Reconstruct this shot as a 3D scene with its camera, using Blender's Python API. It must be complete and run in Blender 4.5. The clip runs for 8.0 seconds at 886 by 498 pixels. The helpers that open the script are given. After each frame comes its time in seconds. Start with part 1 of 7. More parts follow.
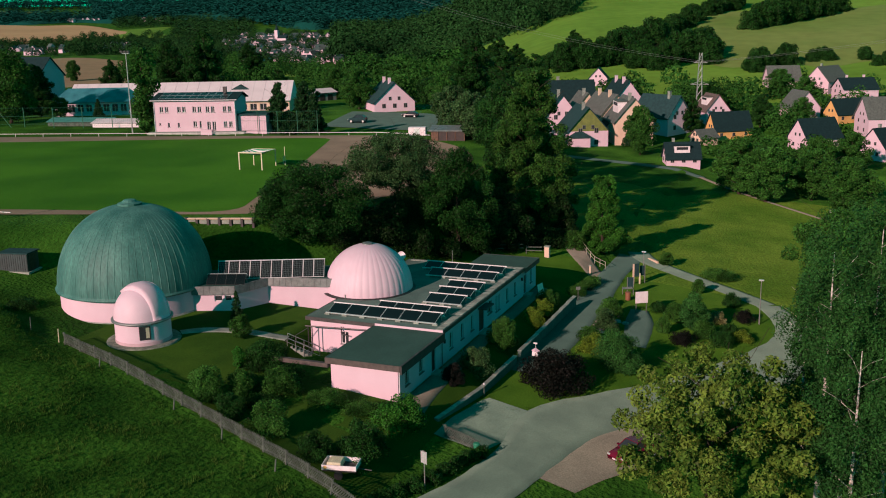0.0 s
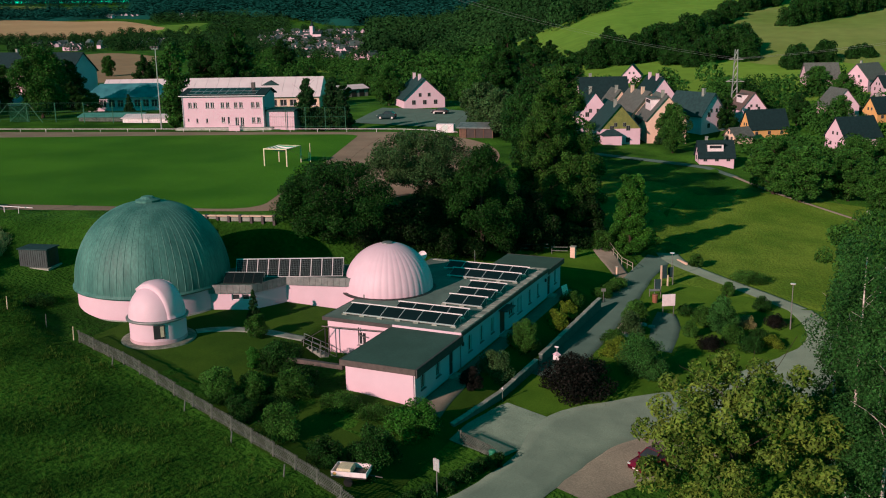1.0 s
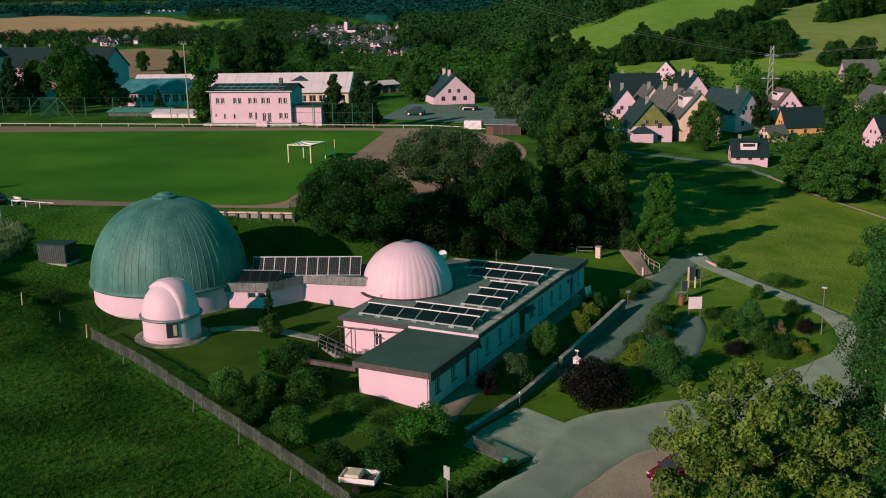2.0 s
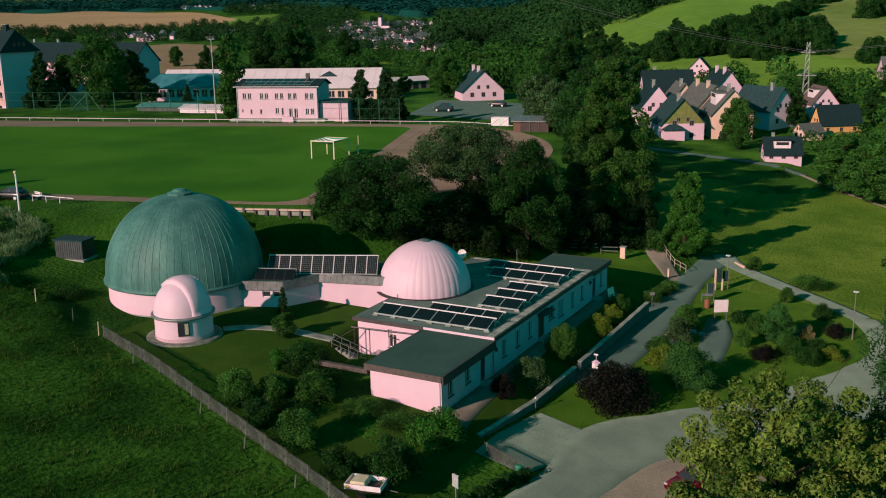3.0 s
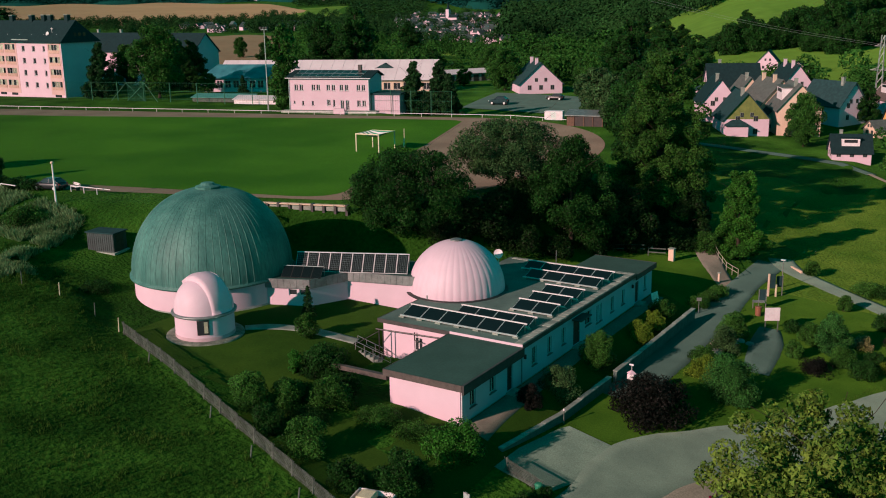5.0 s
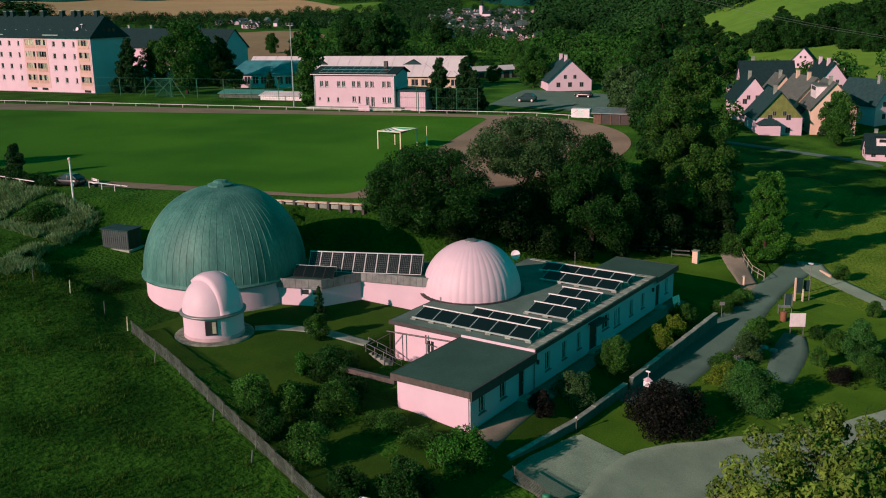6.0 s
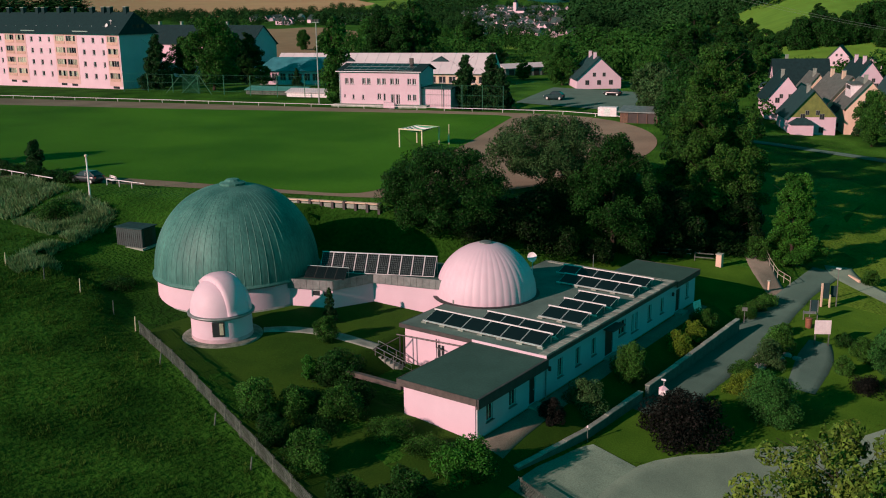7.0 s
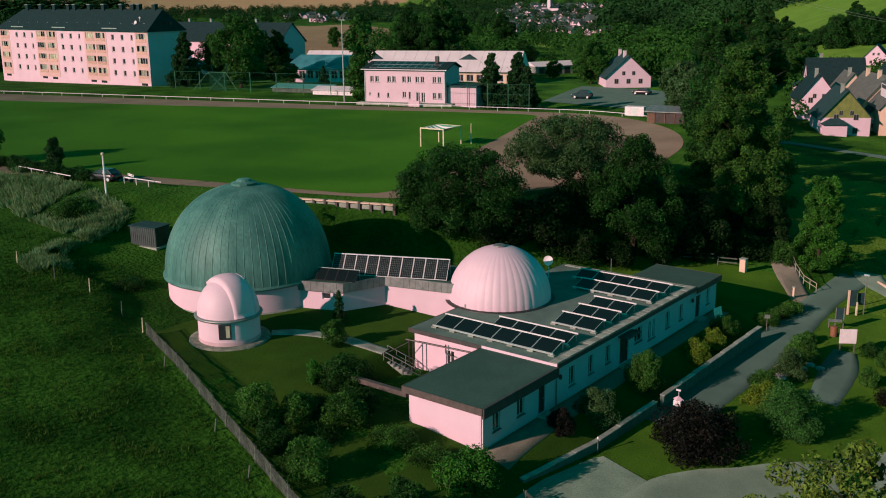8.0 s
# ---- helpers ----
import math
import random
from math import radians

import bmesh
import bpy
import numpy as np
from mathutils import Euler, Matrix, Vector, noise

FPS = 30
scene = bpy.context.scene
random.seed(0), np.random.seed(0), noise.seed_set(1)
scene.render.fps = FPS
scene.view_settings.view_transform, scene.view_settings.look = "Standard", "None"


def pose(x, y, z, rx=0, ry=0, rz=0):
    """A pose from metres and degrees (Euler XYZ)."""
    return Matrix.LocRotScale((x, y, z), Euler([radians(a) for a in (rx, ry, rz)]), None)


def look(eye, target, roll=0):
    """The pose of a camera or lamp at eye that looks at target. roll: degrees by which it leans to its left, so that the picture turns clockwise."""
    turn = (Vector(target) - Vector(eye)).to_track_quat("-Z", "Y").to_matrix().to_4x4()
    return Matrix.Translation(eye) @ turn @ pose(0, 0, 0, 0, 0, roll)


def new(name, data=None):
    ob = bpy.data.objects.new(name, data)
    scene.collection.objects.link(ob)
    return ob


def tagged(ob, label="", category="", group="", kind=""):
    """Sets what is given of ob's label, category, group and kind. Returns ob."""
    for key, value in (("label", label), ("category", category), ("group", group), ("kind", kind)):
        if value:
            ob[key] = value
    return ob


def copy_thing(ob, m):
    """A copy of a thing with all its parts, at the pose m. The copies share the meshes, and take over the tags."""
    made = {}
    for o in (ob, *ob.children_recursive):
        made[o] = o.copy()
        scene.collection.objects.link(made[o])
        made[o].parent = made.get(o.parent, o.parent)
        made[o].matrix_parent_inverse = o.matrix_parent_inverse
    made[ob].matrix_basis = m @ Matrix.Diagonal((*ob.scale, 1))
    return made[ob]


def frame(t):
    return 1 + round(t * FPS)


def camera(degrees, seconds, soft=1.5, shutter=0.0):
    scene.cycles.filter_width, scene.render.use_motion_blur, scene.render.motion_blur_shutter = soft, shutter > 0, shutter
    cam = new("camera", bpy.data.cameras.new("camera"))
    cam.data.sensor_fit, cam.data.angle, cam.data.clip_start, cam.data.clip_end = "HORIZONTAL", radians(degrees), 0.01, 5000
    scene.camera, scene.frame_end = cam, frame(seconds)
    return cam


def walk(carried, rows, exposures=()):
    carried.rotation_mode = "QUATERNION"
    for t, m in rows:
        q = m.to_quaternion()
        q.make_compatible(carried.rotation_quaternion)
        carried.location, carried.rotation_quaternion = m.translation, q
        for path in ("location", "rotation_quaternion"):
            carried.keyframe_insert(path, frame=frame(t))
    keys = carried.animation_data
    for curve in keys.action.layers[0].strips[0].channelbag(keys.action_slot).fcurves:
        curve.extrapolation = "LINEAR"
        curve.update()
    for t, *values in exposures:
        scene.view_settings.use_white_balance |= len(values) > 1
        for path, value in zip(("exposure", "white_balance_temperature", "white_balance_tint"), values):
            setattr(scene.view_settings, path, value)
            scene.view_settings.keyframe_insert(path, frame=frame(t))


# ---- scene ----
cam = camera(48.3, 8.0, soft=1.05)
PATH = [
    (0.0, (31.599, -76.118, 29.768), (16.799, -40.089, 20.701), -1.05),
    (0.5, (31.788, -74.944, 29.695), (16.360, -39.193, 20.572), -1.02),
    (1.0, (31.978, -73.763, 29.617), (15.931, -38.299, 20.435), -1.00),
    (1.5, (32.167, -72.576, 29.535), (15.510, -37.409, 20.290), -0.97),
    (3.0, (32.730, -68.979, 29.279), (14.294, -34.759, 19.837), -0.90),
    (3.5, (32.915, -67.769, 29.196), (13.902, -33.883, 19.688), -0.88),
    (4.0, (33.097, -66.555, 29.117), (13.515, -33.013, 19.542), -0.86),
    (4.5, (33.277, -65.336, 29.044), (13.133, -32.147, 19.404), -0.84),
    (6.0, (33.796, -61.658, 28.870), (12.007, -29.582, 19.051), -0.78),
    (6.5, (33.961, -60.427, 28.834), (11.637, -28.739, 18.961), -0.76),
    (7.0, (34.120, -59.192, 28.810), (11.268, -27.902, 18.889), -0.74),
    (7.5, (34.275, -57.956, 28.802), (10.900, -27.071, 18.838), -0.72),
    (8.0, (34.424, -56.718, 28.810), (10.531, -26.248, 18.809), -0.70),
]
walk(cam, [(t, look(eye, target, roll)) for t, eye, target, roll in PATH])
# ---- end path ----
# ---- light ----
SUN_FROM = Vector((-0.30, -0.954, 0.0)).normalized()
SUN_UP = radians(20.6)
world = bpy.data.worlds.new("sky")
scene.world = world
world.use_nodes = True
wn, wl = world.node_tree.nodes, world.node_tree.links
sky = wn.new("ShaderNodeTexSky")
sky.sky_type, sky.sun_disc, sky.sun_elevation = "NISHITA", False, SUN_UP
sky.dust_density, sky.air_density = 0.0, 0.65
sky.sun_rotation = math.atan2(SUN_FROM.x, SUN_FROM.y)
tint = wn.new("ShaderNodeMix")
tint.data_type, tint.blend_type = "RGBA", "MULTIPLY"
tint.inputs["Factor"].default_value = 1.0
tint.inputs["B"].default_value = (0.0, 1.0, 0.60, 1)
wl.new(sky.outputs["Color"], tint.inputs["A"])
wl.new(tint.outputs["Result"], wn["Background"].inputs["Color"])
wn["Background"].inputs["Strength"].default_value = 0.112
sun_data = bpy.data.lights.new("sun", "SUN")
sun_data.energy, sun_data.angle, sun_data.color = 4.65, radians(0.6), (0.930, 0.540, 0.490)
sun = new("sun", sun_data)
sun.matrix_world = look(SUN_FROM * 100 + Vector((0, 0, 100 * math.tan(SUN_UP))), (0, 0, 0))
scene.view_settings.exposure = 0.42

# ---- materials ----


def material(name, c1, c2=None, scale=2.0, rough=0.8, metal=0.0, bump=0.0, fine=25.0, rand=0.0, island=0.0, thin=0.0, stretch=(1, 1, 1), grain=0.25, gloss=0.5, matt=0.0):
    """A surface with broad patches between two colours, a fine grain and a relief."""
    m = bpy.data.materials.new(name)
    m.use_nodes = True
    n, l = m.node_tree.nodes, m.node_tree.links
    p = n["Principled BSDF"]
    p.inputs["Roughness"].default_value, p.inputs["Metallic"].default_value = rough, metal
    p.inputs["Specular IOR Level"].default_value = gloss
    p.inputs["Diffuse Roughness"].default_value = matt
    co, mp = n.new("ShaderNodeTexCoord"), n.new("ShaderNodeMapping")
    mp.inputs["Scale"].default_value = stretch
    l.new(co.outputs["Object"], mp.inputs["Vector"])
    broad, small = n.new("ShaderNodeTexNoise"), n.new("ShaderNodeTexNoise")
    for t, s, d in ((broad, scale, 5), (small, fine, 4)):
        t.inputs["Scale"].default_value, t.inputs["Detail"].default_value = s, d
        l.new(mp.outputs["Vector"], t.inputs["Vector"])
    ramp = n.new("ShaderNodeMapRange")
    ramp.inputs["From Min"].default_value, ramp.inputs["From Max"].default_value = 0.35, 0.65
    l.new(broad.outputs["Fac"], ramp.inputs["Value"])
    mix = n.new("ShaderNodeMix")
    mix.data_type = "RGBA"
    mix.inputs["A"].default_value = (*c1, 1)
    mix.inputs["B"].default_value = (*(c2 or [v * 0.8 for v in c1]), 1)
    l.new(ramp.outputs["Result"], mix.inputs["Factor"])
    hsv = n.new("ShaderNodeHueSaturation")
    l.new(mix.outputs["Result"], hsv.inputs["Color"])
    total = n.new("ShaderNodeMapRange")
    total.inputs["From Min"].default_value, total.inputs["From Max"].default_value = 0.3, 0.7
    total.inputs["To Min"].default_value, total.inputs["To Max"].default_value = 1 - grain, 1 + grain
    l.new(small.outputs["Fac"], total.inputs["Value"])
    value = total.outputs["Result"]
    for amount, kind, out in ((rand, "ShaderNodeObjectInfo", "Random"), (island, "ShaderNodeNewGeometry", "Random Per Island")):
        if amount:
            r, f = n.new(kind), n.new("ShaderNodeMath")
            rr = n.new("ShaderNodeMapRange")
            rr.inputs["To Min"].default_value, rr.inputs["To Max"].default_value = 1 - amount, 1 + amount
            l.new(r.outputs[out], rr.inputs["Value"])
            f.operation = "MULTIPLY"
            l.new(value, f.inputs[0])
            l.new(rr.outputs["Result"], f.inputs[1])
            value = f.outputs[0]
    l.new(value, hsv.inputs["Value"])
    l.new(hsv.outputs["Color"], p.inputs["Base Color"])
    if bump:
        b = n.new("ShaderNodeBump")
        b.inputs["Strength"].default_value, b.inputs["Distance"].default_value = min(1.0, bump * 4), bump
        l.new(small.outputs["Fac"], b.inputs["Height"])
        l.new(b.outputs["Normal"], p.inputs["Normal"])
    if thin:
        tr, sh = n.new("ShaderNodeBsdfTranslucent"), n.new("ShaderNodeMixShader")
        sh.inputs["Fac"].default_value = thin
        l.new(hsv.outputs["Color"], tr.inputs["Color"])
        l.new(p.outputs["BSDF"], sh.inputs[1])
        l.new(tr.outputs["BSDF"], sh.inputs[2])
        l.new(sh.outputs["Shader"], n["Material Output"].inputs["Surface"])
    return m


def glass_pane(name, c, rough=0.08):
    m = material(name, c, [v * 0.7 for v in c], 0.8, rough)
    m.node_tree.nodes["Principled BSDF"].inputs["Specular IOR Level"].default_value = 0.6
    return m


render_white = material("render_white", (0.605, 0.498, 0.578), (0.565, 0.465, 0.54), 0.5, 0.85, bump=0.004, fine=40, grain=0.05, gloss=0.04)
render_rose = material("render_rose", (0.595, 0.47, 0.546), (0.545, 0.43, 0.5), 0.3, 0.85, grain=0.06, gloss=0.04)
render_cream = material("render_cream", (0.620, 0.515, 0.397), (0.540, 0.445, 0.339), 0.4, 0.85, grain=0.08, gloss=0.04)
render_ochre = material("render_ochre", (0.620, 0.398, 0.138), (0.520, 0.328, 0.115), 0.4, 0.85, grain=0.08)
balcony_panel = material("balcony_panel", (0.480, 0.330, 0.270), (0.400, 0.275, 0.225), 1.0, 0.8, rand=0.15)
bay_cream = material("bay_cream", (0.540, 0.385, 0.370), (0.490, 0.350, 0.335), 0.4, 0.85, grain=0.06, gloss=0.04)
blind_pale = material("blind_pale", (0.360, 0.398, 0.287), (0.220, 0.257, 0.184), 1.5, 0.8, rand=0.4)
shingle_olive = material("shingle_olive", (0.165, 0.214, 0.053), (0.116, 0.161, 0.042), 1.0, 0.8, grain=0.2)
plinth_grey = material("plinth_grey", (0.252, 0.310, 0.276), (0.165, 0.203, 0.180), 1.2, 0.9, bump=0.005)
roof_felt = material("roof_felt", (0.0377, 0.0980, 0.0800), (0.0285, 0.0790, 0.0640), 0.35, 0.9, bump=0.004, fine=8, grain=0.12, gloss=0.2)
roof_gravel = material("roof_gravel", (0.1205, 0.2030, 0.1750), (0.0754, 0.1340, 0.1170), 0.45, 0.95, bump=0.01, fine=18, grain=0.25, gloss=0.2)
slab_concrete = material("slab_concrete", (0.291, 0.353, 0.302), (0.175, 0.219, 0.191), 1.1, 0.9, bump=0.006, rand=0.15, gloss=0.2)
fascia_dark = material("fascia_dark", (0.049, 0.048, 0.048), (0.029, 0.032, 0.032), 2, 0.6)
fascia_brown = material("fascia_brown", (0.082, 0.073, 0.066), (0.049, 0.047, 0.042), 2, 0.6)
fascia_zinc = material("fascia_zinc", (0.233, 0.268, 0.265), (0.145, 0.182, 0.180), 1.5, 0.5, 0.5, rand=0.08)
copper_green = material("copper_green", (0.064, 0.198, 0.17), (0.029, 0.124, 0.108), 0.55, 0.6, 0.1, bump=0.004, fine=6, stretch=(1, 1, 0.2), grain=0.22, gloss=0.35)
dome_white = material("dome_white", (0.6, 0.488, 0.57), (0.565, 0.458, 0.535), 0.8, 0.6, 0.0, grain=0.05)
metal_dark = material("metal_dark", (0.049, 0.054, 0.053), (0.029, 0.032, 0.032), 3, 0.5, 0.4)
metal_zinc = material("metal_zinc", (0.407, 0.449, 0.445), (0.291, 0.321, 0.318), 3, 0.45, 0.7)
paint_white = material("paint_white", (0.720, 0.725, 0.747), (0.620, 0.620, 0.644), 2, 0.5, grain=0.08)
cell_line = material("cell_line", (0.20, 0.26, 0.26), (0.16, 0.21, 0.21), 2, 0.5)
cell_glass = glass_pane("cell_glass", (0.006, 0.012, 0.013), 0.28)
cell_glass.node_tree.nodes["Principled BSDF"].inputs["Specular IOR Level"].default_value = 0.3
window_glass = glass_pane("window_glass", (0.03, 0.04, 0.045))
alu_frame = material("alu_frame", (0.680, 0.796, 0.782), (0.550, 0.643, 0.632), 4, 0.4, 0.5)
wood_grey = material("wood_grey", (0.107, 0.139, 0.119), (0.058, 0.077, 0.066), 3, 0.85, bump=0.004, island=0.25, gloss=0.04)
wood_brown = material("wood_brown", (0.136, 0.080, 0.048), (0.078, 0.048, 0.032), 3, 0.75, rand=0.15)
wall_stone = material("wall_stone", (0.105, 0.160, 0.145), (0.064, 0.104, 0.094), 1.2, 0.9, bump=0.005, gloss=0.1)
door_brown = material("door_brown", (0.034, 0.024, 0.021), (0.019, 0.016, 0.015), 2, 0.5)
forecourt_gravel = material("forecourt_gravel", (0.136, 0.223, 0.172), (0.108, 0.181, 0.142), 0.5, 0.95, bump=0.008, fine=10, grain=0.22, gloss=0.04, matt=1.0)
asphalt = material("asphalt", (0.0518, 0.1067, 0.0882), (0.0406, 0.0858, 0.0719), 0.35, 0.9, bump=0.006, fine=14, grain=0.15, gloss=0.2, matt=1.0)
asphalt_old = material("asphalt_old", (0.1135, 0.1891, 0.1457), (0.0884, 0.1494, 0.1172), 0.4, 0.92, bump=0.006, fine=12, grain=0.18, gloss=0.2, matt=1.0)
gravel_brown = material("gravel_brown", (0.170, 0.188, 0.145), (0.135, 0.150, 0.118), 0.3, 0.95, bump=0.012, fine=9, grain=0.25, gloss=0.04, matt=1.0)
path_gravel = material("path_gravel", (0.1624, 0.1693, 0.1345), (0.1296, 0.1358, 0.1085), 0.5, 0.95, bump=0.01, fine=10, grain=0.2, gloss=0.04, matt=1.0)
cinder_track = material("cinder_track", (0.1440, 0.1352, 0.1016), (0.1072, 0.1024, 0.0776), 0.12, 0.95, bump=0.004, fine=5, grain=0.15, gloss=0.04, matt=1.0)
pitch_grass = material("pitch_grass", (0.0318, 0.1220, 0.0090), (0.0181, 0.0840, 0.0060), 0.055, 0.9, bump=0.12, fine=7, grain=0.2, stretch=(1, 1, 1), gloss=0.04, matt=1.0)
meadow_grass = material("meadow_grass", (0.031, 0.11, 0.012), (0.01, 0.048, 0.005), 0.13, 0.95, bump=0.3, fine=2.6, grain=0.25, gloss=0.04, matt=1.0)
lawn_grass = material("lawn_grass", (0.0370, 0.1000, 0.0100), (0.0230, 0.0720, 0.0070), 0.25, 0.95, bump=0.09, fine=9, grain=0.2, gloss=0.04, matt=1.0)
garden_lawn = material("garden_lawn", (0.0285, 0.0740, 0.0090), (0.0170, 0.0530, 0.0070), 0.25, 0.95, bump=0.09, fine=9, grain=0.2, gloss=0.04, matt=1.0)
meadow_sunny = material("meadow_sunny", (0.0690, 0.1420, 0.0180), (0.0400, 0.1040, 0.0110), 0.16, 0.95, bump=0.25, fine=3, grain=0.28, gloss=0.04, matt=1.0)
hill_grass = material("hill_grass", (0.0741, 0.1656, 0.0245), (0.0516, 0.1310, 0.0166), 0.02, 0.95, grain=0.12, fine=0.2, gloss=0.04, matt=1.0)
hay_field = material("hay_field", (0.0907, 0.1402, 0.0413), (0.0615, 0.1207, 0.0270), 0.012, 0.95, grain=0.12, fine=0.15, gloss=0.04, matt=1.0)
stubble_field = material("stubble_field", (0.165, 0.140, 0.085), (0.135, 0.116, 0.072), 0.012, 0.95, grain=0.1, fine=0.12, gloss=0.04, matt=1.0)
plough_field = material("plough_field", (0.2714, 0.2117, 0.1181), (0.2344, 0.1850, 0.1030), 0.01, 0.95, grain=0.06, fine=0.1, gloss=0.04, matt=1.0)
bark_dark = material("bark_dark", (0.053, 0.045, 0.035), (0.029, 0.026, 0.021), 3, 0.95, bump=0.02, gloss=0.04)
bark_birch = material("bark_birch", (0.620, 0.655, 0.598), (0.100, 0.094, 0.081), 2.2, 0.8, stretch=(1, 1, 2.5))
roof_slate = material("roof_slate", (0.011, 0.034, 0.037), (0.008, 0.025, 0.028), 1.5, 0.8, grain=0.2, gloss=0.12)
roof_teal = material("roof_teal", (0.021, 0.062, 0.064), (0.016, 0.045, 0.048), 1.5, 0.8, grain=0.2, gloss=0.12)
roof_grey = material("roof_grey", (0.097, 0.123, 0.111), (0.063, 0.083, 0.076), 1.5, 0.8, grain=0.2)
roof_light = material("roof_light", (0.640, 0.620, 0.644), (0.570, 0.550, 0.575), 0.3, 0.6, grain=0.06)
roof_blue = material("roof_blue", (0.049, 0.225, 0.254), (0.024, 0.128, 0.159), 0.4, 0.4, grain=0.1)
roof_tile = material("roof_tile", (0.116, 0.091, 0.080), (0.078, 0.064, 0.058), 1.5, 0.8, grain=0.2)
car_red = material("car_red", (0.155, 0.006, 0.032), (0.126, 0.005, 0.027), 2, 0.25, 0.2, grain=0.02)
car_dark = material("car_dark", (0.029, 0.037, 0.042), None, 2, 0.3, 0.3)
rubber = material("rubber", (0.019, 0.021, 0.021), None, 5, 0.9)
lamp_red = material("lamp_red", (0.339, 0.021, 0.021), None, 5, 0.3)
net_green = material("net_green", (0.05, 0.34, 0.19), (0.04, 0.26, 0.15), 2, 0.7)
fence_green = material("fence_green", (0.02, 0.15, 0.085), (0.014, 0.11, 0.06), 2, 0.7)
paint_cream = material("paint_cream", (0.620, 0.608, 0.414), (0.500, 0.491, 0.345), 2, 0.6)
bin_green = material("bin_green", (0.019, 0.214, 0.117), None, 2, 0.5)
sign_brown = material("sign_brown", (0.213, 0.096, 0.053), None, 2, 0.6)
stone_grey = material("stone_grey", (0.291, 0.300, 0.276), (0.194, 0.193, 0.180), 1.5, 0.9, bump=0.02, rand=0.2)


def leaves(name, c1, c2, thin=0.15):
    return material(name, c1, c2, 0.5, 0.5, island=0.62, thin=thin, grain=0.15, rand=0.12, gloss=0.07, matt=0.8)


leaf_dark = leaves("leaf_dark", (0.018, 0.078, 0.014), (0.0048, 0.028, 0.0048))
# near-black leaf colour with the shade under the trees painted in
leaf_shaded = leaves("leaf_shaded", (0.010, 0.036, 0.008), (0.004, 0.017, 0.004), 0.05)
leaf_willow = leaves("leaf_willow", (0.0560, 0.1320, 0.0460), (0.0180, 0.0560, 0.0165))
leaf_mid = leaves("leaf_mid", (0.0404, 0.1450, 0.0230), (0.0146, 0.0680, 0.0110))
leaf_shrub = leaves("leaf_shrub", (0.046, 0.156, 0.025), (0.0086, 0.042, 0.006))
leaf_bright = leaves("leaf_bright", (0.0378, 0.1780, 0.0210), (0.0181, 0.1010, 0.0130))
leaf_maple = leaves("leaf_maple", (0.112, 0.19, 0.03), (0.036, 0.094, 0.014))
leaf_birch = leaves("leaf_birch", (0.0249, 0.0980, 0.0210), (0.0112, 0.0540, 0.0120))
leaf_purple = leaves("leaf_purple", (0.0100, 0.0130, 0.0105), (0.0045, 0.0065, 0.0050))
flower_pale = leaves("flower_pale", (0.26, 0.25, 0.13), (0.08, 0.12, 0.03))
leaf_blue = leaves("leaf_blue", (0.034, 0.138, 0.028), (0.013, 0.064, 0.014))
leaf_yellow = leaves("leaf_yellow", (0.116, 0.203, 0.021), (0.068, 0.139, 0.015))
leaf_fir = leaves("leaf_fir", (0.018, 0.066, 0.018), (0.008, 0.034, 0.011), 0.1)
# far spruce: teal distance haze is put into the leaf colour
spruce_hazed = material("spruce_hazed", (0.006, 0.068, 0.056), (0.005, 0.054, 0.044), 0.01, 0.9, island=0.12, gloss=0.04, matt=1.0)
forest_leaf = material("forest_leaf", (0.0200, 0.0740, 0.0190), (0.0075, 0.0340, 0.0100), 0.02, 0.9, island=0.4, gloss=0.04, matt=1.0)
garden_leaf = material("garden_leaf", (0.0284, 0.1120, 0.0190), (0.0103, 0.0490, 0.0080), 0.08, 0.9, island=0.4, gloss=0.04, matt=1.0)
grass_blade = material("grass_blade", (0.052, 0.145, 0.020), (0.018, 0.072, 0.010), 0.13, 0.8, island=0.3, thin=0.2, gloss=0.04, matt=1.0)
grass_light = material("grass_light", (0.08, 0.165, 0.028), (0.036, 0.094, 0.014), 0.3, 0.8, island=0.35, thin=0.3, gloss=0.04, matt=1.0)
grass_dry = material("grass_dry", (0.213, 0.342, 0.164), (0.097, 0.193, 0.069), 0.4, 0.85, island=0.4, thin=0.3, gloss=0.04, matt=1.0)

# ---- building blocks ----


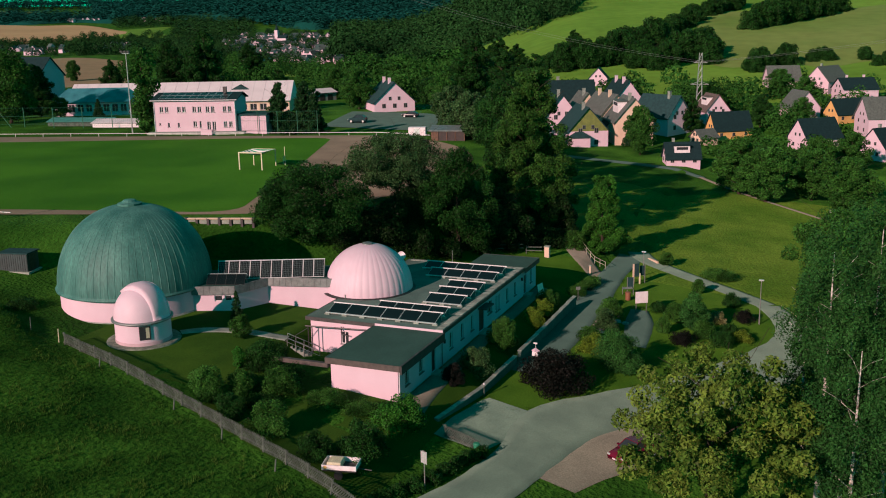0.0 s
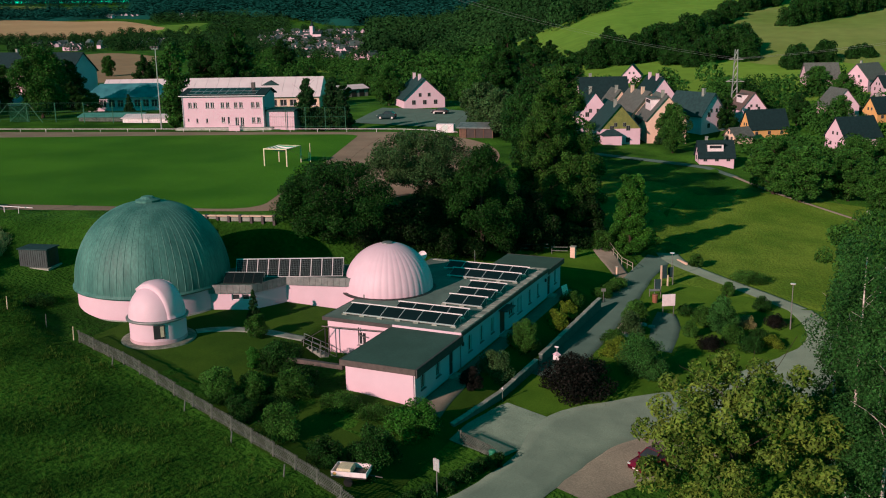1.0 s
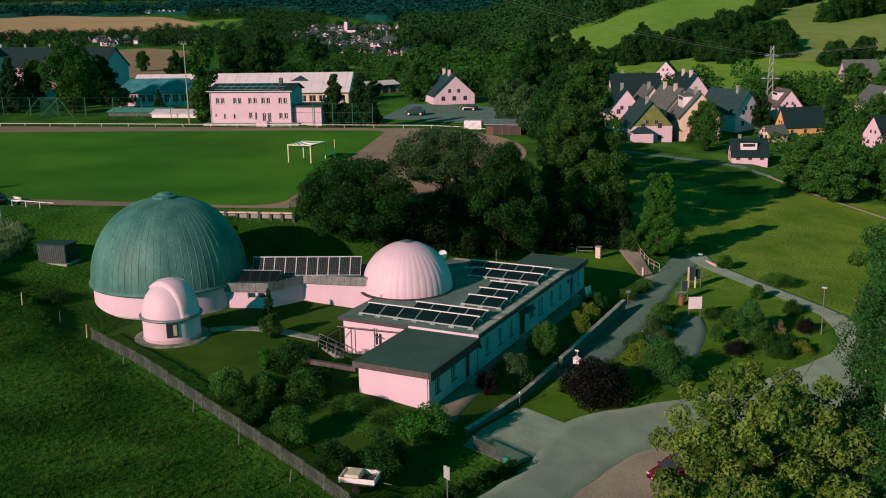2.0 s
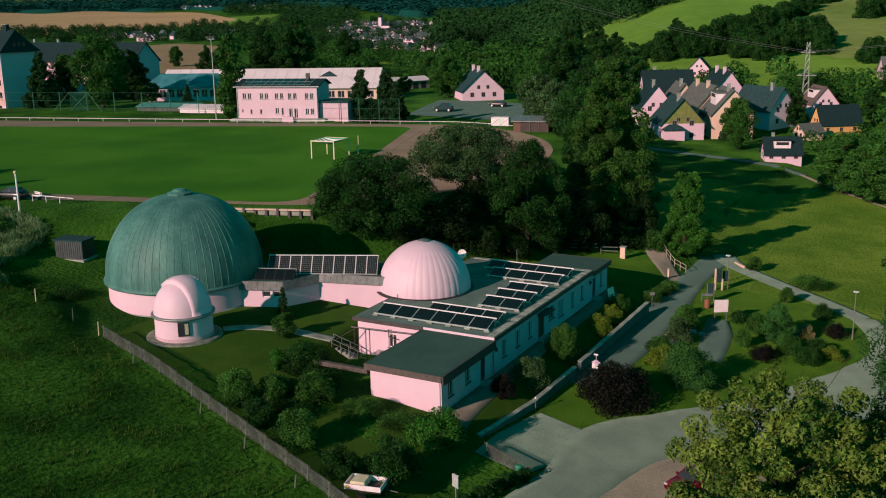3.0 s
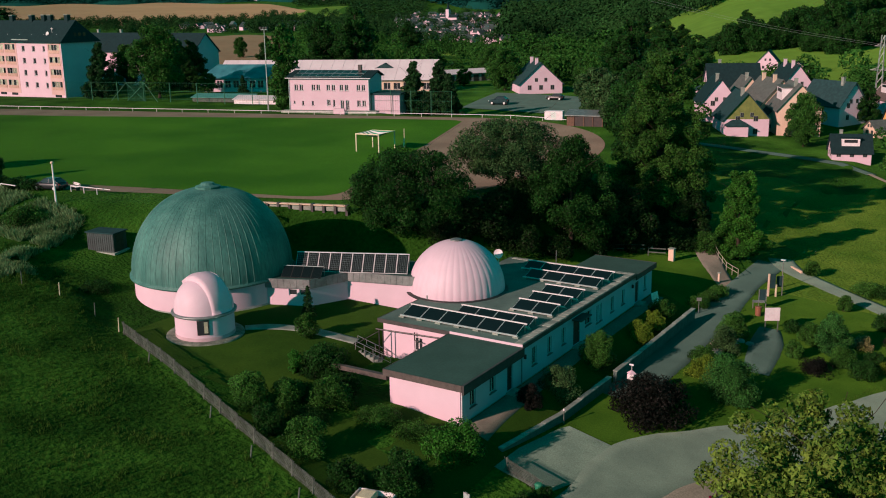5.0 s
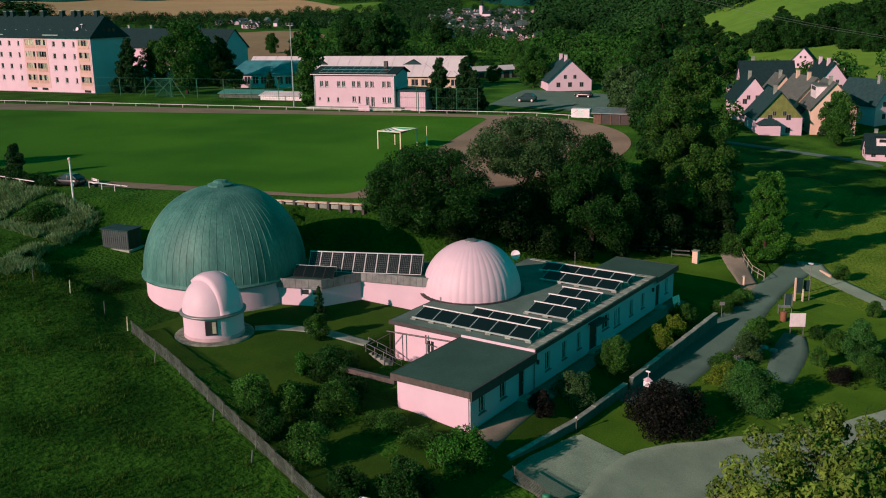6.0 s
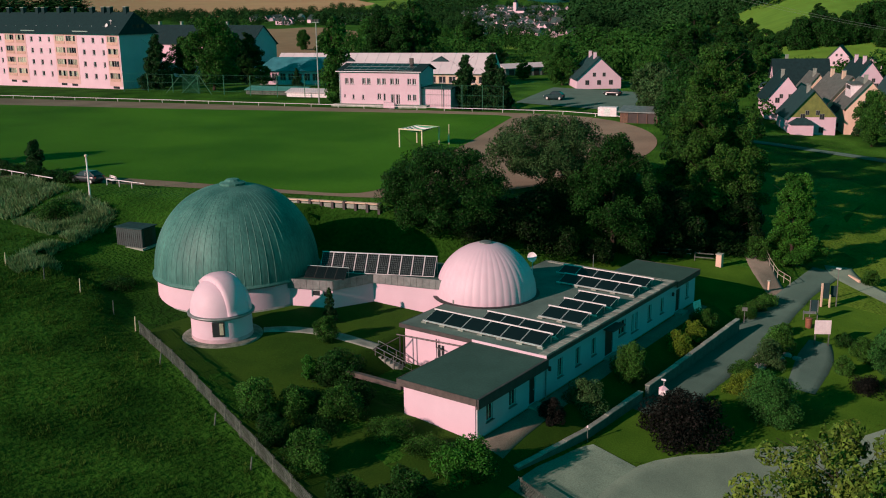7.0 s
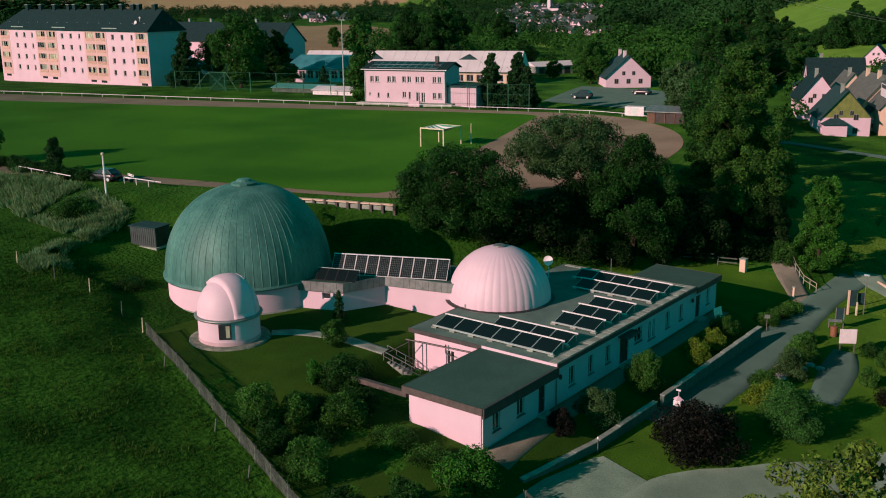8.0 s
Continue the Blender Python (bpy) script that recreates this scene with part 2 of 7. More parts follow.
class Shape:
    """Collects vertices and faces for one mesh."""

    def __init__(self):
        self.v, self.f = [], []

    def add(self, verts, faces, m=None):
        k = len(self.v)
        self.v += [tuple(m @ Vector(p)) for p in verts] if m else [tuple(p) for p in verts]
        self.f += [tuple(i + k for i in f) for f in faces]
        return self

    def box(self, x0, x1, y0, y1, z0, z1, m=None, b=0.0):
        if b:
            v = []
            for z, e in ((z0, b), (z0 + b, 0), (z1 - b, 0), (z1, b)):
                c = b + e
                v += [(x0 + c, y0 + e, z), (x1 - c, y0 + e, z), (x1 - e, y0 + c, z), (x1 - e, y1 - c, z), (x1 - c, y1 - e, z), (x0 + c, y1 - e, z), (x0 + e, y1 - c, z), (x0 + e, y0 + c, z)]
            f = [tuple(range(7, -1, -1)), tuple(range(24, 32))]
            f += [(r * 8 + i, r * 8 + (i + 1) % 8, r * 8 + 8 + (i + 1) % 8, r * 8 + 8 + i) for r in range(3) for i in range(8)]
            return self.add(v, f, m)
        v = [(x0, y0, z0), (x1, y0, z0), (x1, y1, z0), (x0, y1, z0), (x0, y0, z1), (x1, y0, z1), (x1, y1, z1), (x0, y1, z1)]
        return self.add(v, [(3, 2, 1, 0), (4, 5, 6, 7), (0, 1, 5, 4), (1, 2, 6, 5), (2, 3, 7, 6), (3, 0, 4, 7)], m)

    def tube(self, p, q, r0, r1=None, n=8):
        p, q = Vector(p), Vector(q)
        r1 = r0 if r1 is None else r1
        m = (q - p).to_track_quat("Z", "Y").to_matrix()
        v = [tuple(c + m @ Vector((r * math.cos(6.2832 * i / n), r * math.sin(6.2832 * i / n), 0))) for c, r in ((p, r0), (q, r1)) for i in range(n)]
        f = [(i, (i + 1) % n, n + (i + 1) % n, n + i) for i in range(n)] + [tuple(range(n - 1, -1, -1)), tuple(range(n, 2 * n))]
        return self.add(v, f)

    def gored(self, profile, gores, seam, high):
        """A dome of smooth gores between narrow raised seams."""
        v, cols = [], [(i + f) / gores * 6.283185 for i in range(gores) for f in (0.0, seam, 0.5, 1.0 - seam)]
        rise = [high, 0.0, 0.0, 0.0] * gores
        for r, z in profile:
            for a, h in zip(cols, rise):
                v.append(((r + h) * math.cos(a), (r + h) * math.sin(a), z))
        k = len(cols)
        return self.add(v, [(j * k + i, j * k + (i + 1) % k, j * k + k + (i + 1) % k, j * k + k + i) for j in range(len(profile) - 1) for i in range(k)])

    def lathe(self, profile, n, wave=None, a0=0.0, a1=6.283185, m=None):
        """profile: (radius, z) from below to above; wave(angle, z) scales the radius."""
        closed = a1 - a0 > 6.28
        k = n if closed else n + 1
        v = []
        for r, z in profile:
            for i in range(k):
                a = a0 + (a1 - a0) * i / n
                s = r * (wave(a, z) if wave else 1)
                v.append((s * math.cos(a), s * math.sin(a), z))
        f = []
        for j in range(len(profile) - 1):
            for i in range(n):
                f.append((j * k + i, j * k + (i + 1) % k, j * k + k + (i + 1) % k, j * k + k + i))
        return self.add(v, f, m)

    def prism(self, outline, z0, z1, m=None):
        n = len(outline)
        v = [(x, y, z) for z in (z0, z1) for x, y in outline]
        f = [tuple(range(n - 1, -1, -1)), tuple(range(n, 2 * n))] + [(i, (i + 1) % n, n + (i + 1) % n, n + i) for i in range(n)]
        return self.add(v, f, m)

    def wall(self, length, z0, z1, thick, holes, m=None):
        """A wall along x from 0, its face at y = 0, thickness towards +y, with holes (x0, x1, z0, z1) through it."""
        xs = sorted({0.0, length, *[h[0] for h in holes], *[h[1] for h in holes]})
        for a, b in zip(xs, xs[1:]):
            cut = sorted((h[2], h[3]) for h in holes if h[0] <= a + 1e-6 and h[1] >= b - 1e-6)
            z = z0
            for c, d in [*cut, (z1, z1)]:
                if c - z > 1e-4:
                    self.box(a, b, 0, thick, z, c, m)
                z = d
        return self

    def mesh(self, name, mat):
        me = bpy.data.meshes.new(name)
        me.from_pydata(self.v, [], self.f)
        me.materials.append(mat)
        return me


def part(name, shape, mat, parent=None, label="", smooth=False, m=None):
    ob = new(name, shape.mesh(name, mat) if isinstance(shape, Shape) else shape)
    if smooth:
        ob.data.shade_smooth()
    ob.parent = parent
    if m:
        ob.matrix_basis = m
    return tagged(ob, label)


def thing(name, label, category, m=None, group="", kind=""):
    ob = new(name)
    ob.empty_display_size = 0.2
    if m:
        ob.matrix_basis = m
    return tagged(ob, label, category, group, kind)


def stand(x, y, rz=0.0, dz=0.0, s=1.0):
    return pose(x, y, height(x, y) + dz, 0, 0, rz) @ Matrix.Diagonal((s, s, s, 1))


# ---- ground ----
def sstep(a, b, v):
    k = min(1.0, max(0.0, (v - a) / (b - a)))
    return k * k * (3 - 2 * k)


def pitch_uv(x, y):
    dx, dy = x + 38.2, y - 21.2
    return -0.963 * dx - 0.27 * dy, -0.27 * dx + 0.963 * dy


def off_track(x, y):
    u, v = pitch_uv(x, y)
    if u >= 0:
        return max(-6 - v, v - 84, 0.0)
    return max(0.0, 33 * (math.hypot(u / 33, (v - 42) / 45) - 1))


LEFT = ((0, 250, 420, 500, 760, 850, 1200, 1500, 2300, 2700, 2800, 3300, 5000), (7.6, 7.6, 3, 2.3, 9, 2, -4, 0.5, 37, 41, 50, 89, 92))
MID = ((0, 275, 335, 700, 1000, 1500, 2000, 3000, 5000), (6.3, 6.3, 0.5, -4, -8, 2, 20, 138, 150))
RIGHT = ((0, 240, 330, 450, 600, 900, 1500, 5000), (0, 0, 7, 21, 37, 66, 120, 130))


def far_height(x, y):
    dx, dy = x - 33, y + 66
    d, az = math.hypot(dx, dy), math.degrees(math.atan2(dx, dy))
    z = [float(np.interp(d, *p)) for p in (LEFT, MID, RIGHT)]
    a, b = sstep(-38, -30, az), sstep(-25, -14, az)
    return (z[0] * (1 - a) + z[1] * a) * (1 - b) + z[2] * b


TERRACE = ((-66, -62, -57, -54, -51, -46, -42, -38, -33, -28), (60, 9, 2, -3, -9.3, -10.8, -10.0, -11, -16, -20))


def height(x, y):
    z = -0.105 * min(30.0, max(-52.0, x)) - 0.9 * sstep(1.2, 4.4, x)
    a = float(np.interp(x, *TERRACE))
    k = sstep(a, a + float(np.interp(x, (-62, -54, -50, -42, -36, -30), (5, 5.5, 4, 2.4, 3.5, 8))), y)
    if k > 0:
        z += (min(z, 2.35 - 0.012 * (x + 22) if x > -33 else z - 1.0) - z) * k
    court = sstep(-14.4, -13.0, x) * (1 - sstep(-6.0, -5.0, x)) * sstep(-9.6, -7.6, y)
    z += (0.0 - z) * court * (1 - sstep(20, 22, y))
    z -= 1.0 * sstep(50, 130, y)
    d = off_track(x, y)
    z += (7.6 - z) * (1 - sstep(0.5, 8.5, d))
    f = sstep(150, 260, math.hypot(x - 33, y + 66))
    if d < 8.5:
        f *= sstep(0.5, 8.5, d)
    return z + (far_height(x, y) - z) * f if f > 0 else z


def spaced(stops):
    """Grid lines from (from, to, step) stretches."""
    out = []
    for a, b, s in stops:
        k = max(1, round((b - a) / s))
        out += [a + (b - a) * i / k for i in range(k)]
    return [*out, stops[-1][1]]


def sheet(name, label, category, xs, ys, place, mat, kind="structure"):
    """A curved sheet over a grid; place(u, v) gives a point."""
    v = [place(a, b) for b in ys for a in xs]
    n = len(xs)
    f = [(j * n + i, j * n + i + 1, j * n + n + i + 1, j * n + n + i) for j in range(len(ys) - 1) for i in range(n - 1)]
    me = bpy.data.meshes.new(name)
    me.from_pydata(v, [], f)
    me.materials.append(mat)
    me.shade_smooth()
    return tagged(new(name, me), label, category, "", kind)


def rough_ground(x, y):
    z = height(x, y)
    if x < 3 and y < -12 and abs(x) < 120:
        z += 0.10 * noise.noise(Vector((x * 0.5, y * 0.5, 0))) + 0.05 * noise.noise(Vector((x * 1.7, y * 1.7, 3)))
    return z


GX = spaced([(-4200, -1200, 150), (-1200, -320, 40), (-320, -90, 6), (-90, -45, 2), (-45, 32, 0.8), (32, 60, 3), (60, 400, 15), (400, 1500, 80), (1500, 2600, 150)])
GY = spaced([(-400, -100, 40), (-100, -50, 5), (-50, 32, 0.8), (32, 62, 1.6), (62, 320, 5), (320, 900, 20), (900, 2000, 60), (2000, 4300, 130)])
sheet("ground", "green grass ground rising to meadow hills in the distance", "ground", GX, GY, lambda x, y: (x, y, rough_ground(x, y)), meadow_grass)


def polar(az, d):
    a = radians(az)
    return 33 + d * math.sin(a), -66 + d * math.cos(a)


def field_patch(label, az, ds, mat, lift, name="field", taper=None, category="field"):
    """A stretch of ground between two bearings and two distances; taper(bearing) narrows the distances."""
    def place(a, d):
        rim = a in az or d in ds
        if taper:
            lo, hi = taper(a)
            d = lo + (hi - lo) * (d - ds[0]) / (ds[1] - ds[0])
        x, y = polar(a + 0.35 * math.sin(d * 0.013), d * (1 + 0.018 * math.sin(a * 1.3)))
        return x, y, height(x, y) + (-0.4 if rim else lift * (1 + 0.25 * noise.noise(Vector((x * 0.02, y * 0.02, 0)))))
    n, k = max(6, int((az[1] - az[0]) * 2)), max(6, int((ds[1] - ds[0]) / 25))
    sheet(name, label, category, [az[0] + (az[1] - az[0]) * i / n for i in range(n + 1)], [ds[0] + (ds[1] - ds[0]) * i / k for i in range(k + 1)], place, mat)


def ribbon(name, label, category, pts, mat, lift, rows=3, step=1.0):
    """A road along (x, y, width) points, draped over the ground."""
    line = []
    for i in range(len(pts) - 1):
        p0, p1, p2, p3 = pts[max(0, i - 1)], pts[i], pts[i + 1], pts[min(len(pts) - 1, i + 2)]
        k = max(2, int(math.dist(p1[:2], p2[:2]) / step))
        for j in range(k):
            t = j / k
            line.append(tuple(0.5 * (2 * b + (c - a) * t + (2 * a - 5 * b + 4 * c - d) * t * t + (3 * b - a - 3 * c + d) * t ** 3) for a, b, c, d in zip(p0, p1, p2, p3)))
    line.append(pts[-1])

    def place(s, i):
        a, b = line[max(0, i - 1)], line[min(len(line) - 1, i + 1)]
        dx, dy = b[0] - a[0], b[1] - a[1]
        k = math.hypot(dx, dy)
        w = line[i][2] * 0.5 * s
        w *= 1 + 0.04 * noise.noise(Vector((line[i][0] * 0.4, line[i][1] * 0.4, s))) + 0.045 * noise.noise(Vector((line[i][0] * 1.1, line[i][1] * 1.1, s)))
        x, y = line[i][0] + dy / k * w, line[i][1] - dx / k * w
        return x, y, height(x, y) + lift - (0.05 if abs(s) > 1 else 0)
    return sheet(name, label, category, [-1.02] + [-1 + 2 * j / rows for j in range(rows + 1)] + [1.02], list(range(len(line))), place, mat)


sheet("lawn", "mown bright green park lawn beside the lane", "lawn", spaced([(4.95, 27.5, 0.8)]), spaced([(-3.6, 44, 0.8)]), lambda x, y: (x, y, height(x, y) + 0.045), lawn_grass)
sheet("lawn", "short olive-green lawn round the observatory", "lawn", spaced([(-31, -12.9, 0.8)]), spaced([(-15, 12, 0.8)]), lambda x, y: (x, max(y, -12.6 - (x + 30) * 0.375), height(x, max(y, -12.6 - (x + 30) * 0.375)) + 0.03), garden_lawn)
sheet("lawn", "short olive-green lawn below the terrace", "lawn", spaced([(-12.9, 4, 0.8)]), spaced([(-24, -9.2, 0.8)]), lambda x, y: (x, max(y, -12.3 - (x + 30) * 0.375), height(x, max(y, -12.3 - (x + 30) * 0.375)) + 0.03), garden_lawn)
sheet("lawn", "front garden lawn strip beside the wall", "lawn", spaced([(1.5, 4.2, 0.5)]), spaced([(-9, 29, 0.8)]), lambda x, y: (x, y, height(x, y) + 0.03), garden_lawn)
sheet("lawn", "shaded green lawn behind the far block", "lawn", spaced([(-12, 4, 0.8)]), spaced([(28.9, 43, 0.8)]), lambda x, y: (x, y, height(x, y) + 0.03), lawn_grass)
sheet("meadow", "sunny rough meadow beside the path", "meadow", spaced([(6.5, 52, 1.5)]), spaced([(40, 112, 1.5)]), lambda x, y: (x, y, height(x, y) + (0.05 if 6.5 < x < 52 and 40 < y < 112 else -0.3)), meadow_sunny)
ribbon("road", "grey worn asphalt road", "road", [(5.5, -30, 4.6), (9.6, -18.8, 4.4), (11.2, -11, 4.6), (12.0, -3.9, 6.4), (15.7, 2.0, 6.2), (21.3, 9, 7), (25.5, 18, 6.6), (27.6, 28, 3.6), (27, 35, 3.2), (24.5, 40.2, 3.0)], asphalt_old, 0.10, 6)
ribbon("road", "narrow grey asphalt path along the meadow", "road", [(24.5, 40.2, 2.9), (20.5, 43.0, 2.8), (13, 47.7, 2.8), (8.6, 51.0, 3.0), (6.6, 54.5, 3.0)], asphalt_old, 0.085, 4)
ribbon("road", "dark grey asphalt lane beside the garden wall", "road", [(6.3, 4.6, 3.0), (6.4, 8, 3.4), (6.5, 16, 3.6), (6.4, 29, 3.6), (6.0, 42, 3.0), (6.2, 52, 3.4)], asphalt, 0.07, 5)
ribbon("pavement", "pale gravel forecourt beside the road", "pavement", [(6.0, -11.6, 4.2), (6.6, -8.2, 5.2), (7.3, -4.8, 5.4), (7.7, -2.9, 4.8)], forecourt_gravel, 0.088, 6)
ribbon("pavement", "brown gravel parking bay beside the road", "pavement", [(14.2, -14, 3.2), (15.6, -9.4, 4.8), (17.8, -4.8, 5.6), (20.6, -1, 4.6)], gravel_brown, 0.075, 6)
ribbon("pavement", "small asphalt yard among garden beds", "pavement", [(11.7, 29.4, 1.9), (12.5, 25.4, 2.9), (13.2, 20.4, 2.6), (13.6, 17.4, 2.2)], asphalt, 0.06, 4)
ribbon("pavement", "pale footpath with handrail below the lane", "pavement", [(5.4, 38.0, 1.6), (4.5, 39.6, 2.4), (3.0, 41.5, 2.8), (0.9, 45.0, 2.7), (-0.9, 48.5, 2.4), (-2.5, 52.1, 2.4), (-5, 58, 2.4)], path_gravel, 0.062, 6)
ribbon("pavement", "pale concrete walk along the facade", "pavement", [(1.2, -9.4, 2.2), (1.0, -4, 1.7), (0.85, 12, 1.3), (0.85, 28, 1.3)], path_gravel, 0.05, 3)
ribbon("pavement", "curved paved garden path", "pavement", [(-23.2, -5.8, 1.1), (-21.2, -3.9, 1.1), (-18.6, -2.6, 1.2), (-14.4, -1.9, 1.2)], slab_concrete, 0.13, 5, 0.5)
ribbon("road", "village street below the houses", "road", [(-36, 122, 3.4), (-18, 126, 3.4), (0, 124.6, 3.0), (6, 121.6, 2.0)], asphalt, 0.16, 3, 3.0)
ribbon("pavement", "narrow trodden path along the meadow edge", "pavement", [(5.6, 121.8, 1.1), (14, 112, 0.9), (30, 98, 0.9)], path_gravel, 0.17, 3, 2.0)

# sports ground on its terrace
U, V = Vector((-0.963, -0.27, 0)), Vector((-0.27, 0.963, 0))


def on_pitch(u, v, z=0.0):
    return (-38.2 + U.x * u + V.x * v, 21.2 + U.y * u + V.y * v, 7.6 + z)


sh = Shape()
arc = [on_pitch(-27.6 * math.cos(a), 42 + (43 if a < 0 else 38) * math.sin(a), 0.03) for a in [radians(-90 + 180 * i / 40) for i in range(41)]]
ring = [*arc, on_pitch(190, 79.5, 0.03), on_pitch(190, -5.5, 0.03)]
sh.add(ring, [tuple(range(len(ring)))])
tagged(part("running_track", sh, cinder_track), "brown-grey cinder running track round the pitch", "running track", "", "structure")
sh = Shape()
outline = [on_pitch(u, v, 0.045) for u, v in [(-2.6, 4.4), (-2.3, 2.8), (-1.3, 1.4), (0.4, 0.6), (2.8, 0.4), (20, 1.4), (175, 6), (175, 65), (121, 67.8), (78, 69.8), (22, 75.4), (6, 75.8), (3.6, 75.2), (2.2, 73.6), (-0.3, 43)]]
sh.add(outline, [tuple(range(len(outline)))])
tagged(part("sports_pitch", sh, pitch_grass), "flat mown green grass sports pitch", "sports pitch", "", "structure")

# distant fields
field_patch("reaped brown field with a lone tree", (-64, -40.4), (470, 745), stubble_field, 0.5, taper=lambda a: (470, np.interp(a, (-64, -43.5, -40.4), (745, 745, 690))))
field_patch("green meadow beside the far brown field", (-40.3, -37.4), (1620, 1990), hill_grass, 1.2)
field_patch("wide brown field on a far slope", (-64, -39.0), (1540, 2230), plough_field, 1.5, taper=lambda a: (np.interp(a, (-64, -44, -39), (1540, 1560, 1840)), np.interp(a, (-64, -45, -42, -39), (2230, 2230, 2080, 1850))))
field_patch("pale green field under far woods", (-66, -44.2), (2810, 3120), hay_field, 1.5)
field_patch("bright green hill meadow", (-24.0, 14), (352, 1500), hill_grass, 0.9)
field_patch("dry olive hay meadow on the hillside", (-8.6, 10), (356, 560), hay_field, 1.6)
field_patch("light green meadow above the village", (-17, 12), (282, 392), hill_grass, 0.45)
field_patch("lawn meadow beside the lane", (-19.2, 2), (121, 178), meadow_sunny, 0.08)
field_patch("bright green meadow in the valley", (-35, -27), (585, 640), hill_grass, 0.4)
# the darker asphalt puts the yard's shade into its colour
sheet("yard", "grey asphalt yard before the gabled house, darkened for shade", "yard", spaced([(-86, -58, 3)]), spaced([(128, 158, 3)]), lambda x, y: (x - (y - 143) * 0.25, y, height(x - (y - 143) * 0.25, y) + 0.15), asphalt)

# ---- observatory ----


def window_at(parent, m, w, h, frame_mat=alu_frame, bars=1, sill=True, name="window"):
    """A framed window in an opening; x across, z up from its lower corner, the face at y = 0."""
    f = Shape()
    t = min(0.07, w * 0.12)
    for a in ((0, w, h - t, h), (0, w, 0, t), (0, t, t, h - t), (w - t, w, t, h - t)):
        f.box(a[0], a[1], 0.10, 0.17, a[2], a[3])
    for i in range(bars):
        x = w * (i + 1) / (bars + 1)
        f.box(x - t / 2, x + t / 2, 0.10, 0.17, t, h - t)
    win = part(name, f, frame_mat, parent, "", False, m)
    part("pane", Shape().box(t * 0.5, w - t * 0.5, 0.13, 0.15, t * 0.5, h - t * 0.5), window_glass, win, "dark reflecting pane")
    if sill:
        part("sill", Shape().box(-0.08, w + 0.08, -0.10, 0.08, -0.06, 0.0), fascia_zinc, win)
    return win


def door_at(parent, m, w, h, mat=door_brown):
    d = Shape().box(0, w, 0.10, 0.16, 0, h)
    for x0, x1, z0, z1 in ((0.08, w - 0.08, 0.1, h * 0.45), (0.08, w - 0.08, h * 0.52, h - 0.1)):
        d.box(x0, x1, 0.085, 0.10, z0, z1)
    ob = part("door", d, mat, parent, "dark door leaf", False, m)
    part("handle", Shape().tube((w - 0.14, 0.03, 1.02), (w - 0.26, 0.03, 1.02), 0.012, n=6).tube((w - 0.14, 0.03, 1.02), (w - 0.14, 0.09, 1.02), 0.012, n=6), alu_frame, ob)
    return ob


# facade turned to +x: local x runs along +y
FACE = Matrix(((0, -1, 0, 0), (1, 0, 0, 0), (0, 0, 1, 0), (0, 0, 0, 1)))
hall = thing("observatory_building", "long single-storey white observatory building with flat roof", "building")
WINDOWS = [(-7.77, 0.84, 0.9, 1.5), (-4.9, 0.88, 0.94, 1.45), (1.9, 0.8, 0.9, 1.5), (4.7, 0.75, 0.92, 1.48), (7.35, 0.72, 0.94, 1.45), (12.1, 1.28, 1.2, 1.25),
           (14.5, 0.5, 0.8, 1.62), (15.25, 0.5, 0.8, 1.62), (17.8, 0.75, 0.9, 1.45), (20.45, 0.7, 0.9, 1.42), (26.2, 0.65, 0.88, 1.5)]
DOORS = [(-2.2, 0.85, 0.14, 2.12), (9.65, 1.45, 0.14, 2.35), (23.9, 0.95, 0.16, 2.1)]
holes = [(y + 9.1, y + 9.1 + w, z, z + h) for y, w, z, h in WINDOWS + DOORS]
part("wall", Shape().wall(37.5, -0.9, 2.95, 0.3, holes, FACE @ pose(-9.1, 0, 0)), render_white, hall, "white rendered front wall")
part("wall", Shape().wall(5.7, -0.9, 2.95, 0.3, [], pose(-6, -9.1, 0)), render_white, hall, "white rendered gable wall")
part("wall", Shape().box(-6, -5.7, -8.8, -0.002, -0.9, 2.95), render_white, hall)
part("wall", Shape().wall(7.0, -0.9, 3.1, 0.3, [(3.1, 3.9, 1.0, 2.2)], pose(-13, 0, 0)), render_white, hall, "white rendered recessed wall")
window_at(hall, pose(-9.9, 0, 1.0), 0.8, 1.2, paint_white)
part("wall", Shape().box(-13, -12.7, 0.3, 23, -0.9, 3.1), render_white, hall)
part("wall", Shape().box(-13, -6, 22.7, 23, -0.9, 3.1).box(-6, -5.7, 22.7, 28.4, -0.9, 2.95).box(-5.7, -0.3, 28.1, 28.4, -0.9, 2.95), render_white, hall)
part("plinth", Shape().box(0, 0.03, -9.1, 28.4, -0.9, 0.06), plinth_grey, hall)
for y, w, z, h in WINDOWS:
    window_at(hall, FACE @ pose(y, 0, z), w, h, alu_frame if w > 0.6 else paint_white)
for y, w, z, h in DOORS:
    d = door_at(hall, FACE @ pose(y, 0, z), w, h)
    part("step", Shape().box(-0.2, w + 0.2, -0.75, 0.0, -0.2, 0.0, FACE @ pose(y, 0, z)), slab_concrete, hall)
part("canopy", Shape().box(9.3, 11.5, -0.9, 0.0, 2.55, 2.66, FACE), fascia_dark, hall)
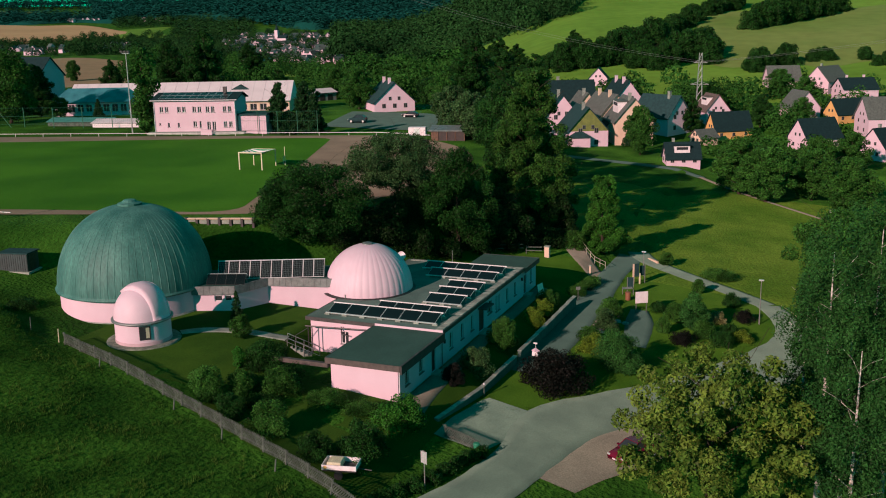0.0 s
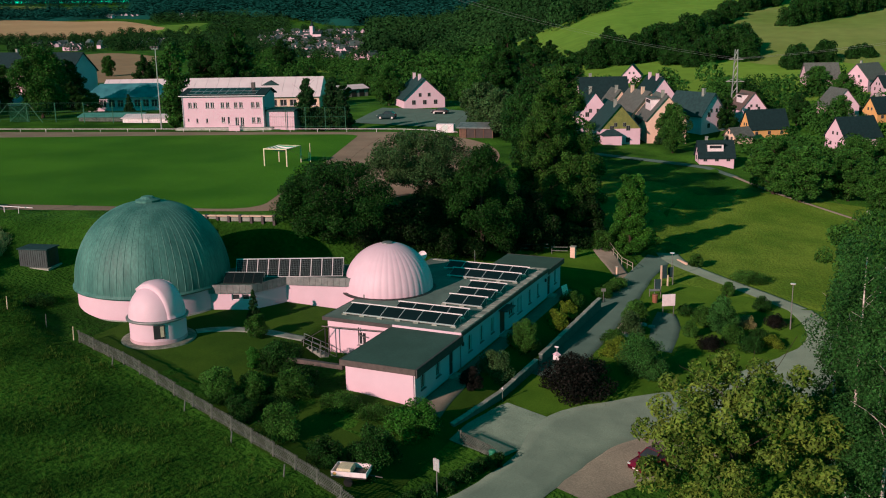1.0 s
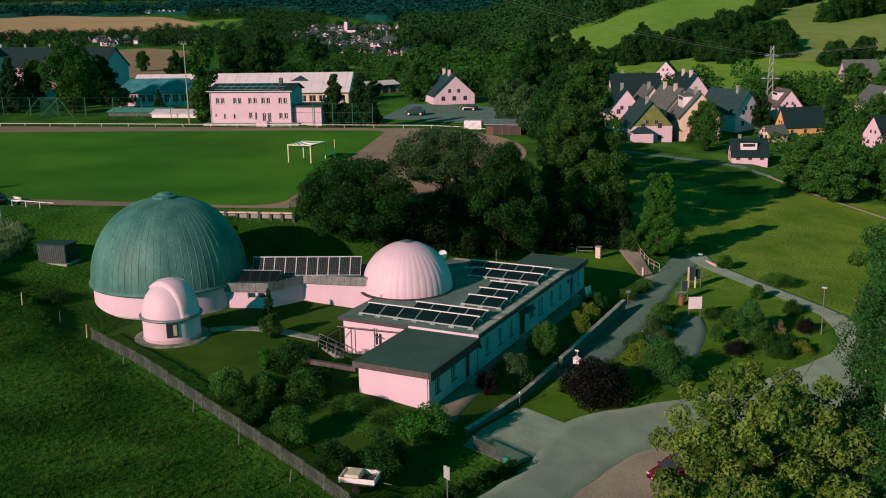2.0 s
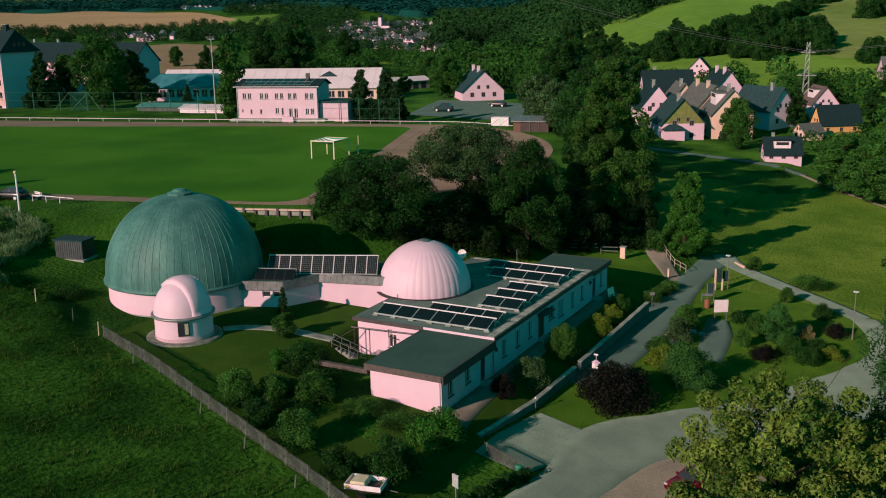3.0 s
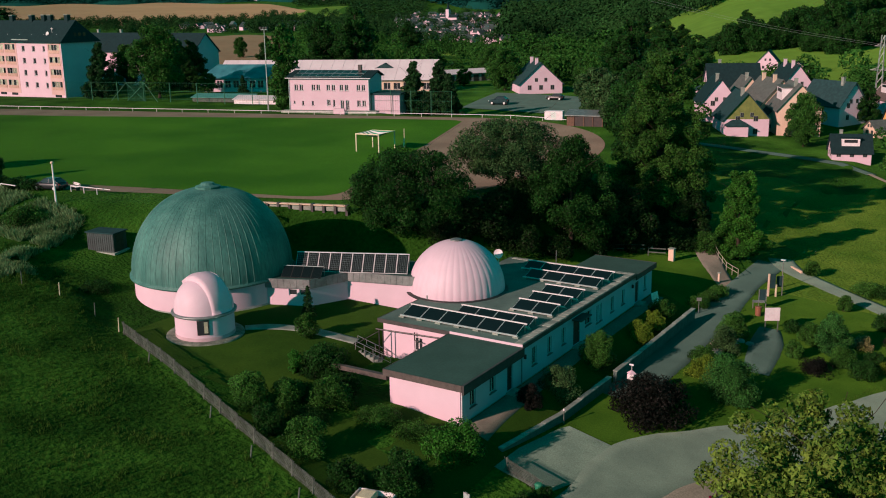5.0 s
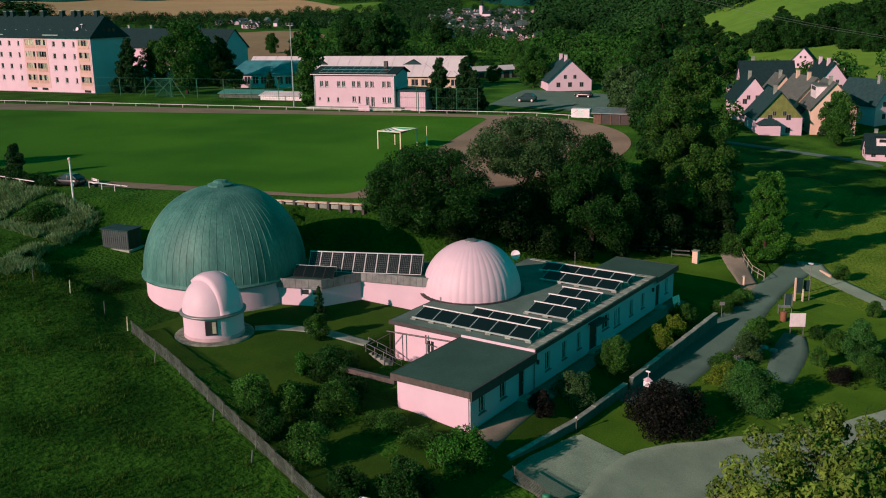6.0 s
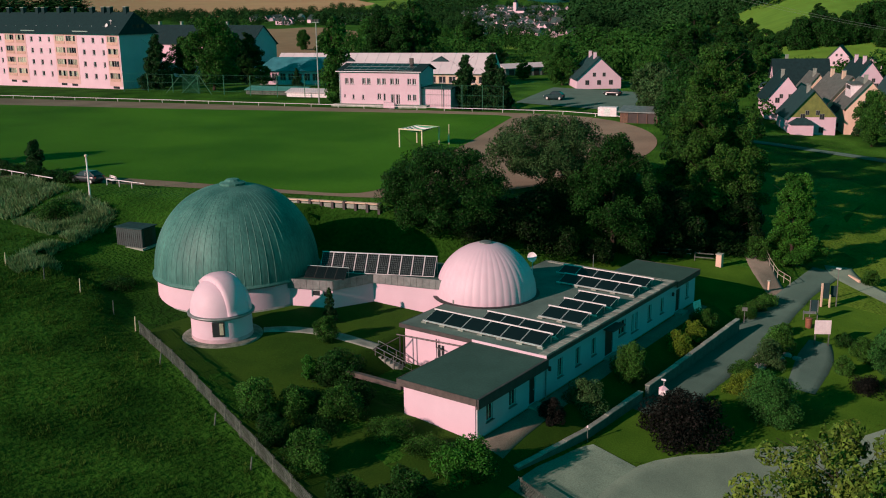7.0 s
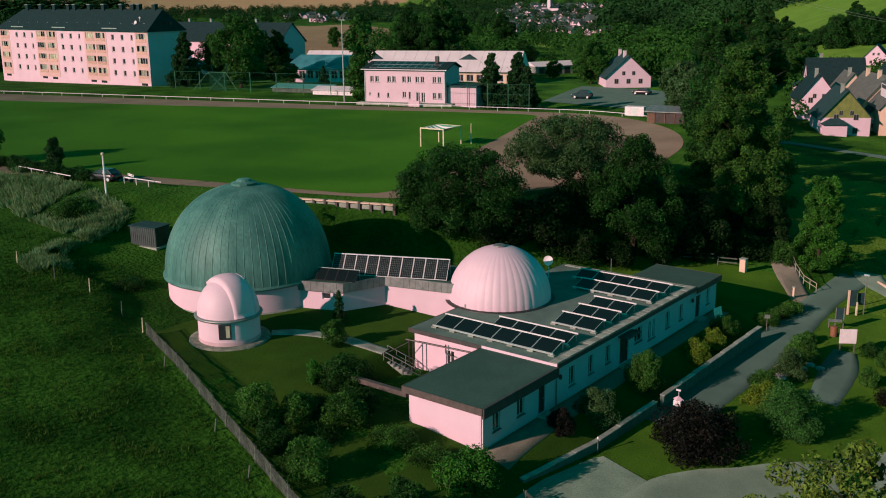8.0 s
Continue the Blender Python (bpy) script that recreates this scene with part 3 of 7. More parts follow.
# roofs
part("roof", Shape().box(-13.35, 0.3, -0.25, 23.2, 3.1, 3.34), roof_gravel, hall, "grey gravelled flat roof")
part("fascia", Shape().box(0.3, 0.34, -0.25, 23.2, 3.02, 3.36).box(-13.35, 0.34, -0.29, -0.25, 3.02, 3.36).box(-13.39, -13.35, -0.29, 23.2, 3.02, 3.36), fascia_dark, hall)
part("roof", Shape().box(-6.3, 0.30, -9.4, -0.3, 2.95, 3.2), roof_felt, hall, "dark green-grey felt roof of the end block")
part("fascia", Shape().box(-6.34, 0.34, -9.46, -9.4, 2.72, 3.22).box(-6.36, -6.3, -9.4, -0.3, 2.72, 3.22), fascia_brown, hall, "brown roof edge board")
part("fascia", Shape().box(0.30, 0.48, -9.4, -0.3, 2.5, 3.22), fascia_dark, hall)
part("roof", Shape().box(-6.3, 0.30, 23.24, 28.7, 2.95, 3.2), roof_felt, hall, "dark felt roof of the far block")
part("fascia", Shape().box(0.30, 0.36, 23.24, 28.7, 2.7, 3.22).box(-6.34, 0.34, 28.7, 28.76, 2.72, 3.22), fascia_dark, hall)
rng = random.Random(3)
for i in range(39):
    y = -0.15 + i * 0.6
    part("slab", Shape().box(-0.42 - rng.random() * 0.08, 0.22, y, y + 0.56, 3.34, 3.39 + rng.random() * 0.03), slab_concrete, hall)
for i in range(21):
    x = -12.9 + i * 0.6
    part("slab", Shape().box(x, x + 0.56, 22.6, 23.1, 3.34, 3.40), slab_concrete, hall)
part("edge_strip", Shape().box(-6.25, 0.32, -0.345, -0.295, 3.202, 3.40), render_white, hall, "pale riser between the two roofs")
part("downpipe", Shape().tube((0.08, -9.0, -0.2), (0.08, -9.0, 2.7), 0.045), paint_white, hall, "white downpipe at the corner")
part("downpipe", Shape().tube((0.08, 0.02, -0.2), (0.08, 0.02, 2.9), 0.045), fascia_zinc, hall)
part("wall_lamp", Shape().box(0.02, 0.2, 0.45, 0.6, 1.95, 2.3, None, 0.02), metal_dark, hall, "dark wall lantern")
part("wall_lamp", Shape().box(0.02, 0.2, 22.9, 23.05, 1.95, 2.3, None, 0.02), metal_dark, hall, "dark wall lantern")
# steel frame and terrace in the recess
fr = Shape()
for x in (-12.6, -12.2):
    fr.tube((x, -1.2, 0.2), (x, -1.2, 2.75), 0.05)
fr.tube((-12.9, -1.2, 2.75), (-6.1, -0.5, 2.75), 0.07).tube((-12.6, -1.2, 2.6), (-15.2, -3.0, 0.9), 0.035)
part("steel_frame", fr, metal_dark, hall, "dark steel frame at the recess")
part("bracket", Shape().tube((-9.7, -0.25, 2.7), (-9.7, -0.25, 2.0), 0.05).tube((-9.7, -0.25, 2.02), (-8.9, -0.35, 1.9), 0.05), metal_dark, hall)
part("pergola_beam", Shape().box(-11.6, -6.4, -8.95, -8.6, 2.15, 2.5), fascia_brown, hall)
part("vent_pipe", Shape().tube((-12.6, 6.2, 3.3), (-12.6, 6.2, 3.75), 0.09), metal_zinc, hall)
part("aerial", Shape().tube((-7.6, 22.0, 3.3), (-7.6, 22.0, 5.0), 0.03), metal_zinc, hall)

# steps and railing to the terrace
steps = thing("garden_steps", "concrete garden steps with steel handrail", "steps", pose(-14.3, -1.9, -0.6, 0, 0, 28))
for i in range(8):
    part("step", Shape().box(i * 0.34, i * 0.34 + 0.36, -0.6, 0.6, -0.4, 1.58 - i * 0.185), slab_concrete, steps)
for y in (-0.66, 0.66):
    ra = Shape().tube((-0.1, y, 2.5), (2.8, y, 1.0), 0.03).tube((-0.1, y, 2.1), (2.8, y, 0.6), 0.02)
    for i in range(5):
        ra.tube((-0.1 + i * 0.725, y, 1.3 - i * 0.35), (-0.1 + i * 0.725, y, 2.5 - i * 0.375), 0.025)
    part("handrail", ra, metal_zinc, steps)


def solar_table(x0, x1, y0, y1, z0, z1, n, label):
    """A tilted row of n panels; low edge at y0."""
    t = thing("solar_array", label, "solar panels", pose(x0, y0, 0), "solar arrays on the roof")
    depth, w = math.hypot(y1 - y0, z1 - z0), (x1 - x0) / n
    tilt = math.degrees(math.atan2(z1 - z0, y1 - y0))
    for i in range(n):
        p = part("panel", Shape().box(0.02, w - 0.02, 0.03, depth - 0.03, -0.04, 0.0), alu_frame, t, "", False, pose(i * w, 0, z0, tilt))
        part("cell_field", Shape().box(0.05, w - 0.05, 0.07, depth - 0.07, 0.0, 0.008), cell_glass, p, "dark blue-black solar cells")
    L = x1 - x0
    part("rail", Shape().box(-0.15, L + 0.15, depth - 0.02, depth + 0.05, -0.07, 0.05, pose(0, 0, z0, tilt)), paint_white, t, "white upper rail")
    part("rail", Shape().box(-0.15, L + 0.15, -0.06, 0.03, -0.07, 0.03, pose(0, 0, z0, tilt)), alu_frame, t)
    for i in range(n + 1):
        part("leg", Shape().box(i * w - 0.04, i * w + 0.04, y1 - y0 - 0.1, y1 - y0 - 0.02, 3.34, z1 - 0.05), metal_zinc, t)
        part("ballast_block", Shape().box(i * w - 0.25, i * w + 0.25, -0.12, 0.12, 3.34, 3.46), slab_concrete, t)


solar_table(-11.75, -0.95, 0.95, 2.55, 3.55, 4.05, 6, "tilted row of six dark solar panels near the roof edge")
solar_table(-8.0, -1.1, 3.3, 4.7, 3.55, 3.98, 4, "tilted row of four dark solar panels behind a longer row")
for k in range(3):
    solar_table(-4.6, -0.95, 7.1 + 2.55 * k, 8.7 + 2.55 * k, 3.55, 4.0, 2, "short tilted row of two dark solar panels")
solar_table(-8.3, -0.95, 16.5, 18.0, 3.55, 4.0, 4, "tilted row of four dark solar panels by the far roof edge")
solar_table(-9.9, -1.0, 19.3, 20.7, 3.55, 3.98, 5, "tilted row of five dark solar panels at the far roof end")

# middle dome with ribbed shell
mid = thing("white_dome", "white ribbed observatory dome on the flat roof", "dome", pose(-12.2, 10.6, 0))
part("drum", Shape().lathe([(4.25, -0.5), (4.25, 3.36)], 72), render_white, mid, "white round base wall", True)
part("rim", Shape().lathe([(4.25, 3.25), (4.72, 3.25), (4.75, 3.32), (4.72, 3.40), (4.3, 3.42)], 72), metal_dark, mid, "dark rim", True)


def ribbed(n, depth, sharp):
    return lambda a, z: 1 + depth * (abs(math.sin(a * n / 2)) ** sharp - 0.5)


prof = [(4.42 * math.cos(radians(a)), 3.42 + 4.52 * math.sin(radians(a))) for a in range(0, 87, 3)]
part("shell", Shape().lathe(prof, 320, ribbed(40, 0.008, 0.8)), dome_white, mid, "white ribbed shell", True)
part("cap", Shape().lathe([(0.55, 7.88), (0.6, 7.96), (0.5, 8.03), (0.12, 8.08), (0.0, 8.08)], 24), fascia_zinc, mid, "grey cap", True)
part("dish", Shape().lathe([(0.0, 0.0), (0.25, 0.04), (0.45, 0.14), (0.46, 0.16), (0.25, 0.07), (0.0, 0.03)], 20, None, 0, 6.283185, pose(0.2, 7.6, 4.95, 75, 0, 15)).tube((0.2, 7.6, 3.3), (0.2, 7.6, 4.95), 0.04), paint_white, mid, "small white dish aerial")

# large green dome
big = thing("planetarium_dome", "large green copper-clad planetarium dome on white drum", "dome", pose(-33.4, 1.0, 0))
part("drum", Shape().lathe([(7.25, 1.2), (7.25, 4.72)], 96), render_white, big, "white round rendered wall", True)
part("plinth", Shape().lathe([(7.32, 1.2), (7.32, 2.55), (7.26, 2.58)], 96), plinth_grey, big, "", True)
part("eaves_ring", Shape().lathe([(7.25, 4.6), (7.62, 4.62), (7.64, 4.78), (7.42, 4.86), (7.42, 4.98)], 96), copper_green, big, "green metal eaves ring", True)
prof = [(7.42 * math.cos(radians(a)) ** 0.9, 4.9 + 7.66 * math.sin(radians(a))) for a in [2 * i for i in range(43)]]


part("shell", Shape().gored(prof, 66, 0.04, 0.026), copper_green, big, "green standing-seam copper shell")
part("cap", Shape().lathe([(1.15, 12.4), (1.2, 12.68), (0.75, 12.81), (0.55, 13.0), (0.0, 13.04)], 12), copper_green, big, "twelve-sided green cap")
for k in range(4):
    part("seam_ring", Shape().lathe([(7.42 * math.cos(radians(a)) ** 0.9 + 0.015, 4.9 + 7.66 * math.sin(radians(a))) for a in (16 + 17 * k, 16.4 + 17 * k)], 120), copper_green, big)

apron_stone = material("apron_stone", (0.204, 0.241, 0.196), (0.116, 0.144, 0.117), 2.2, 0.95, bump=0.01, fine=14, grain=0.35, gloss=0.04)
plinth_pale = material("plinth_pale", (0.46, 0.36, 0.40), (0.36, 0.29, 0.31), 0.8, 0.9, grain=0.12, gloss=0.04)
# small observatory tower
tower = thing("small_observatory", "small white round observatory tower with slit dome", "observatory", pose(-25.2, -8.4, 0, 0, 0, 0))
part("wall", Shape().lathe([(2.42, 1.6), (2.42, 4.5)], 64), render_white, tower, "white round wall", True)
part("plinth", Shape().lathe([(2.45, 1.6), (2.45, 2.75), (2.42, 2.78)], 64), plinth_pale, tower, "faintly stained plinth band", True)
part("rim", Shape().lathe([(2.42, 4.4), (2.66, 4.42), (2.68, 4.56), (2.5, 4.62), (2.42, 4.62)], 64), fascia_zinc, tower, "grey metal rim", True)
prof = [(2.45 * math.cos(radians(a)) ** 0.9, 4.6 + 2.75 * math.sin(radians(a))) for a in range(0, 91, 5)]
part("shell", Shape().lathe(prof, 64), dome_white, tower, "white dome shell", True)
arch = [(2.54 * math.cos(radians(a)) ** 0.8, 4.66 + 3.02 * math.sin(radians(a))) for a in (0, 8, 16, 24, 32, 40, 48, 56, 64, 72, 80)]
arch += [(0.0, 7.72), (-0.9, 7.5), (-1.5, 7.1)]
cols = [-0.98 + 1.96 * i / 8 for i in range(9)]
va = []
for k in (1.0, 0.86):
    for r, z in arch:
        for y in cols:
            q = math.sqrt(1 - (y / 2.75) ** 2)
            va.append((r * k * q, y, 4.6 + (z - 4.6) * k * q))
na, nc = len(arch), len(cols)
fa = [(j * nc + i, j * nc + i + 1, j * nc + nc + i + 1, j * nc + nc + i) for j in range(na - 1) for i in range(nc - 1)]
for e in (0, nc - 1):
    fa += [(j * nc + e, j * nc + nc + e, (na + j + 1) * nc + e, (na + j) * nc + e) for j in range(na - 1)]
for j in (0, na - 1):
    fa += [(j * nc + i, j * nc + i + 1, (na + j) * nc + i + 1, (na + j) * nc + i) for i in range(nc - 1)]
part("slit_cover", Shape().add(va, fa), dome_white, tower, "wide raised white slit shutter", True, pose(0, 0, 0, 0, 0, -6))
wdir = math.degrees(math.atan2(-0.74, 0.67))
wm = pose(0, 0, 0, 0, 0, wdir) @ FACE @ pose(-0.42, -2.44, 3.12)
part("window_surround", Shape().box(-0.06, 0.90, -0.02, 0.12, -0.06, 1.16, wm), metal_dark, tower)
w = Shape().box(0.0, 0.84, -0.035, -0.022, 0.0, 1.1, wm)
part("pane", w, window_glass, tower, "dark window pane")
part("curtain", Shape().box(0.5, 0.8, -0.045, -0.036, 0.1, 1.05, wm), blind_pale, tower, "pale curtain in the window")
sheet("pavement", "pale concrete apron ring around the small tower", "pavement", [6.283185 * i / 48 for i in range(49)], [2.3, 2.6, 2.9, 3.2, 3.25], lambda a, r: (-25.2 + r * math.cos(a), -8.4 + r * math.sin(a), height(-25.2 + r * math.cos(a), -8.4 + r * math.sin(a)) + (0.12 if r < 3.22 else -0.1)), apron_stone)

# connecting wing between the domes
wing = thing("connecting_wing", "low white connecting wing with zinc roof edge", "building")
plan = [(-26.6, 0.2), (-22.5, 1.9), (-21.1, 5.8), (-14.6, 7.4), (-14.6, 12.5), (-24.0, 11.0), (-28.0, 6.5)]


def run_wall(sh, p, q, z0, z1, thick, holes=()):
    a = math.degrees(math.atan2(q[1] - p[1], q[0] - p[0]))
    return sh.wall(math.dist(p, q), z0, z1, thick, list(holes), pose(p[0], p[1], 0, 0, 0, a))


for i, hs in ((0, [(2.5, 3.3, 3.35, 3.95), (3.5, 4.2, 3.35, 3.95)]), (1, []), (2, [])):
    part("wall", run_wall(Shape(), plan[i], plan[i + 1], 0.6, 4.1, 0.3, hs), render_white, wing, "white rendered wall")
ang = math.degrees(math.atan2(1.7, 4.1))
for x, wd in ((2.5, 0.8), (3.5, 0.7)):
    window_at(wing, pose(-26.6, 0.2, 3.35, 0, 0, ang) @ pose(x, 0, 0), wd, 0.6, paint_white, 0, False)
part("wall", Shape().prism(plan[3:], 0.6, 4.1), render_white, wing)
out = [(-26.8, -0.05), (-22.3, 1.75), (-20.95, 5.6), (-14.5, 7.2), (-14.5, 12.7), (-24.1, 11.2), (-28.2, 6.5)]
part("roof", Shape().prism(out, 4.1, 4.86), roof_felt, wing, "dark flat roof")
for i in range(3):
    p, q = out[i], out[i + 1]
    L, a = math.dist(p, q), math.degrees(math.atan2(q[1] - p[1], q[0] - p[0]))
    k = round(L / 0.6)
    for j in range(k):
        part("fascia_panel", Shape().box(j * L / k + 0.012, (j + 1) * L / k - 0.012, -0.05, 0.0, 4.08, 4.9), fascia_zinc, wing, "", False, pose(p[0], p[1], 0, 0, 0, a))
    part("coping", Shape().box(0, L, -0.07, 0.05, 4.9, 4.94), fascia_zinc, wing, "", False, pose(p[0], p[1], 0, 0, 0, a))


def pv_wall(x, y, rz, n, w, depth, z0, tilt, label):
    t = thing("solar_array", label, "solar panels", pose(x, y, z0, 0, 0, rz), "solar arrays on the wing")
    for i in range(n):
        p = part("panel", Shape().box(0.012, w - 0.012, 0.0, depth, -0.05, 0.0), paint_white if n > 5 else metal_dark, t, "", False, pose(i * w, 0, 0, tilt))
        cells = Shape()
        for a in range(6):
            for b in range(9):
                cw, ch = (w - 0.09) / 6, (depth - 0.08) / 9
                cells.box(0.045 + a * cw + 0.007, 0.045 + (a + 1) * cw - 0.007, 0.04 + b * ch + 0.007, 0.04 + (b + 1) * ch - 0.007, 0.004, 0.010)
        part("backing", Shape().box(0.04, w - 0.04, 0.035, depth - 0.035, 0.0, 0.004), cell_line if n > 5 else cell_glass, p)
        part("cell_field", cells, cell_glass, p, "dark grid of solar cells")
    for i in range(n + 1):
        a = radians(tilt)
        k = Shape().tube((i * w, depth * math.cos(a), depth * math.sin(a) - 0.05), (i * w, depth * math.cos(a) + 0.1, -0.1), 0.03, n=6)
        part("stay", k, metal_zinc, t)
    part("top_rail", Shape().box(-0.05, n * w + 0.05, depth, depth + 0.05, -0.08, 0.02, pose(0, 0, 0, tilt)), alu_frame, t)


pv_wall(-25.4, 3.4, 23.5, 10, 1.06, 1.95, 4.95, 52, "steep row of ten framed solar panels on the wing roof")
pv_wall(-25.3, 1.3, 20, 4, 0.95, 1.3, 4.92, 38, "lower row of four frameless dark solar panels")

# ---- garden, walls and small things ----


def slope_line(p, q, step):
    n = max(1, round(math.dist(p, q) / step))
    return [(p[0] + (q[0] - p[0]) * i / n, p[1] + (q[1] - p[1]) * i / n) for i in range(n + 1)]


# retaining wall of the front garden, in bays that step up the slope
gw = thing("garden_wall", "long low grey garden wall with pale coping", "wall")
for (x0, y0), (x1, y1), z0, z1, side in (((3.3, -9.3), (4.45, -1.7), -0.85, -0.75, 0), ((4.45, -1.7), (4.75, 6.4), -0.75, -0.62, 0), ((4.8, 7.4), (5.15, 26.2), -0.52, -0.2, 0)):
    pts = slope_line((x0, y0), (x1, y1), 2.7)
    for i, (p, q) in enumerate(zip(pts, pts[1:])):
        L, a = math.dist(p, q), math.degrees(math.atan2(q[1] - p[1], q[0] - p[0]))
        z = z0 + (z1 - z0) * (i + 0.5) / (len(pts) - 1)
        m = pose(p[0], p[1], 0, 0, 0, a)
        part("wall_bay", Shape().box(0, L, -0.16, 0.16, -2.2, z), wall_stone, gw, "", False, m)
        part("coping", Shape().box(0.01, L - 0.01, -0.21, 0.21, z, z + 0.09, None, 0.015), slab_concrete, gw, "pale concrete coping", False, m)


def lattice_fence(label, pts, h, parent_name="lattice_fence", mat=wood_grey, pitch=0.17, over=0.0):
    """Crossed slats on rails between posts."""
    fe = thing(parent_name, label, "fence")
    for p, q in zip(pts, pts[1:]):
        for a, b in zip(slope_line(p, q, 2.6), slope_line(p, q, 2.6)[1:]):
            za, zb = height(*a) + 0.05, height(*b) + 0.05
            L, ang = math.dist(a, b), math.degrees(math.atan2(b[1] - a[1], b[0] - a[0]))
            rise = (zb - za) / L
            m = pose(a[0], a[1], za, 0, 0, ang)
            m = m @ Matrix(((1, 0, 0, 0), (0, 1, 0, 0), (rise, 0, 1, 0), (0, 0, 0, 1)))
            part("post", Shape().box(-0.05, 0.05, -0.05, 0.05, -0.3, h + 0.04), mat, fe, "", False, m)
            for z in (0.22 * h, 0.8 * h):
                part("rail", Shape().box(0, L, 0.0, 0.05, z - 0.04, z + 0.04), mat, fe, "", False, m)
            sl = Shape()
            k = int(L / pitch)
            for i in range(k):
                x = (i + 0.5) * L / k
                for s, y in ((1, -0.03), (-1, -0.055)):
                    dx = s * h * 0.36
                    w = 0.024
                    sl.add([(x - dx - w, y, 0.04), (x - dx + w, y, 0.04), (x + dx + w, y, h), (x + dx - w, y, h), (x - dx - w, y + 0.022, 0.04), (x - dx + w, y + 0.022, 0.04), (x + dx + w, y + 0.022, h), (x + dx - w, y + 0.022, h)],
                           [(0, 1, 2, 3), (7, 6, 5, 4), (0, 3, 7, 4), (1, 5, 6, 2), (3, 2, 6, 7)])
            tagged(part("slat_panel", sl, mat, fe, "weathered crossed slats", False, m), kind="stuff")
    return fe


lattice_fence("long weathered grey crossed-slat wooden garden fence", [(-30.5, -12.4), (-13.8, -18.45), (-2.3, -22.5), (4.2, -25.0)], 1.05)
for x, y in ((-23.9, -15.7), (-13.9, -19.3), (-8.1, -21.6), (-2.5, -23.6)):
    tagged(part("fence_strut", Shape().tube((0, -0.1, -0.4), (0.03, 0.12, 0.85), 0.065, 0.055, 7), wood_grey, None, "", False, stand(x, y)), "grey timber post bracing the garden fence", "fence post", "fence braces")
lattice_fence("short weathered crossed-slat fence by the bins", [(4.8, -11.1), (7.9, -12.4)], 1.0)

# timber stakes of the meadow wire fence
for i, (x, y) in enumerate(((-57, -12.5), (-50.2, -12.0), (-44.8, -11.6), (-40.1, -11.2), (-35.3, -11.4), (-31.4, -12.2))):
    st = thing("fence_stake", "thin pale timber stake of a wire fence", "fence post", stand(x, y), "meadow fence stakes")
    part("stake", Shape().tube((0, 0, -0.3), (0.04, 0.03, 1.25), 0.05, 0.04, 6), paint_cream if i % 2 else wood_grey, st)


def lamp_post(x, y, h, label):
    t = thing("street_lamp", label, "street lamp", stand(x, y), "street lamps")
    part("pole", Shape().tube((0, 0, -0.2), (0, 0, 1.0), 0.075, 0.07).tube((0, 0, 1.0), (0, 0, h), 0.055, 0.04), metal_zinc, t)
    part("lamp_head", Shape().box(-0.28, 0.28, -0.13, 0.13, h, h + 0.11, None, 0.03), alu_frame, t, "flat grey lamp head")
    part("diffuser", Shape().box(-0.22, 0.22, -0.09, 0.09, h - 0.03, h), paint_white, t)


lamp_post(24.2, 32.5, 5.0, "slim grey street lamp by the bend of the road")
lamp_post(9.4, 43.4, 3.1, "slim grey street lamp beside the meadow path")

# gate pillars, barrier posts and sign boards by the lane
for x, y, w, h, lab in ((-2.3, 41.0, 0.62, 1.35, "stone gate pillar with pale cap"), (-4.7, 45.8, 0.55, 1.2, "pale stone gate pillar across the path"), (-5.7, 43.8, 0.2, 1.1, "low white gate post"), (3.6, 39.5, 0.2, 1.05, "low white post by the path")):
    t = thing("gate_pillar", lab, "pillar", stand(x, y), "gate pillars")
    part("shaft", Shape().box(-w / 2, w / 2, -w / 2, w / 2, -0.4, h, None, 0.02), render_cream, t)
    part("cap", Shape().box(-w / 2 - 0.06, w / 2 + 0.06, -w / 2 - 0.06, w / 2 + 0.06, h, h + 0.1, None, 0.02), slab_concrete, t)
rail_pale = material("rail_pale", (0.36, 0.37, 0.30), (0.25, 0.26, 0.21), 2, 0.7)
ra = thing("handrail", "pale painted handrail beside the footpath", "railing")
pr = [(4.6, 43.4), (3.1, 43.9), (1.6, 45.7), (-0.5, 50.1), (-2.2, 53.6)]
for a, b in zip(pr, pr[1:]):
    for z in (0.5, 0.95):
        part("rail", Shape().tube((*a, height(*a) + z), (*b, height(*b) + z), 0.03, n=6), rail_pale, ra)
for p in [q for a, b in zip(pr, pr[1:]) for q in (a, ((a[0] + b[0]) / 2, (a[1] + b[1]) / 2))]:
    part("post", Shape().tube((*p, height(*p) - 0.2), (*p, height(*p) + 0.97), 0.04, n=6), rail_pale, ra)
kb = thing("kerb_stone", "pale painted kerb stone at the path fork", "kerb", stand(9.2, 51.2, -48))
part("stone", Shape().box(-1.15, 1.15, -0.14, 0.14, -0.1, 0.28, None, 0.04), render_cream, kb)
sg = thing("small_sign", "small grey notice plate on a thin post", "sign", stand(4.9, 28.6, 30))
part("post", Shape().tube((0, 0, -0.3), (0, 0, 1.6), 0.03, n=6), metal_zinc, sg)
part("plate", Shape().box(-0.24, 0.24, -0.05, -0.03, 1.3, 1.65, None, 0.006), metal_zinc, sg)
ft = thing("folding_table", "pale folded garden table leaning by the facade", "table", stand(1.5, 25.8, 78))
part("tabletop", Shape().box(-0.6, 0.6, -0.03, 0.03, 0.0, 1.15, pose(0, 0, 0.02, -14), 0.03), alu_frame, ft)
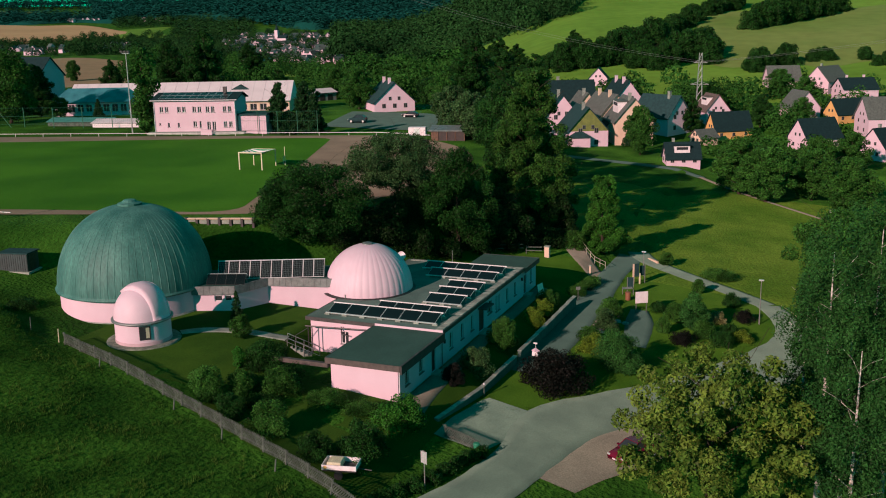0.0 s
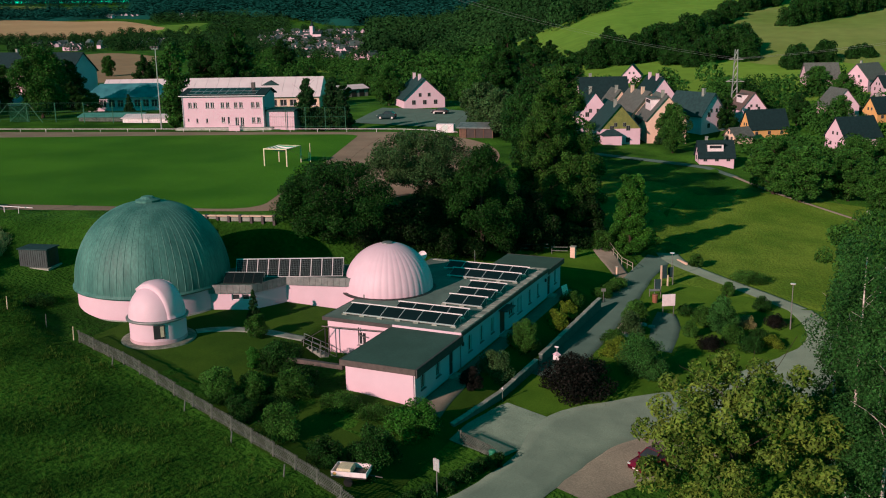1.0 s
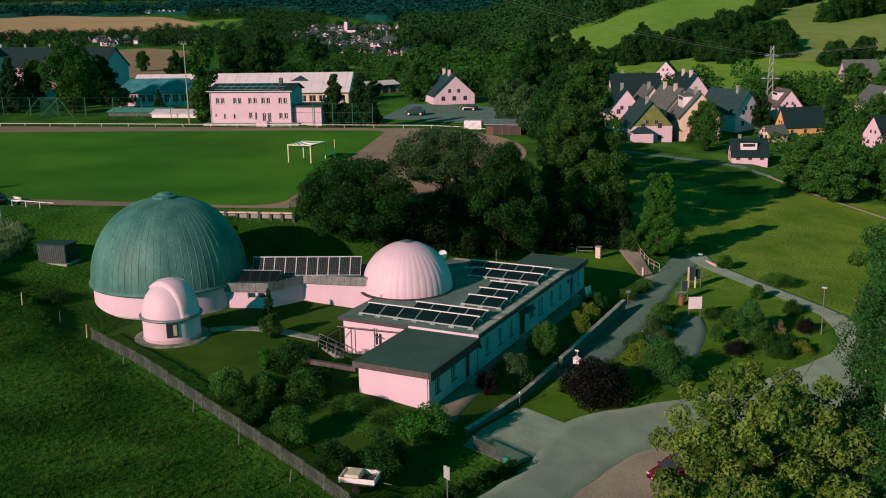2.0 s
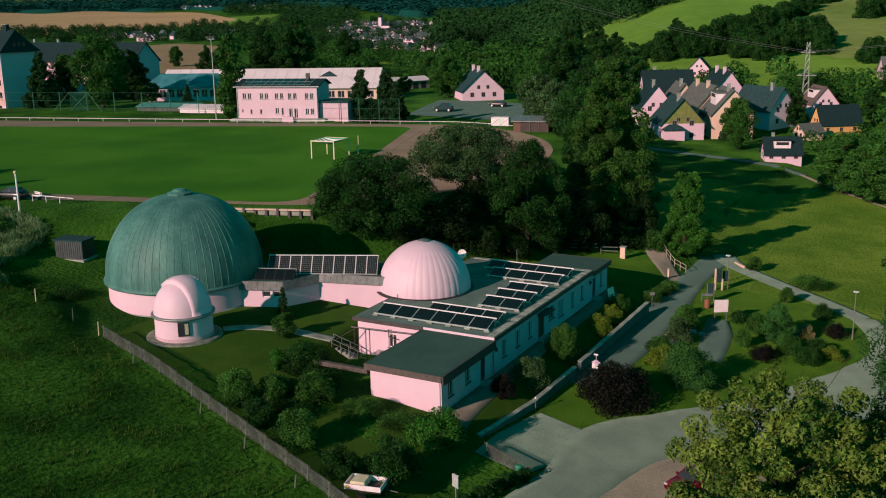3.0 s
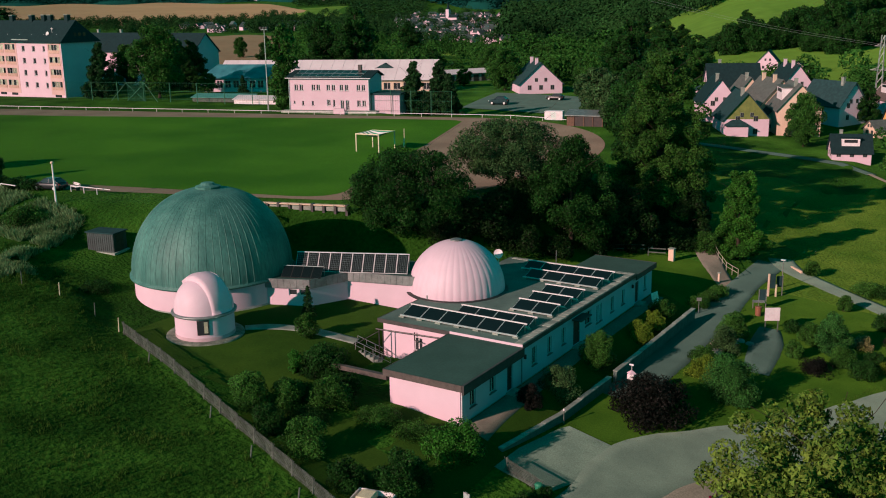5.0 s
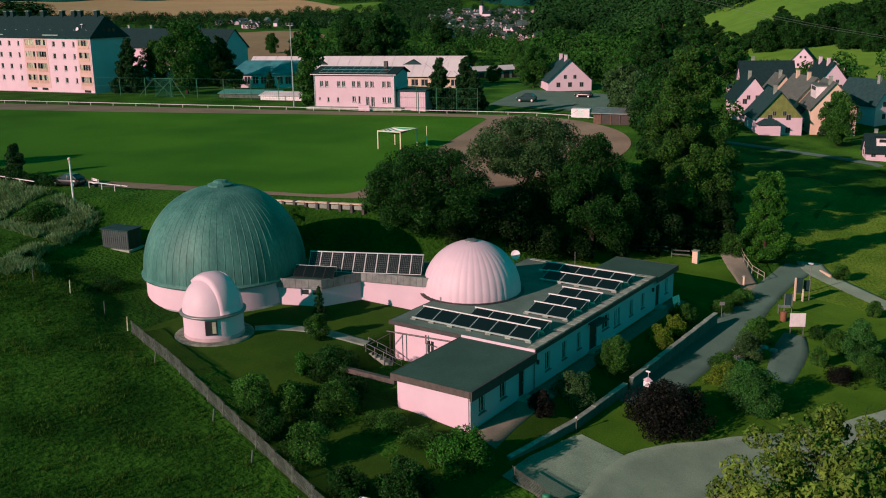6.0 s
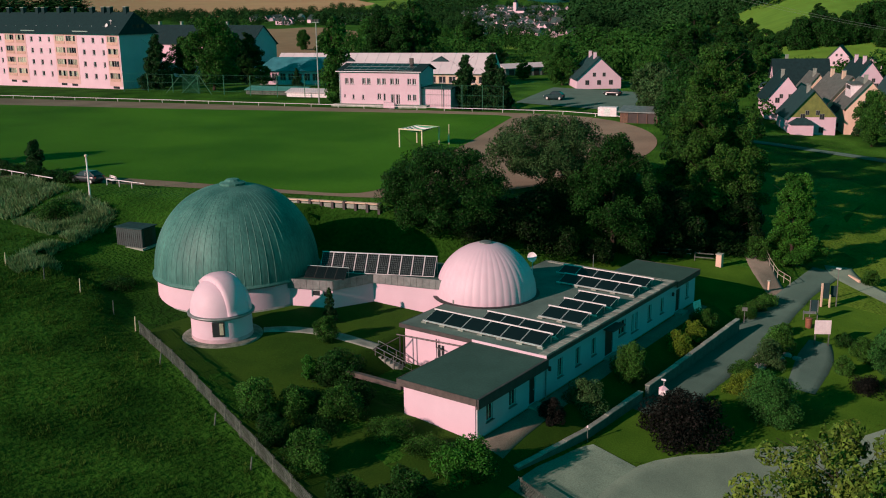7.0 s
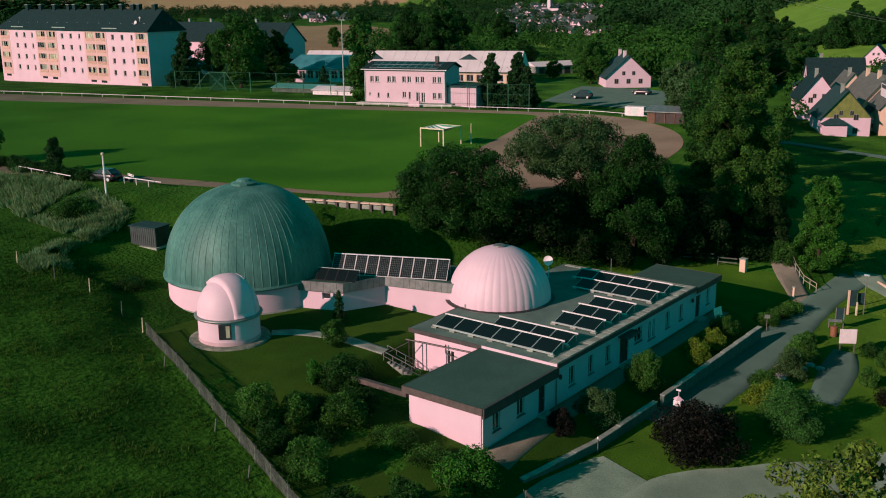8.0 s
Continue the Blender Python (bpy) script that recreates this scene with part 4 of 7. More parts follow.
for x in (-0.45, 0.45):
    part("leg", Shape().tube((x, -0.06, 0.2), (x, -0.35, 0.0), 0.025, n=6), metal_zinc, ft)
pf = thing("paddock_fence", "low timber rail fence near the gate", "fence")
for a, b in (((-8.5, 39.0), (-5.3, 40.5)), ((-5.0, 40.8), (-3.1, 41.3))):
    for z in (0.45, 0.9):
        part("rail", Shape().box(0, math.dist(a, b), -0.03, 0.03, z - 0.06, z + 0.06), wood_grey, pf, "", False, stand(*a, math.degrees(math.atan2(b[1] - a[1], b[0] - a[0]))))
    part("post", Shape().tube((0, 0, -0.2), (0, 0, 1.05), 0.06, n=6), wood_grey, pf, "", False, stand(*a))


board = thing("sign_board", "large blank white sign board on two posts", "sign", stand(12.05, 28.6, 32))
part("board", Shape().box(-0.72, 0.72, -0.03, 0.03, 1.15, 2.45, None, 0.01), paint_white, board)
for x in (-0.6, 0.6):
    part("post", Shape().box(x - 0.045, x + 0.045, 0.03, 0.12, -0.3, 2.4), wood_grey, board)
gate = thing("entrance_totem", "tall pale information pillars with dark teal boards", "sign", stand(9.0, 39.2, 35))
part("post", Shape().box(-0.09, 0.09, -0.09, 0.09, -0.2, 2.5, None, 0.015), render_cream, gate)
part("post", Shape().box(0.75, 0.9, -0.1, 0.1, -0.2, 1.3, None, 0.015), paint_cream, gate)
part("panel", Shape().box(0.13, 0.74, -0.03, 0.03, 0.9, 2.5, None, 0.01), roof_teal, gate, "dark teal board")
part("panel", Shape().box(1.0, 1.6, 0.4, 0.46, 0.9, 2.1, None, 0.01), roof_teal, gate, "dark teal board")
part("post", Shape().box(1.62, 1.7, 0.38, 0.48, -0.2, 2.2), metal_zinc, gate)
stand_board = thing("information_stand", "grey slanted notice frame with a teal board", "sign", stand(9.3, 34.4, 25))
part("panel", Shape().box(-0.1, 0.7, -0.03, 0.03, 0.95, 2.1, None, 0.01), roof_teal, stand_board, "teal notice board")
part("desk", Shape().box(-0.7, 0.5, -0.35, 0.0, 0.0, 0.05, pose(0, -0.1, 0.95, 25), 0.01), metal_zinc, stand_board, "pale slanted desk")
for x in (-0.6, -0.05, 0.66):
    part("post", Shape().box(x - 0.04, x + 0.04, -0.08, 0.0, -0.2, 1.0 if x < -0.5 else 2.1), metal_zinc, stand_board)
bx = thing("litter_bin", "brown litter bin with lid beside the lane", "bin", stand(9.8, 32.3))
part("body", Shape().lathe([(0.26, 0.0), (0.3, 0.1), (0.32, 0.85), (0.34, 0.9)], 14), sign_brown, bx)
part("lid", Shape().lathe([(0.36, 0.9), (0.34, 0.98), (0.0, 1.04)], 14), sign_brown, bx)

# letter lamp on the garden wall
lm = thing("gate_lantern", "white lantern box with small dish on the wall pier", "lantern", pose(6.95, 5.5, height(6.95, 5.5)))
part("post", Shape().tube((0, 0, -0.6), (0, 0, 1.6), 0.06), metal_zinc, lm)
part("lantern", Shape().box(-0.28, 0.28, -0.28, 0.28, 1.6, 2.05, None, 0.04), paint_white, lm)
part("hood", Shape().lathe([(0.42, 2.05), (0.1, 2.28), (0.0, 2.3)], 4), render_rose, lm)
part("arm", Shape().tube((0.0, 0, 2.25), (0.0, 0, 2.75), 0.02).box(-0.2, 0.15, -0.04, 0.04, 2.7, 2.82), paint_white, lm)
cp = thing("bollard", "small post with white cap at the wall end", "post", stand(4.75, -2.2))
part("post", Shape().tube((0, 0, -0.2), (0, 0, 1.05), 0.05, 0.04), wood_grey, cp)
part("cap", Shape().lathe([(0.07, 1.05), (0.09, 1.12), (0.06, 1.2), (0.0, 1.22)], 10), paint_white, cp)

# green bin at the end of the short fence
bn = thing("waste_bin", "green plastic waste bin on a post beside the road", "bin", stand(7.9, -12.6))
part("body", Shape().lathe([(0.2, 0.25), (0.25, 0.85), (0.27, 0.9)], 14), bin_green, bn)
part("lid", Shape().lathe([(0.28, 0.9), (0.2, 1.0), (0.0, 1.02)], 14), bin_green, bn)
part("post", Shape().tube((0, 0.25, -0.2), (0, 0.25, 1.05), 0.04), metal_zinc, bn)
tp = thing("road_sign", "double-sided white road sign on a pole", "sign", stand(6.6, -19.3, -25))
part("pole", Shape().tube((0, 0, -0.2), (0, 0, 2.9), 0.04), metal_zinc, tp)
part("plate", Shape().box(-0.3, 0.3, -0.05, -0.03, 2.0, 2.85, None, 0.008), alu_frame, tp)
part("plate", Shape().box(-0.25, 0.25, 0.03, 0.05, 2.3, 2.85, None, 0.008), paint_white, tp)

# flat trailer with pale tub behind the fence
tr = thing("garden_trailer", "small white open garden trailer with pale tub", "trailer", stand(1.5, -21.6, 12))
part("bed", Shape().box(-1.2, 1.2, -0.75, 0.75, 0.5, 0.62, None, 0.02), metal_dark, tr)
for a in ((-1.2, 1.2, -0.75, -0.7), (-1.2, 1.2, 0.7, 0.75), (-1.2, -1.15, -0.7, 0.7), (1.15, 1.2, -0.7, 0.7)):
    part("side_board", Shape().box(a[0], a[1], a[2], a[3], 0.62, 0.95), paint_white, tr)
part("tub", Shape().box(-0.9, 0.1, -0.55, 0.55, 0.62, 1.05, None, 0.06), paint_cream, tr)
part("orange_disc", Shape().lathe([(0.0, 0.0), (0.13, 0.0), (0.13, 0.012), (0.0, 0.015)], 18, None, 0, 6.283185, pose(-0.95, -0.76, 0.78, 90)), render_ochre, tr)
for y in (-0.85, 0.85):
    part("wheel", Shape().tube((0, y - 0.08, 0.3), (0, y + 0.08, 0.3), 0.3, n=16), rubber, tr)
part("drawbar", Shape().tube((1.2, 0, 0.5), (2.1, 0, 0.4), 0.05), metal_dark, tr)

# shed near the field
shed_steel = material("shed_steel", (0.030, 0.060, 0.060), (0.020, 0.042, 0.042), 1.5, 0.6, 0.1)
sd = thing("tool_shed", "dark grey metal tool shed with flat roof", "shed", pose(-50.1, 2.4, height(-50.1, 2.0), 0, 0, 12))
part("body", Shape().box(-1.65, 1.65, -1.05, 1.05, -0.3, 1.95), shed_steel, sd)
for i in range(13):
    part("cladding_rib", Shape().box(-1.62 + i * 0.26, -1.52 + i * 0.26, -1.08, -1.05, 0.0, 1.95), shed_steel, sd)
part("roof", Shape().box(-1.78, 1.82, -1.2, 1.18, 1.95, 2.05), roof_teal, sd)
part("door", Shape().box(1.65, 1.69, -0.7, 0.5, 0.05, 1.8), metal_dark, sd)
part("floor_slab", Shape().box(-1.9, 1.9, -1.35, 1.2, -0.4, 0.02), slab_concrete, sd)
fs = thing("water_standpipe", "small pale concrete shaft head on the bank", "shaft", stand(-43, 6.5))
part("shaft", Shape().lathe([(0.4, -0.3), (0.4, 0.5), (0.55, 0.55), (0.55, 0.68), (0.0, 0.74)], 16), slab_concrete, fs)


def barrier(pts, z, h, label, piers):
    t = thing("pitch_barrier", label, "barrier")
    for a, b in zip(pts, pts[1:]):
        L, an = math.dist(a, b), math.degrees(math.atan2(b[1] - a[1], b[0] - a[0]))
        part("rail", Shape().box(0, L, -0.04, 0.04, h - 0.08, h), paint_white, t, "", False, pose(a[0], a[1], z, 0, 0, an))
        for q in slope_line(a, b, piers)[:-1]:
            part("post", Shape().tube((*q, z - 0.2), (*q, z + h - 0.1), 0.05, n=6), paint_white, t)


seat = thing("stone_bench_row", "row of pale concrete bench blocks along the track", "benches")
for i, (x, y) in enumerate(slope_line(on_pitch(8, -5.4)[:2], on_pitch(-6.5, -5.0)[:2], 1.35)):
    part("block", Shape().box(0.0, 0.3, -0.3, 0.22, -0.8, 0.5 + 0.12 * (i % 3), None, 0.02), fascia_dark, seat, "", False, pose(x, y, 7.35, 0, 0, 14))
    if i < 11:
        part("seat_slab", Shape().box(0.02, 1.33, -0.25, 0.25, 0.55, 0.68, None, 0.015), render_cream, seat, "pale seat slab", False, pose(x, y, 7.35, 0, 0, 14))
        part("front_board", Shape().box(0.36, 1.27, -0.1, -0.04, 0.0, 0.45), slab_concrete, seat, "", False, pose(x, y, 7.35, 0, 0, 14))

barrier([on_pitch(u, 80.2)[:2] for u in (150, 110, 70, 40, 12, 0)] + [on_pitch(-32 * math.cos(radians(a)), 42 + 38.5 * math.sin(radians(a)))[:2] for a in (80, 68, 58)], 7.6, 0.65, "long white rail barrier round the running track", 6.0)
barrier([(-66.0, 10.6), (-59.5, 11.0)], 7.5, 0.9, "short white rail beside the benches", 2.0)

# goals
g = thing("football_goal", "white football goal with green and white striped net", "goal", pose(-53.2, 54.9, 7.64, 0, 0, 6.0) @ Matrix.Diagonal((1.12, 1.05, 1.12, 1)))
for x in (-1.7, 1.7):
    part("post", Shape().box(x - 0.07, x + 0.07, -2.37, -2.23, 0, 2.45), paint_cream, g)
    part("back_post", Shape().box(x - 0.06, x + 0.06, 2.24, 2.36, 0, 2.4), paint_cream, g)
    part("side_bar", Shape().tube((x, -2.3, 2.4), (x, 2.3, 2.36), 0.045, n=6), paint_cream, g)
part("crossbar", Shape().box(-1.63, 1.63, -2.37, -2.23, 2.31, 2.45), paint_cream, g)
part("back_bar", Shape().tube((-1.64, 2.3, 2.36), (1.64, 2.3, 2.36), 0.045, n=6), paint_cream, g)
for k2 in range(2):
    net = Shape()
    for i in range(k2, 10, 2):
        for c in range(6):
            y = -2.2 + (i + c / 6) * 0.44
            sag = 0.55 * math.sin(math.pi * (y + 2.3) / 4.6)
            pts = [(-1.65 + 3.3 * j / 6, y, 2.36 - sag * math.sin(math.pi * j / 6)) for j in range(7)]
            for p, q in zip(pts, pts[1:]):
                net.tube(p, q, 0.034, n=4)
    tagged(part("net", net, net_green if k2 else paint_white, g, "green netting" if k2 else "white netting"), kind="stuff")
for k, (x, y, h) in enumerate(((-50.4, 58.4, 3.0), (-51.4, 59.6, 1.3))):
    t = thing("corner_pole", "pale pole standing beside the goal", "pole", pose(x, y, 7.6), "poles by the goal")
    part("pole", Shape().tube((0, 0, -0.1), (0, 0, h), 0.06), paint_cream, t)

# pole, benches and parked cars at the near edge of the track
t = thing("flag_pole", "pale pole with ball top beside the track", "pole", pose(-62.2, 5.6, 7.3))
part("pole", Shape().tube((0, 0, -0.4), (0, 0, 4.6), 0.12, 0.09), paint_white, t)
part("ball", Shape().lathe([(0.0, 4.6), (0.16, 4.68), (0.2, 4.8), (0.14, 4.93), (0.0, 4.98)], 12), render_cream, t)


def bench(x, y, rz, z=None):
    t = thing("park_bench", "white slatted bench beside the track", "bench", pose(x, y, height(x, y) if z is None else z, 0, 0, rz), "benches")
    for i in range(3):
        part("seat_slat", Shape().box(-0.9, 0.9, -0.2 + i * 0.15, -0.08 + i * 0.15, 0.42, 0.46), paint_white, t)
    for i in range(2):
        part("back_slat", Shape().box(-0.9, 0.9, 0.28, 0.32, 0.6 + i * 0.17, 0.72 + i * 0.17), paint_white, t)
    for x0 in (-0.7, 0.7):
        part("leg", Shape().box(x0 - 0.04, x0 + 0.04, -0.2, 0.3, 0.0, 0.42).box(x0 - 0.04, x0 + 0.04, 0.24, 0.3, 0.42, 0.9), metal_dark, t)


barrier([(-84.0, 7.6), (-72.0, 7.4)], 7.5, 0.9, "long thin white rail at the track edge", 3.0)
bench(-66.6, 11.6, -12)


def car(name, label, m, body, plate=True):
    """A hatchback: shell from cross-sections, with cabin glass, wheels and lights."""
    c = thing(name, label, "car", m)
    prof = [(-2.05, 0.35, 0.62, 0.78), (-1.95, 0.28, 0.80, 0.84), (-1.2, 0.24, 0.92, 0.87), (-0.75, 0.24, 0.97, 0.88), (0.9, 0.24, 0.98, 0.88), (1.6, 0.26, 0.98, 0.87), (1.98, 0.32, 0.90, 0.82), (2.05, 0.38, 0.7, 0.76)]
    v, f = [], []
    for x, z0, z1, w in prof:
        v += [(x, -w * 0.92, z0), (x, -w, z0 + 0.2), (x, -w, z1 - 0.12), (x, -w * 0.86, z1), (x, w * 0.86, z1), (x, w, z1 - 0.12), (x, w, z0 + 0.2), (x, w * 0.92, z0)]
    k = len(prof)
    f = [(j * 8 + i, j * 8 + (i + 1) % 8, j * 8 + 8 + (i + 1) % 8, j * 8 + 8 + i) for j in range(k - 1) for i in range(8)] + [tuple(range(7, -1, -1)), tuple(range(8 * k - 8, 8 * k))]
    part("body", Shape().add(v, f), body, c, "", True)
    cab = [(-0.95, 0.95, 0.76, 0), (-0.25, 1.42, 0.60, 0), (1.1, 1.44, 0.60, 0), (1.85, 1.0, 0.74, 0)]
    v = [p for x, z, w, _ in cab for p in ((x, -w, z), (x, w, z))]
    f = [(0, 1, 3, 2), (2, 3, 5, 4), (4, 5, 7, 6), (0, 2, 4, 6), (1, 7, 5, 3)]
    part("cabin_glass", Shape().add(v, f), window_glass, c, "dark cabin windows")
    part("roof_panel", Shape().box(-0.28, 1.15, -0.62, 0.62, 1.42, 1.47, None, 0.02), body, c)
    for s in (-1, 1):
        for xa, xb, ra in ((-0.95, -0.25, 0.035), (0.45, 0.42, 0.03), (1.85, 1.1, 0.05)):
            part("pillar", Shape().tube((xa, s * 0.75, 0.97), (xb, s * 0.605, 1.43), ra, n=6), body, c)
        part("headlight", Shape().box(-2.06, -1.9, s * 0.68 - 0.14, s * 0.68 + 0.14, 0.62, 0.76, None, 0.03), alu_frame, c, "clear headlight")
        part("tail_light", Shape().box(1.95, 2.06, s * 0.68 - 0.11, s * 0.68 + 0.11, 0.7, 0.9, None, 0.02), lamp_red, c)
        part("mirror", Shape().box(-0.75, -0.6, s * 0.96 - 0.08, s * 0.96 + 0.08, 0.95, 1.08, None, 0.02), body, c)
        for x in (-1.3, 1.3):
            w = part("wheel", Shape().lathe([(0.0, -0.1), (0.24, -0.1), (0.31, -0.08), (0.32, 0.0), (0.31, 0.08), (0.24, 0.1), (0.0, 0.1)], 20), rubber, c, "", False, pose(x, s * 0.8, 0.32, 90))
            part("rim", Shape().lathe([(0.0, -0.115), (0.2, -0.11), (0.21, 0.11), (0.0, 0.115)], 12), alu_frame, w)
    if plate:
        part("number_plate", Shape().box(-2.075, -2.055, -0.26, 0.26, 0.42, 0.53), paint_white, c, "blank white number plate")
    return c


red = car("car", "dark red hatchback with bonnet open parked on gravel", stand(18.4, -6.9, 60, 0.09), car_red)
part("bonnet", Shape().box(0.0, 0.95, -0.7, 0.7, 0.0, 0.05, pose(-0.95, 0, 0.98, 0, -115) @ pose(0, 0, 0, 0, 0, 180), 0.01), car_red, red, "raised red bonnet")
car("car", "dark estate car parked beside the track", pose(-69.6, 10.4, 7.6, 0, 0, 12), car_dark)
car("car", "dark green car parked near the gabled house", pose(-77, 136, height(-77, 136) + 0.15, 0, 0, 15) @ Matrix.Diagonal((1.1, 1.05, 1.3, 1)), roof_teal)
car("car", "dark van in front of the gabled house", pose(-69, 149, height(-69, 149) + 0.15, 0, 0, 8), car_dark)
car("car", "white car half hidden among trees beyond the meadow", stand(32.0, 104.5, 30, 0.1), paint_white)

# rockery in the front beds
rng = random.Random(8)
for i in range(16):
    a, r = rng.random() * 6.28, rng.random() * 2.0
    x, y, s = 9.9 + r * math.cos(a) * 0.8, 22.6 + r * math.sin(a) * 1.6, 0.25 + rng.random() * 0.4
    sh = Shape().lathe([(0.0, -0.5), (0.8, -0.4), (1.0, 0.0), (0.75, 0.45), (0.3, 0.62), (0.0, 0.64)], 7, lambda b, z, k=rng.random() * 9: 1 + 0.25 * math.sin(3 * b + k) * math.cos(5 * z + k))
    tagged(part("garden_stone", sh, stone_grey, None, "", False, stand(x, y, rng.random() * 360, 0, s)), "rough grey garden boulder in the rockery", "stone", "rockery stones")

# ---- trees and shrubs ----


def blade_mesh(name, centres, normals, sizes, rng, mat, aspect=0.6):
    """Many small leaves in one mesh."""
    n = len(centres)
    t = rng.normal(size=(n, 3))
    t -= normals * np.sum(t * normals, axis=1, keepdims=True)
    t /= np.linalg.norm(t, axis=1, keepdims=True) + 1e-9
    b = np.cross(normals, t)
    s = sizes[:, None]
    v = np.empty((n, 3, 3))
    v[:, 0] = centres + t * s * 0.62
    v[:, 1], v[:, 2] = centres - t * s * 0.45 - b * s * aspect * 0.55, centres - t * s * 0.45 + b * s * aspect * 0.55
    me = bpy.data.meshes.new(name)
    me.vertices.add(n * 3)
    me.loops.add(n * 3)
    me.polygons.add(n)
    me.vertices.foreach_set("co", v.reshape(-1).astype(np.float32))
    me.loops.foreach_set("vertex_index", np.arange(n * 3, dtype=np.int32))
    me.polygons.foreach_set("loop_start", np.arange(0, n * 3, 3, dtype=np.int32))
    me.polygons.foreach_set("loop_total", np.full(n, 3, dtype=np.int32))
    me.materials.append(mat)
    me.update(calc_edges=True)
    return me


def crown(name, clumps, count, size, seed, mat, droop=0.0, inner=0.25):
    """Leaves over the outside of many clumps (x, y, z, rx, rz)."""
    rng = np.random.default_rng(seed)
    c = np.array(clumps)
    area = c[:, 3] ** 2
    pick = rng.choice(len(c), size=count, p=area / area.sum())
    d = rng.normal(size=(count, 3))
    d /= np.linalg.norm(d, axis=1, keepdims=True)
    r = np.where(rng.random(count) < inner, rng.random(count) ** 0.5, 0.86 + 0.26 * rng.random(count))
    q = c[pick]
    rad = np.stack([q[:, 3], q[:, 3], q[:, 4]], axis=1)
    p = q[:, :3] + d * rad * r[:, None]
    p[:, 2] -= droop * rng.random(count) ** 2
    nrm = d + rng.normal(size=(count, 3)) * 0.62
    nrm[:, 2] += 0.25
    nrm /= np.linalg.norm(nrm, axis=1, keepdims=True)
    return blade_mesh(name, p, nrm, size * (0.6 + 0.8 * rng.random(count)), rng, mat)


def clumps_in(shape, h0, h1, r, n, rng, k=0.34, reach=0.85):
    """Clumps filling an outline: shape(f) is the radius share at the height share f."""
    out = []
    for i in range(n):
        f = (i + rng.random()) / n
        rr = r * shape(f)
        a, q = rng.random() * 6.283, math.sqrt(rng.random()) * reach
        cr = r * k * (0.7 + 0.6 * rng.random()) * (0.45 + 0.55 * shape(f))
        out.append((rr * q * math.cos(a), rr * q * math.sin(a), h0 + (h1 - h0) * f, cr, cr * (0.75 + 0.3 * rng.random())))
    return out


def trunk_shape(h, r, limbs, rng, spread, lo=0.3):
    """A tapered, slightly bent trunk with limbs."""
    s, pts = Shape(), []
    bx, by = (rng.random() - 0.5) * 0.06 * h, (rng.random() - 0.5) * 0.06 * h
    for i in range(7):
        f = i / 6
        pts.append((bx * math.sin(f * 2.5), by * math.sin(f * 2.0), -0.3 + f * h))
    for i in range(6):
        s.tube(pts[i], pts[i + 1], r * (1 - 0.14 * i) * (1.25 if i == 0 else 1), r * (1 - 0.14 * (i + 1)), 8)
    for i in range(limbs):
        f = lo + (0.95 - lo) * (i + rng.random()) / limbs
        a, L = rng.random() * 6.283, spread * (0.5 + 0.5 * rng.random())
        p = Vector((bx * math.sin(f * 2.5), by * math.sin(f * 2.0), -0.3 + f * h))
        q = p + Vector((math.cos(a) * L * 0.55, math.sin(a) * L * 0.55, L * 0.45))
        e = q + Vector((math.cos(a + 0.4) * L * 0.4, math.sin(a + 0.4) * L * 0.4, L * 0.25))
        s.tube(p, q, r * 0.35 * (1.1 - f), r * 0.2 * (1.1 - f), 5).tube(q, e, r * 0.2 * (1.1 - f), r * 0.06, 5)
    return s


OVAL = lambda f: max(0.15, math.sin(math.pi * min(0.97, max(0.05, 0.12 + 0.82 * f)))) ** 0.75
CONE = lambda f: max(0.08, 1.0 - f) ** 0.8
EGG = lambda f: max(0.12, math.sin(math.pi * (0.22 + 0.76 * f))) ** 0.9
COLUMN = lambda f: max(0.2, math.sin(math.pi * (0.15 + 0.8 * f))) ** 0.5
DOME = lambda f: math.sqrt(max(0.04, 1 - (f * 0.95) ** 2))


def tree(label, category, m, h, r, base, shape, count, size, mat, seed, bark=bark_dark, n=42, droop=0.0, k=0.32, name="tree", group="", girth=None, reach=0.85):
    rng = random.Random(seed)
    t = thing(name, label, category, m, group)
    part("trunk", trunk_shape(h * 0.9, girth or max(0.1, 0.022 * h), 12, rng, r * 0.9, max(0.15, base / h)), bark, t)
    new_crown = new("crown", crown("crown", clumps_in(shape, base, h - r * k * 0.6, r, n, rng, k, reach), count, size, seed, mat, droop))
    new_crown.parent = t
    return t


def shrub(label, m, h, r, shape, count, size, mat, seed, n=18, k=0.42, name="shrub", group=""):
    rng = random.Random(seed)
    t = thing(name, label, "shrub", m, group)
    for i in range(5):
        a = i * 1.26 + rng.random()
        st = Shape().tube((0.05 * math.cos(a), 0.05 * math.sin(a), -0.2), (r * 0.5 * math.cos(a), r * 0.5 * math.sin(a), h * 0.6), 0.035, 0.012, 5)
        part("stem", st, bark_dark, t)
    ob = new("foliage", crown("foliage", clumps_in(shape, r * 0.12, h - r * k * 0.7, r, n, rng, k), count, size, seed, mat, 0, 0.2))
    ob.parent = t
    return t


leaf_tall = leaves("leaf_tall", (0.044, 0.13, 0.021), (0.012, 0.053, 0.0085))
leaf_conical = leaves("leaf_conical", (0.0447, 0.1780, 0.0210), (0.0163, 0.0820, 0.0110))
